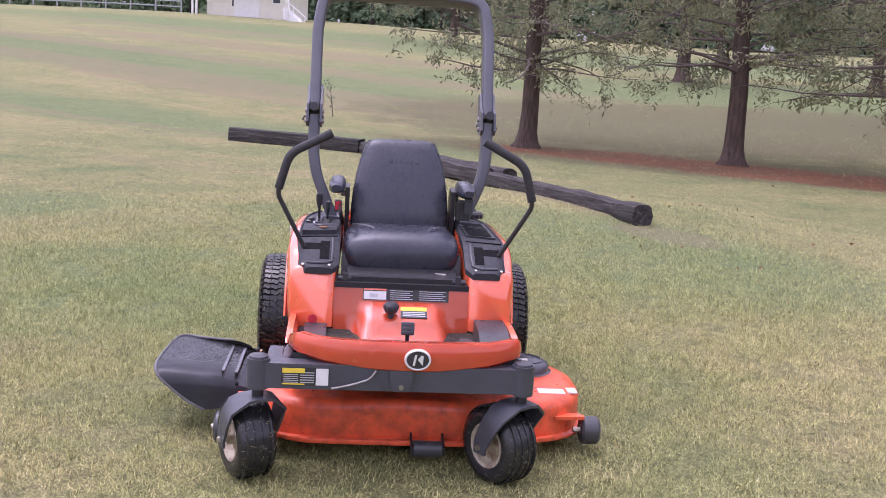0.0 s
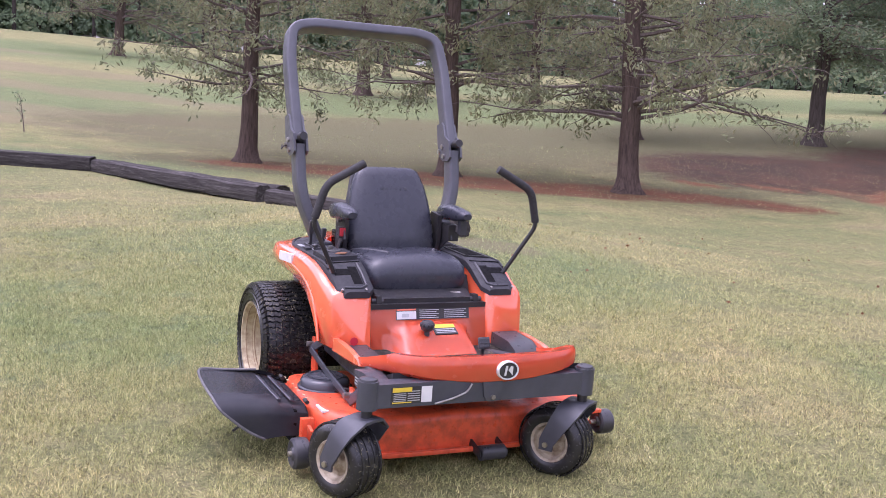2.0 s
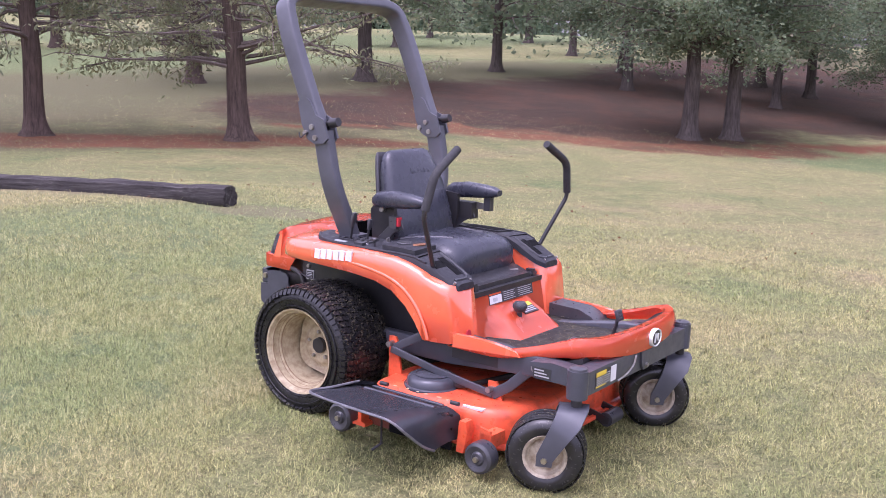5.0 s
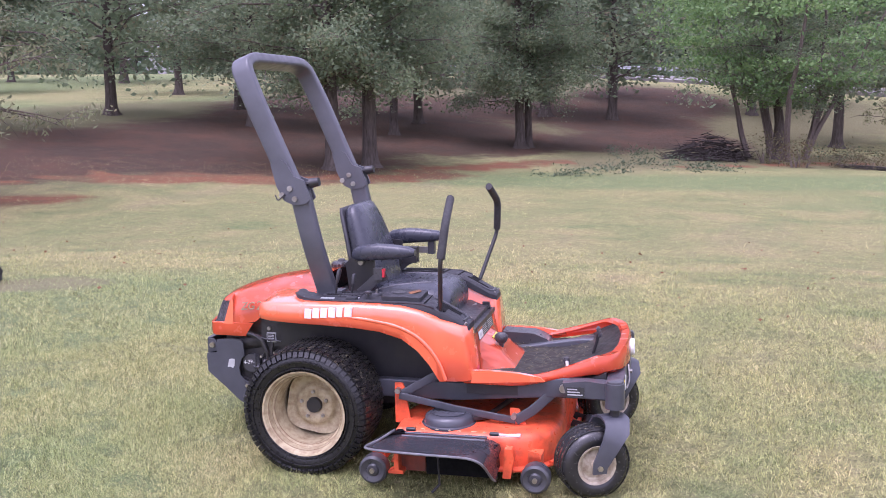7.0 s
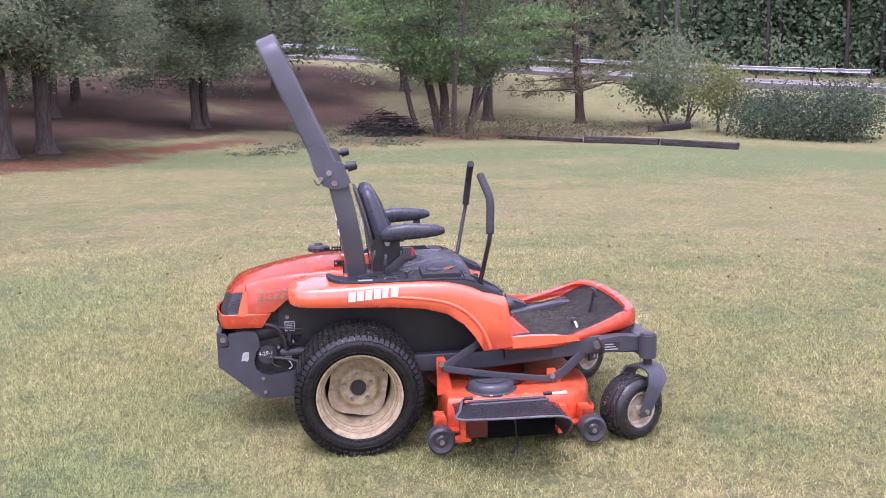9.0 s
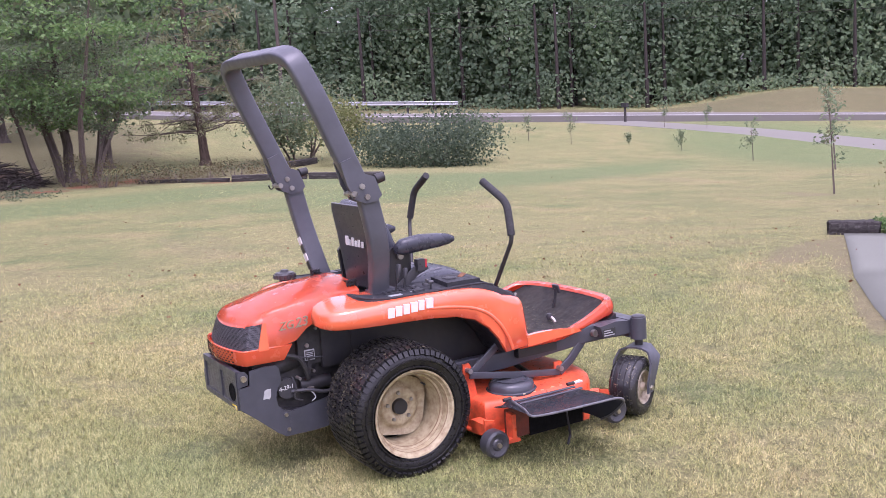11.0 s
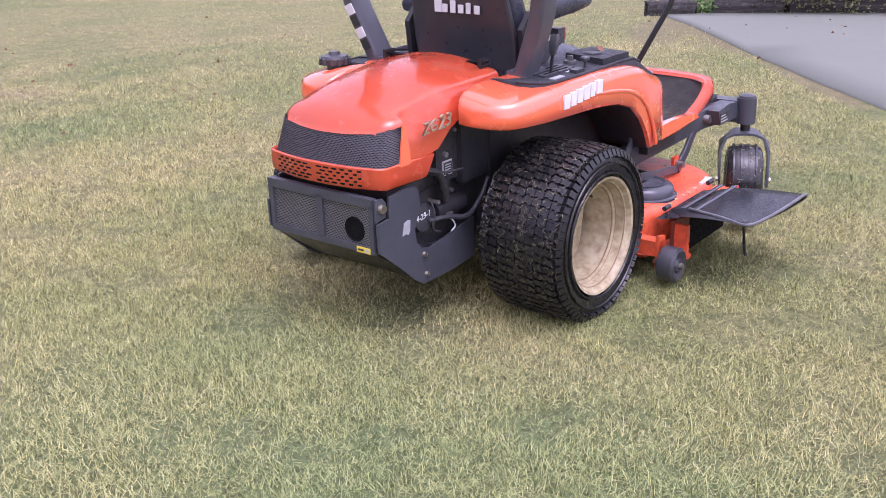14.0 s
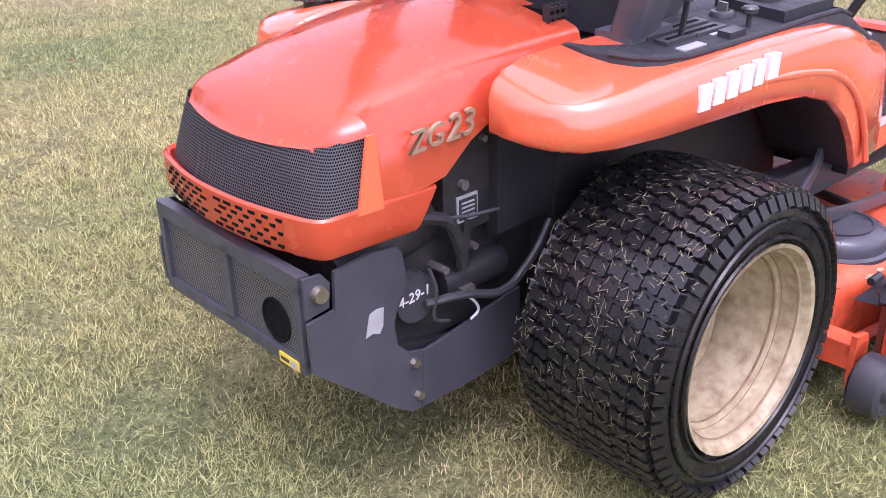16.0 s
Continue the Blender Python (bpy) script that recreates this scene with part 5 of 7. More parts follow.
buckle = part("buckle", box(0.200, 0.240, -0.302, -0.270, 0.855, 0.908, 0.006), BLACK_PLASTIC, seat, "black seat belt buckle")
part("release_button", box(0.236, 0.252, -0.299, -0.273, 0.866, 0.905, 0.004), RED, buckle, "red seat belt release")
part("retractor", box(0.14, 0.26, 0.262, 0.318, 0.845, 0.925, 0.016), SATIN_BLACK, seat)
part("belt_tongue", box(0.262, 0.325, 0.300, 0.306, 0.893, 0.925, 0.003), BARE, seat)
part("belt_end", box(0.315, 0.350, 0.285, 0.318, 0.890, 0.955, 0.008), BLACK_PLASTIC, seat)

# roll bar ---------------------------------------------------------------------
rops = new("roll_bar")
rops.parent = mower
TUBE = rrect(0.052, 0.092, 0.012)


def rops_at(z):
    """Rearward lean of the bar's centre line at a height."""
    return -0.118 - 0.262 * (z - 1.26) / 0.60


for s in (-1, 1):
    pts = [(-0.005, s * 0.300, 0.74), (-0.02, s * 0.318, 0.80), (-0.050, s * 0.415, 1.03), (-0.100, s * 0.420, 1.27)]
    low = part("lower_tube", sweep(smooth_path(pts, 8, 0.10), TUBE, (1, 0, 0.2)), ROPS_PAINT, rops)
    part("foot_plate", box(-0.065, 0.055, s * 0.268, s * 0.345, 0.70, 0.806, 0.008), ROPS_PAINT, rops)
    hinge = part("hinge_plate", prism([(-0.165, 1.235), (-0.120, 1.215), (-0.062, 1.222), (-0.038, 1.245), (-0.068, 1.328), (-0.115, 1.345), (-0.150, 1.405), (-0.172, 1.418), (-0.225, 1.400), (-0.200, 1.30)], s * 0.446, s * 0.457, "y", 0.003), ROPS_PAINT, rops)
    part("inner_plate", prism([(-0.165, 1.235), (-0.120, 1.215), (-0.062, 1.222), (-0.038, 1.245), (-0.068, 1.328), (-0.115, 1.345), (-0.150, 1.405), (-0.172, 1.418), (-0.225, 1.400), (-0.200, 1.30)], s * 0.383, s * 0.394, "y", 0.003), ROPS_PAINT, rops)
    for x, z in ((-0.134, 1.291), (-0.112, 1.244), (-0.172, 1.262)):
        part("bolt", cyl((x, s * 0.375, z), (x, s * 0.467, z), 0.013, n=8), BARE, hinge)
    part("lock_knob", bevelled(cyl((-0.050, s * 0.420, 1.312), (-0.008, s * 0.420, 1.320), 0.024, 0.020, 12), 0.005), SATIN_BLACK, rops)
    part("knob_stem", cyl((-0.09, s * 0.420, 1.305), (-0.03, s * 0.420, 1.316), 0.012, n=8), SATIN_BLACK, rops)
    part("hitch_pin", sweep(smooth_path([(-0.16, s * 0.40, 1.265), (-0.16, s * 0.475, 1.262), (-0.185, s * 0.48, 1.235), (-0.20, s * 0.472, 1.262)], 6, 0.02), ring(0.0032, 6)), SATIN_BLACK, rops)
hoop = [(rops_at(1.28), -0.420, 1.28), (rops_at(1.70), -0.425, 1.70), (rops_at(1.845), -0.400, 1.845), (rops_at(1.870), -0.30, 1.872), (rops_at(1.870), 0.30, 1.872), (rops_at(1.845), 0.400, 1.845), (rops_at(1.70), 0.425, 1.70), (rops_at(1.28), 0.420, 1.28)]
part("upper_hoop", sweep(smooth_path(hoop, 8, 0.13), TUBE, (0.93, 0, 0.37)), ROPS_PAINT, rops, "charcoal roll hoop")
for k in range(4):
    z = 0.848 + 0.041 * k
    lean = Matrix.Translation((-0.068 - 0.13 * (z - 0.80), 0.318 + 0.42 * (z - 0.80), z)) @ Matrix.Rotation(math.radians(-22.9), 4, "X") @ Matrix.Rotation(math.radians(-6.8), 4, "Y")
    part("bar_sticker", box(-0.002, 0.004, -0.017, 0.017, -0.019, 0.019, 0, lean), WHITE if k % 2 else DECAL_BLACK, rops, "white and black warning sticker", 0)

# console details --------------------------------------------------------------
controls = new("throttle_controls")
controls.parent = mower


def on_console(name, x0, x1, y0, y1, rise, material, bevel=0.003, label="", sink=0.006):
    """A low moulding that follows the console's slope; rise above its top."""
    rows = []
    for x in (x0, (x0 + x1) / 2, x1):
        a, b = con_z(x, y0), con_z(x, y1)
        rows.append([(x, y0, a - sink), (x, y0, a + rise), (x, y1, b + rise), (x, y1, b - sink)])
    return part(name, loft(rows, bevel=bevel), material, controls, label)


def upright(name, x, y, profile, n=16, label=""):
    return part(name, lathe([(r, con_z(x, y) + z) for r, z in profile], n, "z", (x, y, 0)), BLACK_PLASTIC, controls, label)


for k, y in enumerate((-0.335, -0.375)):
    on_console("lever_gate", -0.02, 0.16, y - 0.014, y + 0.014, 0.006, BLACK_PLASTIC, 0.003)
    on_console("gate_slot", -0.005, 0.145, y - 0.004, y + 0.004, 0.0068, SHADE_BLACK, 0)
part("throttle_rod", sweep([(0.035, -0.375, con_z(0.035, -0.375) - 0.01), (0.050, -0.377, 0.862)], rrect(0.012, 0.005, 0.002)), SATIN_BLACK, controls)
part("throttle_grip", sweep([(0.047, -0.377, 0.850), (0.052, -0.377, 0.872), (0.060, -0.377, 0.905), (0.062, -0.377, 0.915)], rrect(0.032, 0.016, 0.006), scales=[0.6, 0.9, 1.0, 0.7]), BLACK_PLASTIC, controls, "black paddle throttle grip")
part("mower_lift_rod", sweep([(0.10, -0.335, con_z(0.10, -0.335) - 0.01), (0.112, -0.335, 0.850)], ring(0.005, 8)), SATIN_BLACK, controls)
part("mower_lift_grip", sweep([(0.110, -0.335, 0.840), (0.116, -0.335, 0.880), (0.117, -0.335, 0.886)], rrect(0.026, 0.016, 0.006), scales=[0.8, 1.0, 0.7]), BLACK_PLASTIC, controls)
upright("choke_knob", 0.205, -0.405, [(0.005, -0.01), (0.005, 0.020), (0.015, 0.024), (0.016, 0.032), (0.012, 0.036), (0, 0.037)], label="black pull knob")
upright("key_switch", 0.225, -0.335, [(0.024, -0.006), (0.024, 0.006), (0.021, 0.010), (0.014, 0.011), (0.013, 0.006), (0, 0.006)], 20)
on_console("key", 0.222, 0.228, -0.345, -0.325, 0.026, BARE, 0.002)
on_console("rocker_switch", 0.105, 0.155, -0.432, -0.405, 0.010, BLACK_PLASTIC, 0.004)
on_console("instruction_decal", 0.100, 0.160, -0.400, -0.392, 0.0012, SILVER, 0, "silver control decal")
on_console("instruction_decal", -0.02, 0.045, -0.425, -0.405, 0.0012, SILVER, 0, "silver control decal")
on_console("meter_box", 0.275, 0.455, -0.435, -0.285, 0.020, CONSOLE_PLASTIC, 0.008, "raised black meter box")
dial = upright("hour_meter", 0.335, -0.355, [(0.034, 0.012), (0.034, 0.023), (0.030, 0.026), (0.028, 0.022), (0, 0.022)], 24, "round black hour meter")
part("meter_face", lathe([(0.027, con_z(0.335, -0.355) + 0.0222), (0.027, con_z(0.335, -0.355) + 0.0235), (0, con_z(0.335, -0.355) + 0.0235)], 24, "z", (0.335, -0.355, 0)), DECAL_BLACK, dial)
# wells are near-black sheets with the recess shade in their colour
on_console("cup_holder", -0.02, 0.12, 0.290, 0.425, 0.005, SATIN_BLACK, 0.004)
on_console("cup_well", 0.00, 0.10, 0.305, 0.410, 0.0058, SHADE_BLACK, 0.002)
on_console("tray", 0.16, 0.40, 0.290, 0.425, 0.008, SATIN_BLACK, 0.006)
on_console("tray_well", 0.175, 0.385, 0.305, 0.410, 0.0088, SHADE_BLACK, 0.002)
for x in (-0.10, 0.44):
    upright("screw", x, -0.42, [(0.006, -0.002), (0.006, 0.003), (0, 0.0035)], 8)
fuel = part("fuel_cap", lathe([(0.030, 0.78), (0.030, 0.812), (0.048, 0.816), (0.052, 0.836), (0.046, 0.846), (0.022, 0.850), (0.018, 0.860), (0, 0.862)], 24, "z", (-0.190, 0.385, -0.022)), BLACK_PLASTIC, mower, "black fuel filler cap")
for k in range(12):
    a = 2 * math.pi * k / 12
    part("cap_rib", cyl((-0.190 + 0.052 * math.cos(a), 0.385 + 0.052 * math.sin(a), 0.795), (-0.190 + 0.051 * math.cos(a), 0.385 + 0.051 * math.sin(a), 0.816), 0.007, n=8), BLACK_PLASTIC, fuel)
screen = part("radiator_screen", box(-0.110, -0.085, -0.195, 0.195, 0.745, 0.835, 0.004), SHADE_BLACK, mower, "black louvred radiator screen")
for side in (-1, 1):
    for k in range(6):
        part("louvre", box(-0.124, -0.076, side * 0.197, side * 0.214, 0.765 + 0.0145 * k, 0.771 + 0.0145 * k, 0.001), SATIN_BLACK, screen)
    for x in (-0.122, -0.108, -0.094, -0.080):
        part("louvre_bar", box(x - 0.0025, x + 0.0025, side * 0.198, side * 0.212, 0.762, 0.848, 0.001), SATIN_BLACK, screen)

# cutting deck -------------------------------------------------------------------
deck = new("cutting_deck")
deck.parent = mower
plan = [(0.36, -0.56), (0.34, -0.30), (0.42, -0.12), (0.40, 0.10), (0.36, 0.30), (0.38, 0.55), (0.46, 0.70), (0.60, 0.765), (0.80, 0.768), (0.94, 0.72), (1.03, 0.60), (1.075, 0.42), (1.085, 0.2), (1.06, 0.0), (1.085, -0.2), (1.08, -0.40), (1.02, -0.52), (0.92, -0.585), (0.60, -0.60)]
dense = [(p.x, p.y) for p in smooth_path([(x, y, 0) for x, y in plan] + [(plan[0][0], plan[0][1], 0)], 3, 0.06)[:-1]]
cx, cy = 0.72, 0.08


def inset(k):
    return [(cx + (x - cx) * k, cy + (y - cy) * k) for x, y in dense]


bm = bmesh.new()
add_loft(bm, [[Vector((x, y, z)) for x, y in inset(k)] for k, z in ((1.035, 0.083), (1.035, 0.092), (1.0, 0.100), (1.0, 0.205), (0.985, 0.228), (0.95, 0.240), (0.90, 0.243))])
shell_d = part("deck_shell", bevelled(bm, 0.0), ORANGE_DIRTY, deck, "scuffed orange deck shell with grass dirt", 40)
part("deck_front_lip", sweep(smooth_path([(1.05, -0.50, 0.095), (1.105, -0.38, 0.09), (1.115, 0.2, 0.09), (1.10, 0.45, 0.095), (1.04, 0.62, 0.10)], 5, 0.1), rrect(0.02, 0.02, 0.004)), ORANGE_DIRTY, shell_d)
for x, y in ((0.585, -0.452), (0.78, 0.05), (0.585, 0.56)):
    pul = part("spindle_cover", lathe([(0.122, 0.235), (0.122, 0.244), (0.112, 0.248), (0.110, 0.268), (0.103, 0.280), (0.086, 0.287), (0.04, 0.290), (0, 0.290)], 36, "z", (x, y, 0)), CHUTE_PLASTIC, deck, "black domed spindle pulley cover", 50)
    part("cover_rib", lathe([(0.078, 0.2865), (0.080, 0.292), (0.074, 0.2925), (0.072, 0.288)], 30, "z", (x, y, 0)), CHUTE_PLASTIC, pul)
part("belt", sweep(smooth_path([(0.60, -0.45, 0.262), (0.74, -0.44, 0.262), (0.86, 0.05, 0.262), (0.74, 0.54, 0.262), (0.58, 0.54, 0.262)], 6, 0.12), rrect(0.018, 0.022, 0.004)), SATIN_BLACK, deck)
for s in (-1, 1):
    for x0, x1, zt in ((0.33, 0.375, 0.405), (0.86, 0.91, 0.315)):
        part("hanger", prism([(x0, 0.22), (x1 + 0.03, 0.22), (x1, zt - 0.02), (x1 - 0.01, zt), (x0, zt)], s * 0.425, s * 0.437, "y", 0.003), ORANGE_DIRTY, deck)
        part("hanger_bolt", cyl((x0 + 0.02, s * 0.42, zt - 0.03), (x0 + 0.02, s * 0.47, zt - 0.03), 0.013, n=8), BARE, deck)
    part("lift_link", sweep([(0.355, s * 0.452, 0.352), (0.62, s * 0.448, 0.302), (0.885, s * 0.440, 0.262)], rrect(0.010, 0.032, 0.003)), GREY_PAINT, deck)
    part("lift_arm", sweep([(0.360, s * 0.445, 0.355), (0.50, s * 0.425, 0.435), (0.58, s * 0.40, 0.475)], rrect(0.012, 0.036, 0.003)), GREY_PAINT, deck)
    part("front_arm", sweep([(0.885, s * 0.440, 0.262), (0.96, s * 0.436, 0.31), (1.05, s * 0.432, 0.395), (1.14, s * 0.425, 0.430)], rrect(0.014, 0.045, 0.004)), GREY_PAINT, deck)
    part("arm_pin", cyl((1.10, s * 0.40, 0.425), (1.10, s * 0.475, 0.425), 0.018, n=12), BARE, deck)


def gauge_wheel(x, y, z, r, w):
    g = part("gauge_wheel", lathe([(0.0, y - w / 2), (r * 0.35, y - w / 2), (r * 0.45, y - w / 2 + 0.008), (r * 0.8, y - w / 2), (r * 0.97, y - w * 0.38), (r, y), (r * 0.97, y + w * 0.38), (r * 0.8, y + w / 2), (r * 0.45, y + w / 2 - 0.008), (r * 0.35, y + w / 2), (0, y + w / 2)], 28, "y", (x, 0, z)), BLACK_PLASTIC, deck, "black plastic gauge wheel")
    sgn = 1 if y < 0 else -1
    part("wheel_bolt", cyl((x, y - sgn * (w / 2 + 0.012), z), (x, y + sgn * (w / 2 + 0.03), z), 0.011, n=8), BOLT, g)
    return g


gauge_wheel(1.010, -0.690, 0.100, 0.064, 0.070)
gauge_wheel(0.308, -0.705, 0.100, 0.064, 0.070)
gauge_wheel(0.98, 0.775, 0.112, 0.058, 0.075)
gauge_wheel(0.36, 0.70, 0.085, 0.060, 0.07)
for x, y0, y1 in ((1.000, -0.65, -0.55), (0.318, -0.665, -0.54)):
    part("wheel_arm", prism([(x - 0.03, 0.08), (x + 0.03, 0.08), (x + 0.02, 0.19), (x - 0.03, 0.20)], y0, y0 + 0.012, "y", 0.002), ORANGE_DIRTY, deck)
    part("wheel_stub", box(x - 0.025, x + 0.025, y0, y1, 0.12, 0.175, 0.006), ORANGE_DIRTY, deck)
part("gauge_bracket", prism([(0.92, 0.60), (1.02, 0.62), (1.01, 0.745), (0.985, 0.745)], 0.165, 0.178, "z", 0.002), ORANGE_DIRTY, deck)
fr = part("front_roller", cyl((1.165, 0.045, 0.088), (1.165, 0.155, 0.088), 0.032, n=18, bevel=0.004), BLACK_PLASTIC, deck)
for y in (0.035, 0.158):
    part("roller_arm", prism([(1.08, 0.095), (1.15, 0.072), (1.185, 0.072), (1.185, 0.102), (1.09, 0.125)], y, y + 0.008, "y", 0.002), SATIN_BLACK, fr)
part("deck_sticker", box(0.86, 0.92, 0.57, 0.68, 0.2415, 0.2445, 0), WHITE, deck, "white and black deck sticker", 0)
part("deck_sticker", box(0.84, 0.90, 0.695, 0.735, 0.2380, 0.2440, 0), WHITE, deck, "white and black deck sticker", 0)
part("deck_sticker", box(0.83, 0.925, -0.572, -0.545, 0.2300, 0.2375, 0), WHITE, deck, "white and black deck sticker", 0)

# discharge chute: hinged black hood that rises outwards, with a rounded front and a skirt
chute = new("discharge_chute")
chute.parent = mower
CHUTE_EDGE = worn("scuffed_chute_edge", (0.15, 0.15, 0.16), (0.07, 0.07, 0.075), 0.5, scale=30, bump=0.2)
rows = []
for x, y_out, drop in ((0.405, -0.72, 0.0), (0.375, -0.86, 0.0), (0.345, -0.93, 0.0), (0.345, -0.955, 0.0), (0.375, -0.972, 0.0), (0.46, -0.984, 0.0), (0.58, -0.992, 0.0), (0.70, -0.996, 0.0), (0.775, -0.995, 0.002), (0.808, -0.992, 0.010), (0.830, -0.984, 0.024),
                       (0.842, -0.968, 0.044), (0.848, -0.935, 0.072), (0.851, -0.895, 0.105), (0.853, -0.85, 0.138), (0.855, -0.79, 0.168)):
    row = []
    for t in (0, 0.08, 0.16, 0.17, 0.30, 0.31, 0.5, 0.7, 0.86, 0.95, 1.0):
        y = -0.606 + (y_out + 0.606) * t
        z = 0.242 + 0.038 * t ** 1.2 + 0.010 * math.sin(t * math.pi) - 0.006 * ((t < 0.165) + (t < 0.305)) * (drop < 0.03) - drop * (0.8 + 0.2 * t)
        back = 0.03 * (1 - t) * (x < 0.42)
        row.append(Vector((x + back - (0.012 * (1 - t) if drop > 0.1 else 0), y, z)))
    rows.append(row)
bm = bmesh.new()
add_loft(bm, rows, caps=False, closed=False)
bmesh.ops.solidify(bm, geom=bm.faces[:], thickness=0.006)
plate = part("chute_hood", bm, CHUTE_PLASTIC, chute, "glossy black discharge hood", 50)
part("worn_lip", sweep(smooth_path([tuple(r[-1]) for r in rows], 3, 0.02), ring(0.0055, 8)), CHUTE_EDGE, plate, "scuffed grey lip")
for y in (-0.668, -0.722):
    part("hood_step", sweep([(x, y, 0.254 - 0.10 * (y + 0.668)) for x in (0.44, 0.60, 0.80)], rrect(0.016, 0.008, 0.003)), CHUTE_PLASTIC, plate)
part("chute_prop", sweep([(0.62, -0.83, 0.24), (0.63, -0.84, 0.10), (0.60, -0.86, 0.07)], ring(0.006, 8)), SATIN_BLACK, chute)
for x in (0.43, 0.80):
    part("hinge_knuckle", bevelled(cyl((x, -0.612, 0.252), (x + 0.04, -0.612, 0.252), 0.009, n=12), 0.003), SATIN_BLACK, chute)
rg = np.random.default_rng(12)
for k in range(7):
    a, b, c = 0.44 + 0.055 * k + rg.uniform(-0.01, 0.01), rg.uniform(0.010, 0.030), rg.uniform(-0.004, 0.004)
    part("paint_scrap", prism([(a, -0.600 + c), (a + b, -0.602 + c), (a + b * 1.3, -0.595 + c), (a + b * 0.6, -0.589 + c), (a + 0.003, -0.592 + c)], 0.2495, 0.2515, "z"), CREAM, chute, "flaked pale scrap", 0)
# added near-black sheet that paints the shade inside the chute's mouth
part("mouth_shade", prism([(0.53, 0.075), (0.842, 0.075), (0.842, 0.222), (0.53, 0.228)], -0.668, -0.655, "y", 0.002), SHADE_BLACK, chute)
# baffle in a darker, mottled red than the deck shell
part("deck_baffle", prism([(0.40, 0.085), (0.527, 0.085), (0.527, 0.225), (0.40, 0.225)], -0.668, -0.655, "y", 0.002), DARK_RED, chute)
part("baffle_angle", prism([(0.372, 0.085), (0.440, 0.085), (0.440, 0.100), (0.420, 0.105), (0.420, 0.215), (0.400, 0.215), (0.400, 0.105), (0.372, 0.095)], -0.720, -0.670, "y", 0.002), ORANGE_DIRTY, chute)
part("deck_mouth", prism([(0.86, 0.07), (0.895, 0.07), (0.91, 0.16), (0.90, 0.20), (0.87, 0.20)], -0.65, -0.60, "y", 0.002), ORANGE_DIRTY, chute)

# side lettering of the maker as plain bars, the model code in letters
for k, w in enumerate((0.034, 0.033, 0.032, 0.034, 0.029, 0.036)):
    x0 = -0.075 + 0.0385 * k
    z0 = 0.705 + 0.003 * k
    part("side_mark", prism([(x0 + 0.002, z0), (x0 + w, z0 - 0.001), (x0 + w + 0.004, z0 + 0.042), (x0 + 0.006, z0 + 0.043)], -0.490, -(0.5005 + 0.03 * x0), "y"), WHITE, shell, "white block mark", 0)
for text, x0, z0, size, gap in (("ZG", -0.492, 0.682, 0.052, 0), ("23", -0.414, 0.684, 0.062, 0)):
    lettering(text, size, GOLD, hood, pose(x0, -0.2588, z0, 90, -3, 0), "model_code", "dull gold model code", 0.25, 0.0035)
leaf_m = box(-0.028, 0.028, -0.011, 0.011, 0.0, 0.004, 0.0015, pose(0.41, -0.345, con_z(0.41, -0.345) + 0.022, 12, -8, 35))
part("dry_leaf_bit", leaf_m, DEAD_LEAF, mower, "dry brown leaf lying on the console", 0)


def slab():
    """A broad concrete pad, level with the lawn at its near edge."""
    out = [(3.55, -2.18), (1.2, 0.08), (0.35, 0.78), (-0.6, 1.5), (-2.6, 0.2), (-9, -6), (-4, -14), (0.6, -4.55), (2.2, -3.25), (3.05, -2.6)]
    bm, pts = bmesh.new(), out
    top = [bm.verts.new((x, y, hz(x, y) + 0.012)) for x, y in pts]
    low = [bm.verts.new((x, y, hz(x, y) - 0.25)) for x, y in pts]
    bm.faces.new(top)
    n = len(pts)
    for i in range(n):
        bm.faces.new((top[i], low[i], low[(i + 1) % n], top[(i + 1) % n]))
    bmesh.ops.triangulate(bm, faces=[f for f in bm.faces if len(f.verts) > 4])
    bmesh.ops.subdivide_edges(bm, edges=bm.edges[:], cuts=5, use_grid_fill=True)
    for v in bm.verts:
        if v.co.z > -0.6 and any(f.normal.z > 0.5 for f in v.link_faces):
            v.co.z = hz(v.co.x, v.co.y) + 0.018
    return tagged(part("concrete_pad", bm, CONCRETE, smooth=180), "weathered grey concrete pad level with the lawn", "pavement", kind="structure")


slab()

# ---------------------------------------------------------------- wood and leaf materials


def bark(name, a, b, scale):
    m = Mat(name, 0.9, spec=0.15)
    g = m.noise(scale, 6, 0.7, stretch=(1, 1, 0.12))
    m.color(m.ramp(g, (0.3, a), (0.7, b)))
    m.bump(g, 0.8, 0.03)
    return m.mat


def leaf(name, stops, rough=0.55, thin=0.45):
    """Thin leaves: part of the light passes through to the far side."""
    m = Mat(name, rough, spec=0.25)
    c = m.ramp(m.island(), *stops)
    c = m.mix(m.ramp(m.noise(0.35, 3), (0.35, (0, 0, 0)), (0.65, (0.45, 0.45, 0.45))), c, stops[1][1])
    c = m.mix(1.0, c, m.ramp(m.noise(0.16, 4), (0.36, (0.72, 0.74, 0.74)), (0.64, (1.15, 1.13, 1.05))), "MULTIPLY")
    m.color(c)
    through_light = m.n.new("ShaderNodeBsdfTranslucent")
    m.l.new(c, through_light.inputs["Color"])
    both = m.n.new("ShaderNodeMixShader")
    both.inputs[0].default_value = thin
    m.l.new(m.b.outputs[0], both.inputs[1])
    m.l.new(through_light.outputs[0], both.inputs[2])
    m.l.new(both.outputs[0], m.n["Material Output"].inputs["Surface"])
    return m.mat


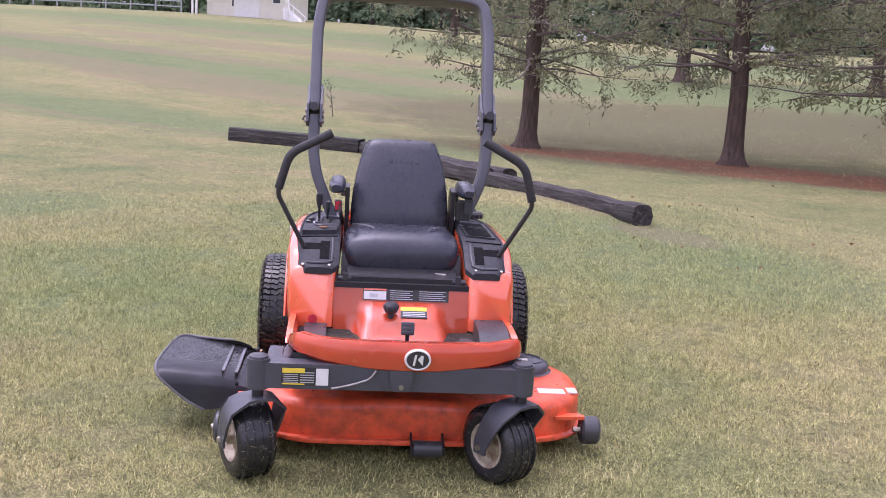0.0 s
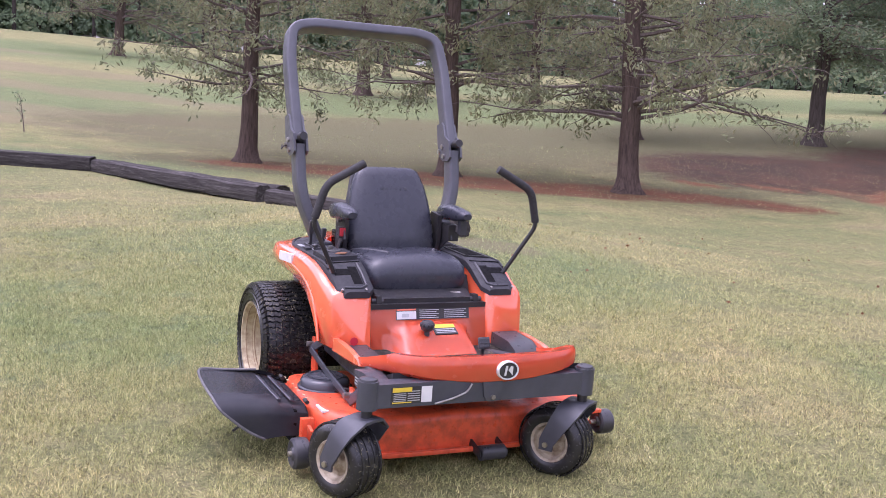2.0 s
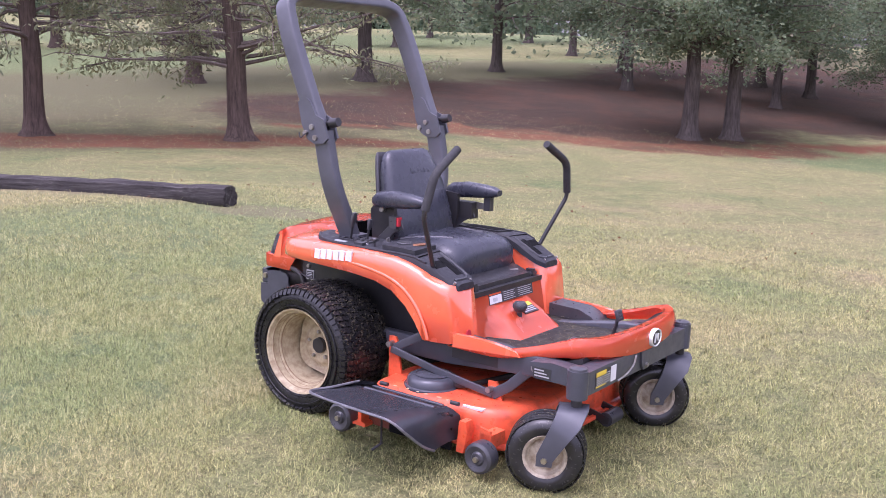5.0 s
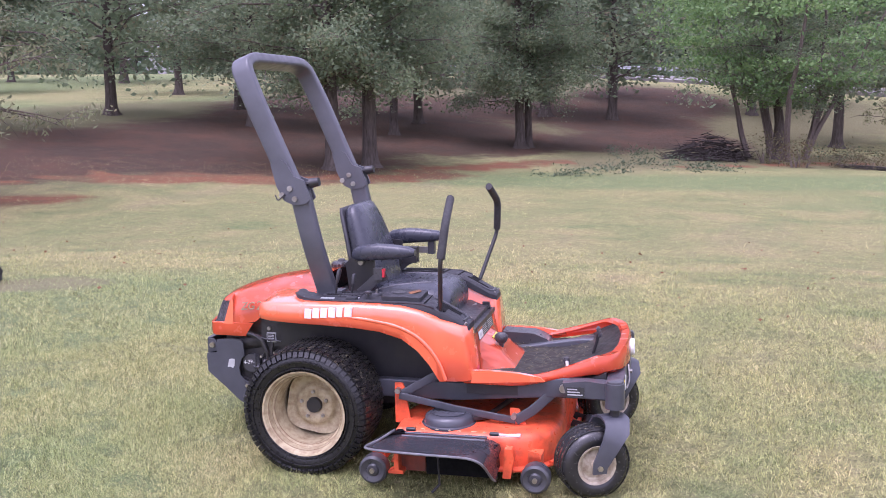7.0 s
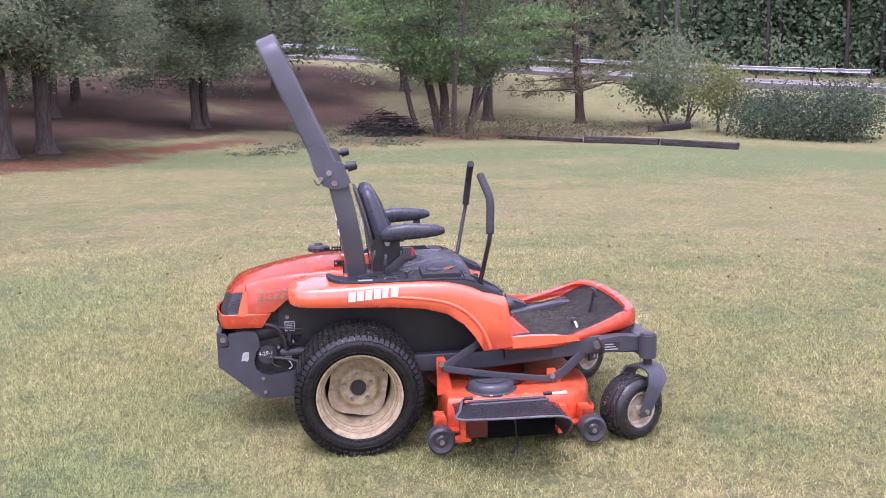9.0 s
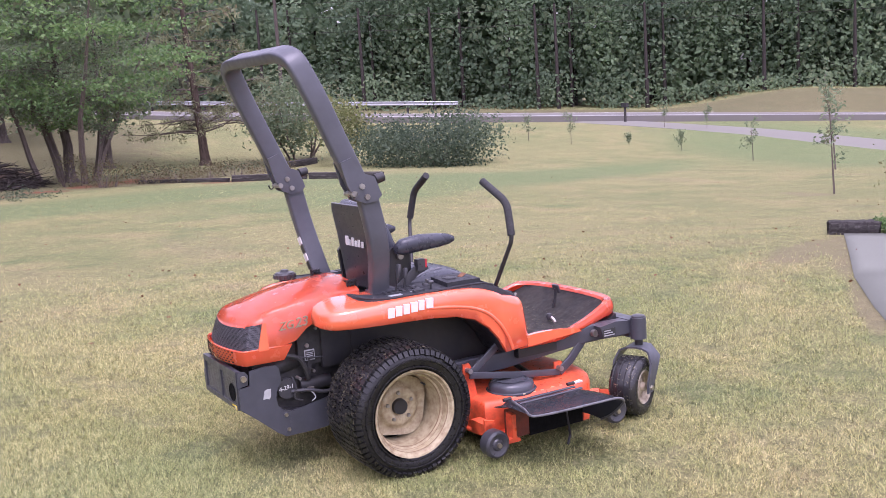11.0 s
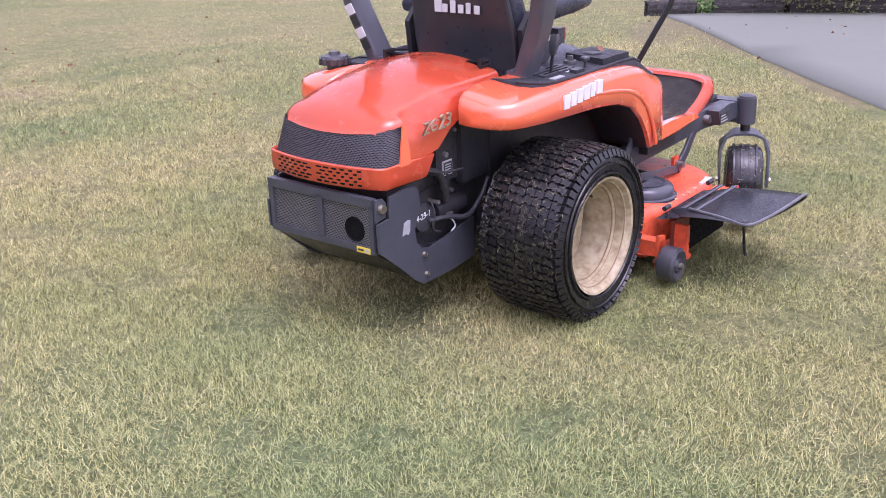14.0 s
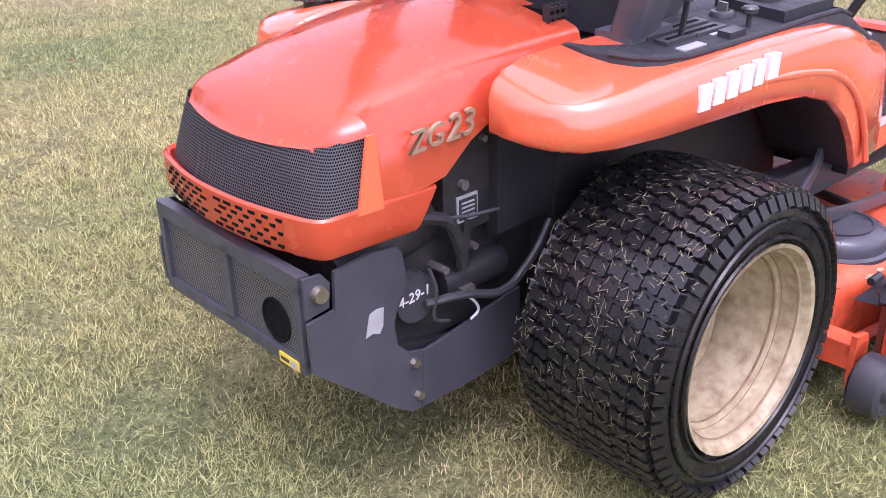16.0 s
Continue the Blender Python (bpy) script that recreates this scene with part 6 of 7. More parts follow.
BARK = bark("red_brown_bark", (0.045, 0.034, 0.029), (0.145, 0.106, 0.088), 22)
BARK_GREY = bark("grey_bark", (0.045, 0.038, 0.034), (0.15, 0.125, 0.11), 18)
TWIG = bark("dark_twig", (0.10, 0.08, 0.072), (0.20, 0.165, 0.145), 30)
NEEDLE = leaf("feathery_needles", ((0.0, (0.20, 0.23, 0.14)), (0.45, (0.26, 0.285, 0.165)), (0.8, (0.32, 0.32, 0.19)), (1.0, (0.31, 0.26, 0.16))))
OAK_LEAF = leaf("dull_green_leaves", ((0.0, (0.170, 0.230, 0.145)), (0.5, (0.232, 0.300, 0.184)), (0.85, (0.285, 0.340, 0.205)), (1.0, (0.30, 0.26, 0.165))), 0.6, 0.55)
BRIGHT_LEAF = leaf("fresh_green_leaves", ((0.0, (0.13, 0.225, 0.092)), (0.55, (0.195, 0.325, 0.125)), (1.0, (0.29, 0.40, 0.165))))
SHRUB_LEAF = leaf("blue_green_leaves", ((0.0, (0.07, 0.105, 0.07)), (0.6, (0.11, 0.155, 0.10)), (1.0, (0.155, 0.195, 0.12))))
OLIVE_LEAF = leaf("olive_leaves", ((0.0, (0.20, 0.235, 0.10)), (0.6, (0.27, 0.30, 0.135)), (1.0, (0.35, 0.32, 0.16))))
DRY_LEAF = leaf("dry_weed_leaves", ((0.0, (0.13, 0.095, 0.06)), (0.45, (0.17, 0.14, 0.08)), (0.8, (0.15, 0.17, 0.08)), (1.0, (0.27, 0.22, 0.13))))
WOODS_LEAF = leaf("far_leaves", ((0.0, (0.190, 0.272, 0.180)), (0.5, (0.215, 0.300, 0.190)), (0.85, (0.240, 0.315, 0.200)), (1.0, (0.27, 0.31, 0.19))), 0.8, 0.66)


TRUNK_FAR = bark("dark_far_bark", (0.03, 0.026, 0.024), (0.07, 0.06, 0.055), 8)


def leaf_quads(rng, pts, length, width, droop=0.0, flat=0.0, face=(0.0, 0.0, 0.9), spread=1.0):
    """Pointed leaf shapes at the given points, blades turned more or less to the light; droop pulls their long axis down."""
    n = len(pts)
    d = rng.normal(size=(n, 3))
    d[:, 2] = d[:, 2] * (1 - flat) - droop
    d /= np.linalg.norm(d, axis=1)[:, None]
    s = np.cross(d, rng.normal(size=(n, 3)) * spread + np.asarray(face))
    s /= np.maximum(np.linalg.norm(s, axis=1), 1e-6)[:, None]
    ln = length * rng.uniform(0.6, 1.35, (n, 1))
    w = width * rng.uniform(0.7, 1.3, (n, 1))
    q = np.stack([pts, pts + d * ln * 0.5 + s * w * 0.5, pts + d * ln, pts + d * ln * 0.5 - s * w * 0.5], 1)
    return q.reshape(-1, 3)


def limb(bm, rng, start, heading, length, r, droop, wander, segs=6, sides=5):
    """One crooked tapering limb; returns its points."""
    p, d, pts = Vector(start), Vector(heading).normalized(), [Vector(start)]
    for i in range(segs):
        d = (d + Vector(rng.normal(size=3)) * wander + Vector((0, 0, -droop))).normalized()
        p = p + d * (length / segs)
        pts.append(p.copy())
    add_sweep(bm, pts, ring(r, sides), (0.3, 0.2, 0.9), [max(0.16, 1 - 0.88 * i / segs) for i in range(segs + 1)])
    return pts


def make_tree(name, seed, tall, girth, first, limbs, reach, kind, label, far=False):
    """A tree about its foot: flared trunk, crooked limbs and a crown of separate leaves, thickest where the camera can see it."""
    rng = np.random.default_rng(seed)
    tree = new(name)
    bm = bmesh.new()
    lean = rng.normal(size=2) * 0.010
    hs = [-0.35, 0.0, 0.12, 0.35, 0.8, 1.6, 2.6, 4.0, 6.0, 8.5, tall]
    rs = [1.55, 1.35, 1.06, 0.87, 0.79, 0.74, 0.68, 0.6, 0.48, 0.33, 0.07]
    sway = rng.normal(size=(len(hs), 2)) * 0.03
    spine = [Vector((lean[0] * h * 1.5 + sway[i][0] * min(1, max(h, 0) / 2), lean[1] * h * 1.5 + sway[i][1] * min(1, max(h, 0) / 2), h)) for i, h in enumerate(hs)]
    lobes = rng.uniform(0, 6.28, 3)
    rings = []
    for c, k, h in zip(spine, rs, hs):
        row = []
        for i in range(14):
            a = 2 * math.pi * i / 14
            fl = 1 + (0.16 * math.cos(3 * a + lobes[0]) + 0.10 * math.cos(5 * a + lobes[1])) * max(0, min(1, (k - 0.75) / 0.5)) + 0.04 * math.cos(4 * a + lobes[2])
            row.append(c + Vector((math.cos(a), math.sin(a), 0)) * (girth * k * fl))
        rings.append(row)
    add_loft(bm, rings)
    trunk = part("trunk", bm, BARK if kind == "cypress" else BARK_GREY, tree, "dark ridged bark trunk flared at the foot", 60)
    bm = bmesh.new()
    leaf_pts = []

    def spine_at(h):
        return Vector((np.interp(h, hs, [c.x for c in spine]), np.interp(h, hs, [c.y for c in spine]), h))

    for k in range(limbs):
        f = k / limbs
        h = first + (tall - first) * 0.82 * f ** 1.7 + rng.uniform(-0.15, 0.15)
        az = k * 2.4 + rng.normal() * 0.4
        ln = reach * (1 - 0.62 * (h / tall)) * rng.uniform(0.7, 1.15)
        rise = rng.uniform(0.0, 0.35) if kind == "cypress" else rng.uniform(0.2, 0.7)
        r = girth * rng.uniform(0.13, 0.22) * (1 - 0.5 * h / tall)
        pts = limb(bm, rng, spine_at(h), (math.cos(az), math.sin(az), rise), ln, r, 0.028 if kind == "cypress" else 0.06, 0.10, 7)
        low = h < 6.5
        for j in range(4 if far else (7 if kind == "cypress" else 9) if low else 3):
            u = rng.uniform(0.2, 1.0)
            i = min(int(u * 7), 6)
            q = pts[i].lerp(pts[i + 1], u * 7 - i)
            side = rng.normal(size=3) * (1, 1, 0.5)
            tw = limb(bm, rng, q, Vector(side) + (pts[i + 1] - pts[i]).normalized() * 0.7, ln * rng.uniform(0.14, 0.34), r * 0.26, 0.07, 0.2, 2 if far else 3, 3)
            if kind == "cypress" and low and h < 3.0 and rng.uniform() < 0.45:
                continue
            m = 26 if far else (56 if low else 14) if kind == "cypress" else (74 if low else 16)
            t = rng.uniform(0.15, 1.05, m)
            base = np.array([tw[0].lerp(tw[-1], float(x)) for x in t])
            leaf_pts.append((base + rng.normal(size=(m, 3)) * ((0.10, 0.10, 0.09) if kind == "cypress" else (0.42, 0.42, 0.3) if far else (0.30, 0.30, 0.16)), low))
    part("limb_work", bm, TWIG, tree, "thin crooked bare limbs", 60)
    near = np.concatenate([p for p, lo in leaf_pts if lo])
    high = np.concatenate([p for p, lo in leaf_pts if not lo])
    mat = {"cypress": NEEDLE, "oak": OAK_LEAF, "maple": BRIGHT_LEAF}[kind]
    if kind == "cypress":
        v = np.concatenate([leaf_quads(rng, near, 0.13, 0.042, 0.55), leaf_quads(rng, high, 0.42, 0.14, 0.4)])
    else:
        v = np.concatenate([leaf_quads(rng, near, 0.27 if far else 0.135, 0.17 if far else 0.075, 0.2, 0.5), leaf_quads(rng, high, 0.5, 0.3, 0.2)])
    me = fast_mesh("crown", v, 4, mat)
    hang("crown", me, mat, tree, "", 0)
    return tagged(tree, label, "tree", "trees round the lawn")


def plant(proto, x, y, turn, k=1.0):
    ob = copy_thing(proto, pose(x, y, hz(x, y), 0, 0, turn) @ Matrix.Scale(k, 4))
    return ob


CY = "cypress-like tree with long bare limbs and thin feathery foliage"
OK = "spreading hardwood with dull green leaves over red straw"
stock = {
    "c1": make_tree("tree", 11, 13.0, 0.245, 1.75, 62, 3.7, "cypress", CY),
    "c2": make_tree("tree", 12, 12.0, 0.255, 1.9, 58, 3.9, "cypress", CY),
    "c3": make_tree("tree", 13, 14.0, 0.28, 1.6, 66, 4.1, "cypress", CY),
    "o1": make_tree("tree", 21, 13.0, 0.27, 2.5, 50, 4.4, "oak", OK),
    "o2": make_tree("tree", 22, 12.0, 0.24, 2.3, 50, 4.6, "oak", OK),
    "o3": make_tree("tree", 23, 14.0, 0.32, 2.7, 52, 4.6, "oak", OK),
    "f1": make_tree("tree", 31, 13.0, 0.27, 2.4, 44, 4.6, "oak", OK, True),
    "f2": make_tree("tree", 32, 14.0, 0.29, 2.2, 46, 4.8, "oak", OK, True),
}
grove = [("c1", 1.22, 23.08, 0, 1), ("c2", 5.55, 21.59, 80, 1), ("c3", 8.84, 19.15, 200, 1), ("c2", 8.79, 44.66, 140, 1.35), ("c1", 17.44, 45.48, 33, 1.3), ("c3", 14.66, 30.03, 300, 1.05), 
         ("o3", 20.62, 28.39, 20, 0.9), ("f2", 41.55, 48.84, 10, 1), ("f1", 53.86, 57.95, 100, 1.1), ("f2", 28.99, 29.46, 190, 1), ("f1", 54.52, 48.49, 70, 1.2), ("f2", 35.64, 27.62, 250, 0.9), 
         ("o2", 29.85, 23.47, 30, 0.62), ("o1", 21.74, 15.9, 0, 0.95), ("o3", 23.25, 15.42, 130, 0.9), ("f1", 38.77, 22.4, 290, 1), ("o1", 32.42, 18.52, 45, 0.8), ("f2", 37.41, 19.48, 170, 0.9), 
         ("o1", 32.38, 13.3, 310, 0.85), ("o2", 32.89, 13.11, 95, 0.75), ("f1", 46.35, 15.97, 10, 1.2), ("f2", 47.69, 12.7, 215, 1), ("o1", 35.59, 4.04, 60, 0.85), ("f1", 45.43, 1.78, 160, 1.1), 
         ("c3", 46.33, -2.99, 120, 1.05), ("f2", 54.96, 6.21, 20, 1), ("f1", 59.76, 24.72, 75, 1), ("f2", 51.67, 30.67, 205, 1), ("f1", 43.68, 36.45, 330, 1), ("c1", 26.95, 52.03, 50, 1.2), 
         ("c2", 35.88, 60.08, 150, 1.3), ("f2", 65.54, 40.85, 0, 1.1), ("c3", -1.85, 62, 80, 1.2), ("c1", 4.25, 71.97, 10, 1.3), ("f1", 57.87, 14.72, 0, 1), ("f2", 62.99, 4.12, 140, 1), 
         ("c2", 15.2, 65.94, 0, 1.2)]
first_use = set()
for key, x, y, turn, k in grove:
    if key in first_use:
        plant(stock[key], x, y, turn, k)
    else:
        first_use.add(key)
        stock[key].matrix_basis = pose(x, y, hz(x, y), 0, 0, turn)

# young maple clump with low bright leaves


def leafy_clump(name, seed, x, y, wide, tall, low, count, mat, size, label, category, stems=5, shape=0.5, layer=0.7, loose=0.13, cluster=90):
    """A bush or young tree: several stems and a loose, uneven crown of separate leaves in clusters."""
    rng = np.random.default_rng(seed)
    ob = new(name)
    ob.matrix_basis = pose(x, y, hz(x, y), 0, 0, 0)
    bm = bmesh.new()
    for k in range(stems):
        a = rng.uniform(0, 6.28)
        r = 0.018 + 0.012 * tall
        limb(bm, rng, (0.12 * wide * math.cos(a), 0.12 * wide * math.sin(a), -0.1), (0.35 * math.cos(a), 0.35 * math.sin(a), 1), tall * rng.uniform(0.6, 0.85), r, 0.0, 0.09, 6, 5)
    part("stem_work", bm, TWIG, ob, "", 60)
    groups = max(14, count // cluster)
    u = rng.normal(size=(groups, 3))
    u /= np.linalg.norm(u, axis=1)[:, None]
    rad = rng.uniform(0.35, 1.0, (groups, 1)) ** shape
    c = u * rad * (wide / 2, wide / 2, (tall - low) / 2) + (0, 0, (tall + low) / 2)
    c[:, 2] = np.maximum(c[:, 2], low * 0.8)
    spread = loose * (wide + tall) / 2
    pts = np.repeat(c, count // groups, 0) + rng.normal(size=(groups * (count // groups), 3)) * (spread, spread, spread * layer)
    pts[:, 2] = np.maximum(pts[:, 2], 0.03)
    hang("leaves", fast_mesh("leaves", leaf_quads(rng, pts, size, size * 0.6, 0.15, 0.3), 4, mat), mat, ob, "", 0)
    return tagged(ob, label, category)


leafy_clump("young_tree", 31, 35.19, 3.84, 10.2, 9.6, 1.9, 17000, BRIGHT_LEAF, 0.17, "young tree with bright green layered leaves and grey stems", "tree", 8, 0.5, 0.16, 0.062, 95)
leafy_clump("young_tree", 32, 44.85, -7.54, 4.2, 4.3, 0.7, 5200, OAK_LEAF, 0.2, "bushy young tree with dark green leaves", "tree", 5)
leafy_clump("young_tree", 33, 40.69, -8.53, 2.3, 3.1, 0.7, 2400, OLIVE_LEAF, 0.17, "small yellowing tree with thin crown", "tree", 3)
leafy_clump("bush", 34, 36.96, -11.06, 6.4, 2.0, 0.0, 13000, SHRUB_LEAF, 0.15, "broad blue-green bush spreading over the lawn", "bush", 8)
leafy_clump("shrub", 35, 2.65, -3.85, 1.9, 1.5, 0.0, 26000, OLIVE_LEAF, 0.048, "olive-green arching shrub beside the concrete pad", "shrub", 12)
leafy_clump("shrub", 36, 1.25, -4.9, 2.2, 1.45, 0.0, 14000, OLIVE_LEAF, 0.048, "olive-green arching shrub beside the concrete pad", "shrub", 10)
leafy_clump("weed", 37, 3.34, -2.62, 0.35, 0.22, 0.0, 260, BRIGHT_LEAF, 0.06, "small bright green weed by the timber edging", "weed", 3)
for i, (x, y, w, h) in enumerate(((26.44, 7.97, 2.6, 0.5), (24.13, 9.52, 1.8, 0.4), (29.44, 7.63, 2.2, 0.6), (38.53, 2.03, 3.0, 0.8), (41.9, -0.42, 2.6, 0.8), (33.12, 9.44, 2, 0.7), (43.22, -3.88, 3.0, 0.7), (27.76, 5.66, 2.0, 0.5))):
    leafy_clump("weeds", 60 + i, x, y, w, h * 0.45, 0.0, 420, SHRUB_LEAF, 0.075, "rough patch of tall weeds at the straw edge", "weeds", 5)

for i, (x, y, w, h) in enumerate(((30.6, 3.2, 1.8, 0.9), (31.43, 1.73, 1.7, 0.75), (30.46, 0.97, 1.5, 0.55), (31.9, -0.31, 1.8, 0.6), (32.59, 4.18, 2.2, 1.0), (33.75, -1.77, 2.2, 0.55), (35.71, -3.47, 2.4, 0.5))):
    leafy_clump("weeds", 80 + i, x, y, w, h, 0.0, 700, DRY_LEAF, 0.075, "rough patch of dry brown and olive weeds behind the timber edging", "weeds", 7)

# brush pile
rng = np.random.default_rng(5)
bm = bmesh.new()
for k in range(700):
    a, r = rng.uniform(0, 6.28), 1.9 * math.sqrt(rng.uniform())
    x, y = r * math.cos(a), 0.8 * r * math.sin(a)
    z = rng.uniform(0, 0.95) * max(0.1, 1 - (r / 1.75) ** 2)
    limb(bm, rng, (x, y, z), (rng.normal(), rng.normal(), rng.normal() * 0.12), rng.uniform(0.3, 0.85), 0.026, 0.0, 0.12, 4, 3)
ob = part("brush_pile", bm, TRUNK_FAR)
ob.matrix_basis = pose(33.75, 6.53, hz(33.75, 6.53))
tagged(ob, "dark heap of cut branches under the trees", "brush pile", kind="stuff")

# saplings staked in rows


def sapling(seed, x, y, tall, crown, leaves=16, label="thin young sapling with sparse leaves"):
    rng = np.random.default_rng(seed)
    ob = new("sapling")
    ob.matrix_basis = pose(x, y, hz(x, y))
    bm = bmesh.new()
    main = limb(bm, rng, (0, 0, -0.05), (0.02, 0.02, 1), tall, 0.012 + 0.006 * tall, 0, 0.03, 7, 5)
    pts = []
    for k in range(14):
        u = rng.uniform(0.35, 0.97)
        i = min(int(u * 7), 6)
        q = main[i].lerp(main[i + 1], u * 7 - i)
        tw = limb(bm, rng, q, (rng.normal(), rng.normal(), 1.0), crown * rng.uniform(0.5, 1.2), 0.006, 0, 0.1, 3, 3)
        t = rng.uniform(0.2, 1.1, leaves)
        pts.append(np.array([tw[0].lerp(tw[-1], float(v)) for v in t]) + rng.normal(size=(leaves, 3)) * 0.05)
    part("stem", bm, TWIG, ob, "", 60)
    hang("leaves", fast_mesh("leaves", leaf_quads(rng, np.concatenate(pts), 0.11, 0.055, 0.2), 4, OAK_LEAF), OAK_LEAF, ob, "", 0)
    return tagged(ob, label, "sapling", "saplings in rows")


for i, (x, y, h, c) in enumerate(((53.25, -20.27, 1.6, 0.5), (49.63, -19.89, 1.5, 0.4), (46.93, -19.98, 0.9, 0.3), (45.05, -20.74, 1.4, 0.5), (41.97, -21.65, 1.6, 0.5), (39.32, -23.54, 0.7, 0.15), (47.87, -32, 1.3, 0.4), (35.83, -24.25, 0.95, 0.35), (45.91, -33.76, 1.3, 0.4),
                                  (29.08, -22.86, 1.7, 0.5), (19.52, -17.95, 3.1, 0.7), (11.25, -9.69, 2.2, 0.5), (-3.84, 27, 0.95, 0.3), (24.94, -29.21, 0.9, 0.1))):
    sapling(80 + i, x, y, h, c, 2 if y > 20 else 16)

# ---------------------------------------------------------------- timbers on the lawn


def timber_material():
    m = Mat("weathered_timber", 0.9, spec=0.15)
    g = m.noise(26, 6, 0.7, stretch=(0.06, 1, 1))
    m.color(m.ramp(g, (0.3, (0.020, 0.018, 0.017)), (0.57, (0.070, 0.064, 0.062)), (0.80, (0.19, 0.178, 0.168))))
    m.bump(g, 0.9, 0.02)
    return m.mat


TIMBER = timber_material()


def timber(a, b, r, seed, name="log", label="", square=False, lift=0.0):
    """A rough old pole or tie lying from a to b, cracked and slightly crooked."""
    rng = np.random.default_rng(seed)
    a, b = Vector((*a, 0)), Vector((*b, 0))
    n, sides = 14, 20
    base = rrect(r * 2, r * 2, r * 0.18, 2) if square else [tuple(math.copysign(abs(w) ** 0.62, w) * r * (1 + 0.05 * math.sin(3.1 * i + seed)) for w in (math.cos(2 * math.pi * i / sides), math.sin(2 * math.pi * i / sides))) for i in range(sides)]
    length, d = (b - a).length, (b - a).normalized()
    rings = []
    for i in range(n + 1):
        t = i / n
        k = 1 + 0.06 * rng.normal() * (0.3 if square else 1)
        off = rng.normal() * 0.012
        rings.append([Vector((length * t + (rng.normal() * 0.015 if i in (0, n) else 0), u * k + off, v * k)) for u, v in base])
    bm = loft(rings)
    za, zb = hz(a.x, a.y) + r * 0.82 + lift, hz(b.x, b.y) + r * 0.82 + lift
    ob = part(name, bm, TIMBER, smooth=50)
    ob.matrix_basis = pose(a.x, a.y, za, 0, -math.degrees(math.atan2(zb - za, length)), math.degrees(math.atan2(d.y, d.x)))
    return tagged(ob, label, "log")


timber((1.63, 8.94), (0.30, 12.5), 0.096, 1, label="long weathered dark pole lying on the lawn", lift=0.01)
timber((0.24, 12.9), (-1.95, 18.05), 0.12, 2, label="cracked weathered dark log lying on the lawn")
timber((0.52, 13.2), (-1.68, 17.95), 0.10, 3, label="split weathered dark log resting against another", lift=0.03)
timber((-1.98, 18.0), (-4.5, 18.65), 0.135, 4, label="old dark squared timber half sunk in the grass", square=True)
for i, (a, b) in enumerate((((28.6, -0.6), (27.5, -2.85)), ((27.46, -2.92), (26.05, -5.0)))):
    timber(a, b, 0.115, 10 + i, "edging_timber", "dark square timber edging the planting bed", True)
timber((31.6, 2.0), (28.7, -0.5), 0.07, 13, "edging_timber", "dark square timber edging the planting bed", True)
timber((40.89, -5.42), (43.25, -7.75), 0.16, 14, "edging_timber", "dark square timber edging the planting bed", True)
timber((3.74, -2.14), (3.38, -2.52), 0.085, 15, "edging_timber", "short dark timber end at the pad's corner", True)
timber((3.22, -2.66), (2.70, -3.16), 0.10, 16, "edging_timber", "dark timber edging behind the concrete pad", True)
timber((2.62, -3.22), (0.9, -4.6), 0.10, 17, "edging_timber", "dark timber edging behind the concrete pad", True)

# ---------------------------------------------------------------- road furniture
GALV = worn("galvanised_steel", (0.38, 0.395, 0.41), (0.31, 0.32, 0.335), 0.5, metal=0.3, scale=3)
rail_line = [(114.32, 57.59), (90.83, 14.39), (76.66, -13.13), (68.61, -27.3)]
guard = new("guardrail")
rail_pts = []
for p, q in zip(rail_line, rail_line[1:]):
    k = int(math.dist(p, q) / 4)
    rail_pts += [(p[0] + (q[0] - p[0]) * i / k, p[1] + (q[1] - p[1]) * i / k) for i in range(k)]
rail_pts.append(rail_line[-1])
WBEAM = [(-0.02, -0.16), (0.03, -0.11), (-0.02, -0.03), (-0.02, 0.03), (0.03, 0.11), (-0.02, 0.16), (-0.035, 0.16), (0.012, 0.11), (-0.035, 0.03), (-0.035, -0.03), (0.012, -0.11), (-0.035, -0.16)]
part("rail", sweep([(x, y, hz(x, y) + 0.92) for x, y in rail_pts], WBEAM), GALV, guard)
post = None
for x, y in rail_pts:
    if post is None:
        post = part("post", box(-0.08, 0.08, -0.07, 0.07, -0.3, 1.02, 0.01), TIMBER, guard)
        me = post.data
        post.location = (x + 0.12, y - 0.05, hz(x, y))
    else:
        o = hang("post", me, TIMBER, guard, "", 0)
        o.location = (x + 0.12, y - 0.05, hz(x, y))
tagged(guard, "galvanised steel guardrail on posts along the road", "guardrail")

PAINT = worn("road_paint", (0.62, 0.62, 0.6), (0.5, 0.5, 0.48), 0.7, scale=2)


def edge_line(name, off, mat):
    line = [(121.37, 75.11), (87.02, 16.78), (71.58, -10.2), (57.82, -34.55), (49.71, -49.86), (42.07, -63.1), (15.33, -110.9)]
    pts = smooth_path([(x, y, 0) for x, y in line], 8, 25)
    rings = []
    for i, p in enumerate(pts):
        d = (pts[min(i + 1, len(pts) - 1)] - pts[max(i - 1, 0)]).normalized()
        s = Vector((-d.y, d.x, 0))
        z = hz(p.x, p.y) + 0.282
        rings.append([p + s * (off - 0.07) + Vector((0, 0, z)), p + s * (off + 0.07) + Vector((0, 0, z)), p + s * (off + 0.07) + Vector((0, 0, z - 0.02)), p + s * (off - 0.07) + Vector((0, 0, z - 0.02))])
    return tagged(part(name, loft(rings), mat), "white painted line along the road edge", "road marking", kind="structure")


edge_line("road_line", 4.1, PAINT)
edge_line("road_line", -4.1, PAINT)

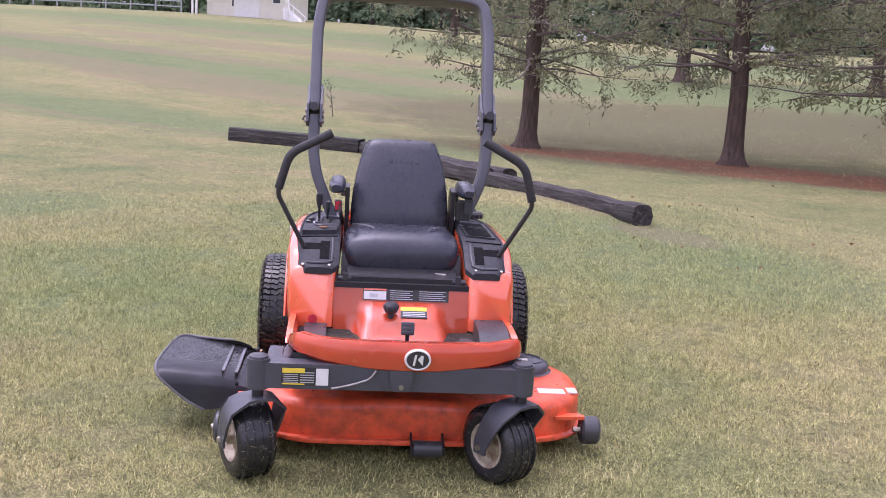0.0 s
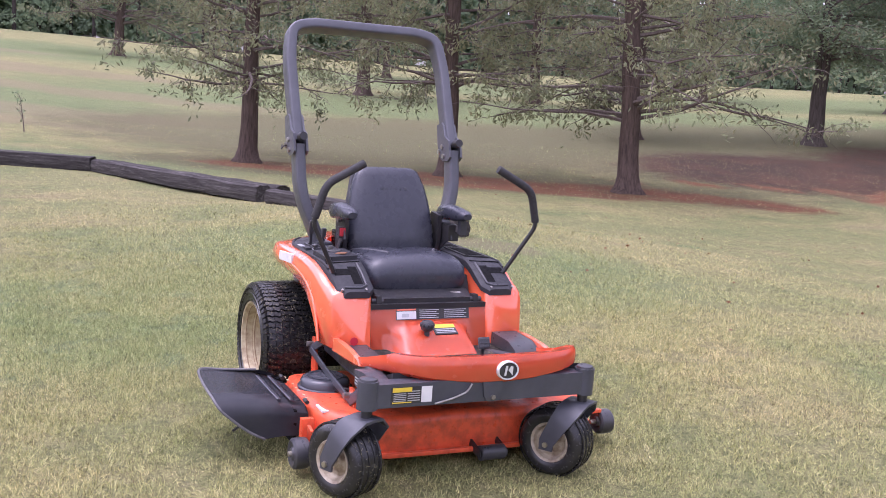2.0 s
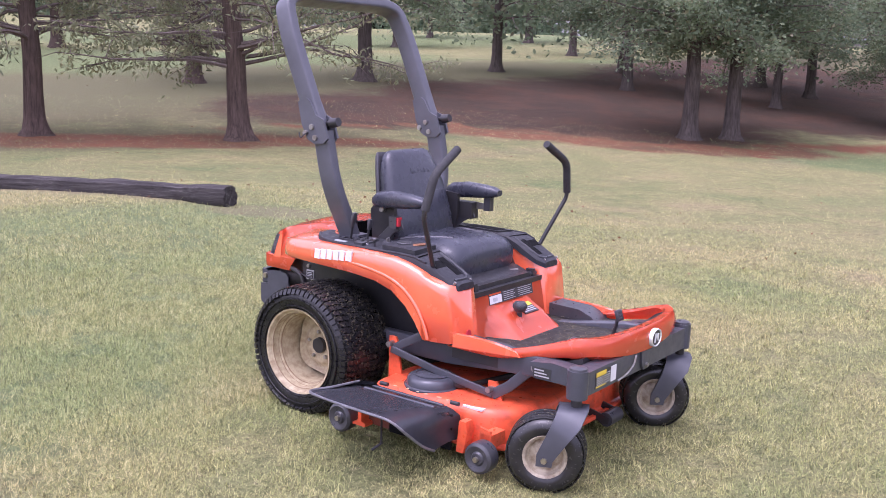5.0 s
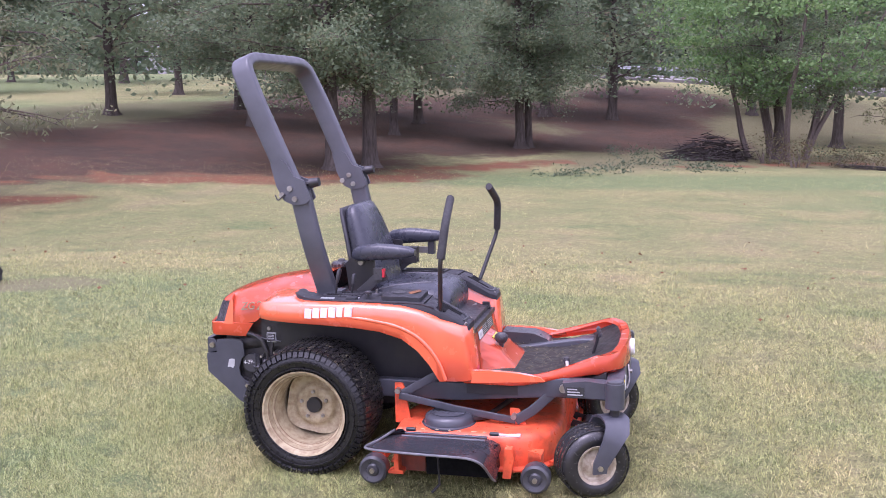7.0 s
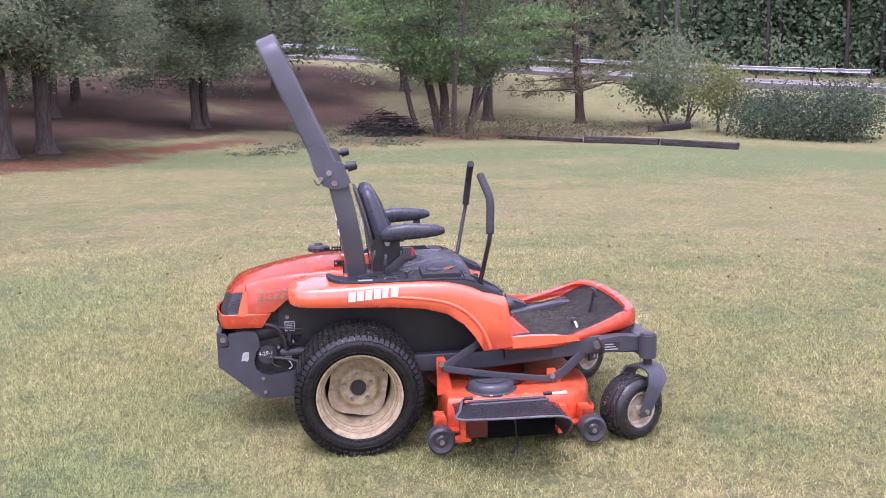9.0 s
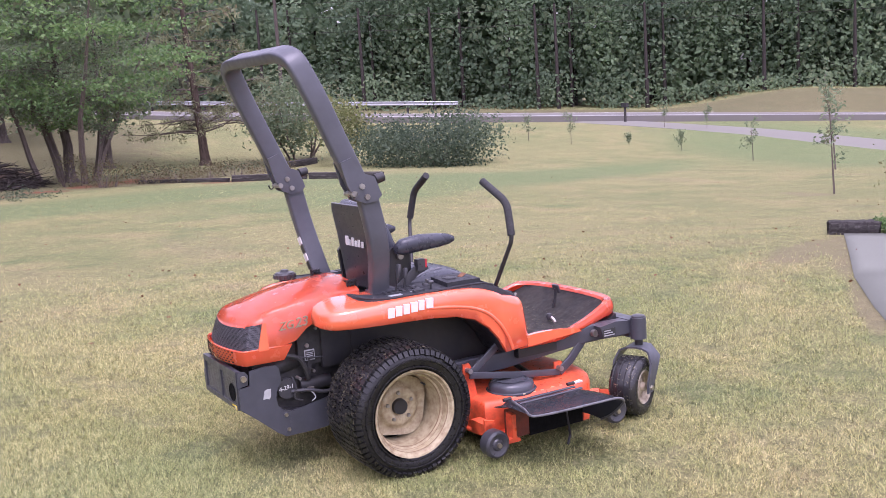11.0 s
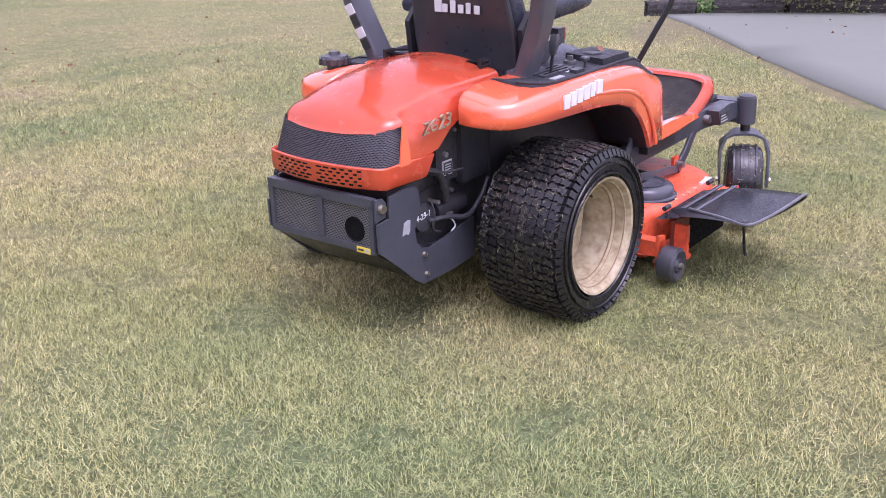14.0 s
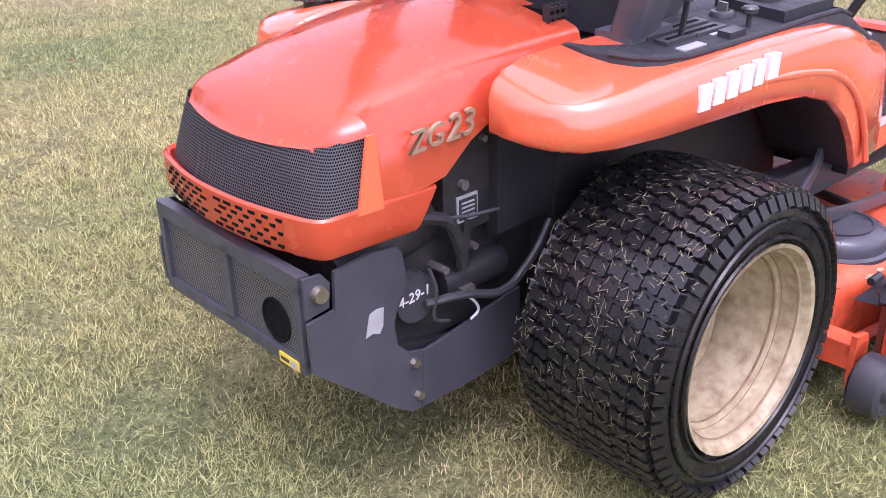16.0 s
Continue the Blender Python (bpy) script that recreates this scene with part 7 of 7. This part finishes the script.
pole_xy = (71.05, -13.72)
pole = new("utility_pole")
pz = hz(*pole_xy)
part("pole", cyl((*pole_xy, pz - 0.5), (*pole_xy, pz + 11), 0.16, 0.11, 12), BARK_GREY, pole)
part("cross_arm", box(pole_xy[0] - 0.07, pole_xy[0] + 0.07, pole_xy[1] - 1.2, pole_xy[1] + 1.2, pz + 10.2, pz + 10.35, 0.01), BARK_GREY, pole)
tagged(pole, "grey wooden utility pole beside the road", "utility pole")
for k, (h, o) in enumerate(((6.3, 0), (7.4, 0.0), (8.5, 0.0), (10.4, 0.9))):
    pts = []
    for i in range(25):
        t = i / 24
        x, y = pole_xy[0] + (20 - pole_xy[0]) * t, pole_xy[1] + o + (-105 - pole_xy[1]) * t
        pts.append((x, y, pz + h - 1.0 * t - 1.6 * 4 * t * (1 - t) * 0.5))
    tagged(part("power_line", sweep(pts, ring(0.013, 5)), TRUNK_FAR), "thin overhead cable sagging along the road", "cable", "overhead cables")
mail = new("mailbox")
mx, my = 52.69, -32.34
part("post", box(mx - 0.06, mx + 0.06, my - 0.06, my + 0.06, hz(mx, my) - 0.2, hz(mx, my) + 1.05, 0.01), TIMBER, mail)
part("box", box(mx - 0.28, mx + 0.28, my - 0.11, my + 0.11, hz(mx, my) + 1.05, hz(mx, my) + 1.32, 0.05), SATIN_BLACK, mail)
tagged(mail, "dark roadside mailbox on a post", "mailbox")

# ---------------------------------------------------------------- white house on the hill
SIDING = worn("cream_siding", (0.78, 0.76, 0.66), (0.7, 0.68, 0.6), 0.7, scale=1.5, bump=0.1)
TRIM = worn("white_trim", (0.8, 0.8, 0.79), (0.72, 0.72, 0.71), 0.6, scale=2)
ROOFING = worn("pale_metal_roof", (0.62, 0.62, 0.6), (0.52, 0.52, 0.5), 0.5, scale=1.2)
GLASS = worn("dark_window_glass", (0.05, 0.06, 0.07), (0.07, 0.08, 0.09), 0.12, scale=2, bump=0.0)
house = new("house")
hx, hy = -18.7, 80.0
house.matrix_basis = pose(hx, hy, hz(hx, hy), 0, 0, -14) @ Matrix.Scale(0.86, 4)
wall = part("wall", box(-4.0, 4.0, 0, 4.6, -0.3, 2.75, 0.02), SIDING, house, "cream lap-sided wall")
for k in range(14):
    part("siding_board", box(-4.02, 4.02, -0.025, 0.0, 0.0 + 0.19 * k, 0.17 + 0.19 * k, 0.004), SIDING, wall)
bm = bmesh.new()
add_loft(bm, [[(-5.2, -1.2, 2.72), (4.6, -1.2, 2.72), (4.6, 5.8, 2.72), (-5.2, 5.8, 2.72)], [(-5.2, -1.2, 2.86), (4.6, -1.2, 2.86), (4.6, 5.8, 2.86), (-5.2, 5.8, 2.86)], [(-1.8, 1.9, 4.15), (1.6, 1.9, 4.15), (1.6, 3.0, 4.15), (-1.8, 3.0, 4.15)]])
roof = part("roof", bm, ROOFING, house, "pale hipped metal roof")
bm = bmesh.new()
add_loft(bm, [[(-1.5, 1.9, 4.1), (1.3, 1.9, 4.1), (1.3, 3.0, 4.1), (-1.5, 3.0, 4.1)], [(-1.5, 1.9, 4.6), (1.3, 1.9, 4.6), (1.3, 3.0, 4.6), (-1.5, 3.0, 4.6)], [(-0.2, 2.4, 5.1), (0, 2.4, 5.1), (0, 2.6, 5.1), (-0.2, 2.6, 5.1)]])
part("cupola", bm, TRIM, roof)
for x in (-5.0, -4.6, 4.6):
    part("porch_post", box(x - 0.08, x + 0.08, -1.0, -0.84, -0.3, 2.74, 0.01), TRIM, house)
dr = part("garage_door", box(-1.2, 1.3, -0.045, -0.01, 0.0, 2.1, 0.01), TRIM, house, "white panelled garage door")
for k in range(3):
    part("door_panel", box(-1.15, 1.25, -0.055, -0.045, 0.1 + 0.68 * k, 0.66 + 0.68 * k, 0.01), TRIM, dr)
win = part("window", box(2.6, 3.4, -0.04, 0.0, 1.3, 1.95, 0.01), TRIM, house)
part("pane", box(2.66, 3.34, -0.05, -0.035, 1.36, 1.89, 0), GLASS, win)
win = part("window", box(-1.5, -1.25, -0.04, 0.0, 0.9, 2.0, 0.01), TRIM, house)
part("pane", box(-1.46, -1.29, -0.05, -0.035, 0.95, 1.95, 0), GLASS, win)
stair = part("porch_stair", prism([(4.1, 0.0), (6.4, -0.9), (6.4, -0.75), (4.1, 0.95)], -1.0, 0.2, "y", 0.01), TRIM, house, "white porch stair with rails")
for k in range(6):
    part("baluster", box(4.3 + 0.38 * k, 4.36 + 0.38 * k, -1.02, -0.96, -0.2 - 0.14 * k, 1.6 - 0.30 * k, 0.005), TRIM, stair)
part("hand_rail", sweep([(4.1, -1.0, 1.75), (6.4, -1.0, 0.1)], rrect(0.08, 0.08, 0.01)), TRIM, stair)
tagged(house, "small cream house with pale hipped roof on the rise", "house")
fence = new("rail_fence")
pts = [(-24.0 - 2.2 * k, 80.4 + 0.5 * k) for k in range(14)]
for x, y in pts:
    o = part("post", box(-0.05, 0.05, -0.05, 0.05, -0.2, 0.95, 0.005), GALV, fence)
    o.location = (x, y, hz(x, y))
for h in (0.45, 0.88):
    part("rail", sweep([(x, y, hz(x, y) + h) for x, y in pts], rrect(0.04, 0.09, 0.005)), GALV, fence)
tagged(fence, "grey two-rail fence beside the house", "fence")

# ---------------------------------------------------------------- far woods


def woods():
    rng = np.random.default_rng(77)
    line = [(-95, 70), (-75, 98), (-30, 106), (0.26, 102.99), (25.3, 99.91), (54.92, 100.05), (84.52, 95.46), (117.18, 89.16), (131.31, 61.6), (107.81, 17.5), (90.52, -13.26), (75.33, -39.64), (67.71, -53.94), (54.3, -76.39), (25.49, -121.25), (-15.86, -150.4)]
    pos, kind = [], []
    for (x0, y0), (x1, y1) in zip(line, line[1:]):
        ln = math.dist((x0, y0), (x1, y1))
        nx, ny = (y1 - y0) / ln, -(x1 - x0) / ln
        if nx * x0 + ny * y0 < 0:
            nx, ny = -nx, -ny
        for row in range(-1, 4):
            k = int(ln / 2.6)
            for i in range(k):
                t = (i + rng.uniform(0, 1)) / k
                off = row * 3.6 + rng.uniform(-1.2, 1.2) if row >= 0 else rng.uniform(-3.5, -1.5)
                pos.append((x0 + (x1 - x0) * t + nx * off, y0 + (y1 - y0) * t + ny * off))
                kind.append(row)
    pos, kind = np.array(pos), np.array(kind)
    base = height(pos[:, 0], pos[:, 1])
    out = []
    for (x, y), z, row in zip(pos, base, kind):
        tall = rng.uniform(8, 19)
        if row < 0:
            tall = rng.uniform(0.8, 3.2)
        near_side = y < 45 and x > 15
        n = 130 if row < 0 else (660 if near_side else 150) if row < 2 else (170 if near_side and row < 3 else 90)
        size = 0.35 if row < 0 else (0.50 if near_side else 0.9) if row < 2 else ((1.4 if near_side else 1.5) if row < 3 else 3.0)
        h = rng.uniform(0, 1, n) ** 0.9
        rad = (2.3 * (1 - 0.5 * h) + 0.35) * np.sqrt(rng.uniform(0.1, 1, n))
        a = rng.uniform(0, 6.28, n)
        low = 0.05 if row < 1 else 0.6
        p = np.stack([x + rad * np.cos(a), y + rad * np.sin(a), z + low + h * (tall - low)], 1)
        away = math.hypot(x, y)
        out.append(leaf_quads(rng, p, size, size * 0.75, 0.25, 0.0, (-0.9 * x / away, -0.9 * y / away, 1.2), 0.4))
    me = fast_mesh("far_woods", np.concatenate(out), 4, WOODS_LEAF)
    ob = hang("far_woods", me, WOODS_LEAF, None, "", 0)
    bm = bmesh.new()
    for (x, y), z, row in list(zip(pos, base, kind))[::3]:
        add_cyl(bm, (x, y, z - 0.3), (x, y, z + 9), 0.2, 0.1, 5)
    part("trunk", bm, TRUNK_FAR, ob, "", 0)
    return tagged(ob, "dense dark green woods beyond the road and meadow", "woods", kind="stuff")


woods()

# ---------------------------------------------------------------- grass


def grass_material():
    m = Mat("grass_blade", 0.65, spec=0.3)
    tone = lawn_tone(m)
    own = m.ramp(m.island(), (0.0, (0.44, 0.36, 0.28)), (0.14, (0.46, 0.50, 0.37)), (0.32, (1.02, 1.14, 0.90)), (0.58, (1.66, 1.64, 1.55)), (0.82, (1.92, 1.84, 1.76)), (1.0, (2.15, 2.03, 2.05)))
    c = m.mix(1.0, tone, own, "MULTIPLY")
    m.color(m.mix(m.math("MULTIPLY", m.attr("lush"), 0.40), c, m.mix(1.0, (0.245, 0.285, 0.135), own, "MULTIPLY")))
    return m.mat


def grass():
    rng = np.random.default_rng(9)
    n = 1300000
    pick, a = rng.uniform(0, 1, n), rng.uniform(0, 6.2832, n)
    r = np.where(pick < 0.20, 26.0 * rng.uniform(0, 1, n), 2.7 * np.sqrt(-2 * np.log(rng.uniform(1e-4, 1, n))))
    x, y = STAND[0] - 0.35 + r * np.cos(a), STAND[1] + r * np.sin(a)
    thick = pick > 0.78
    x, y = np.where(thick, -0.7 + 1.45 * rng.normal(size=n), x), np.where(thick, 5.9 + 1.15 * rng.normal(size=n), y)
    r = np.hypot(x - STAND[0] + 0.3, y - STAND[1] - 0.3)
    on_pad = (0.688 * x + 0.726 * y < 0.885) & (y < 1.5 + 0.65 * (x + 0.6)) & (0.625 * x - 0.78 * y < 3.92)
    seen = ((x > -7) & (y > -6)) | (r < 4)
    keep = ~on_pad & seen
    bare = spots(x, y, SOIL)
    keep &= rng.uniform(0, 1, n) > bare * 0.75
    x, y, r = x[keep], y[keep], r[keep]
    clump = np.sin(x * 5.1 + np.sin(y * 3.7) * 2) * np.sin(y * 4.3 + np.sin(x * 2.9) * 2) + 0.6 * np.sin(x * 13.7 + np.sin(y * 9.1) * 2) * np.sin(y * 12.1 + np.sin(x * 8.3) * 2)
    thin = rng.uniform(0, 1, len(x)) > 0.55 * (clump < -0.75)
    x, y, r, clump = x[thin], y[thin], r[thin], clump[thin]
    n = len(x)
    p = np.stack([x, y, height(x, y) - 0.004 + 0.008 * rng.uniform(0, 1, n) ** 2], 1)
    th = rng.uniform(0, 6.2832, n)
    lean = np.where(rng.uniform(0, 1, n) < 0.30, rng.uniform(0.15, 0.9, n), rng.uniform(0.85, 1.52, n))
    ln = (0.016 + 0.026 * rng.uniform(0, 1, n) ** 1.6 + 0.007 * clump) * (1 + 0.012 * r)
    w = 0.0010 * (1 + 0.25 * r)
    d = np.stack([np.cos(th) * np.sin(lean), np.sin(th) * np.sin(lean), np.cos(lean)], 1)
    ph = rng.uniform(0, 6.2832, n)
    s = np.stack([np.cos(ph), np.sin(ph), 0 * ph], 1)
    v = np.stack([p - s * w[:, None], p + s * w[:, None], p + d * ln[:, None]], 1).reshape(-1, 3)
    mat = grass_material()
    return tagged(hang("grass", fast_mesh("grass", v, 3, mat, {"lush": np.repeat(spots(x, y, LUSH), 3)}), mat, None, "", 0), "short mown grass blades, part green, part straw-coloured", "grass", kind="stuff")


grass()


def litter():
    """Fallen leaves scattered on the lawn."""
    rng = np.random.default_rng(4)
    n = 800
    r = 4 + 26 * rng.uniform(0, 1, n)
    a = rng.uniform(-1.2, 1.3, n)
    x, y = -1 + r * np.cos(a), 4 + r * np.sin(a)
    p = np.stack([x, y, height(x, y) + 0.022], 1)
    v = leaf_quads(rng, p, 0.036, 0.026, 0.0, 0.95)
    return tagged(hang("fallen_leaves", fast_mesh("fallen_leaves", v, 4, DEAD_LEAF), DEAD_LEAF, None, "", 0), "dry brown leaves scattered on the lawn", "leaves", kind="stuff")


litter()
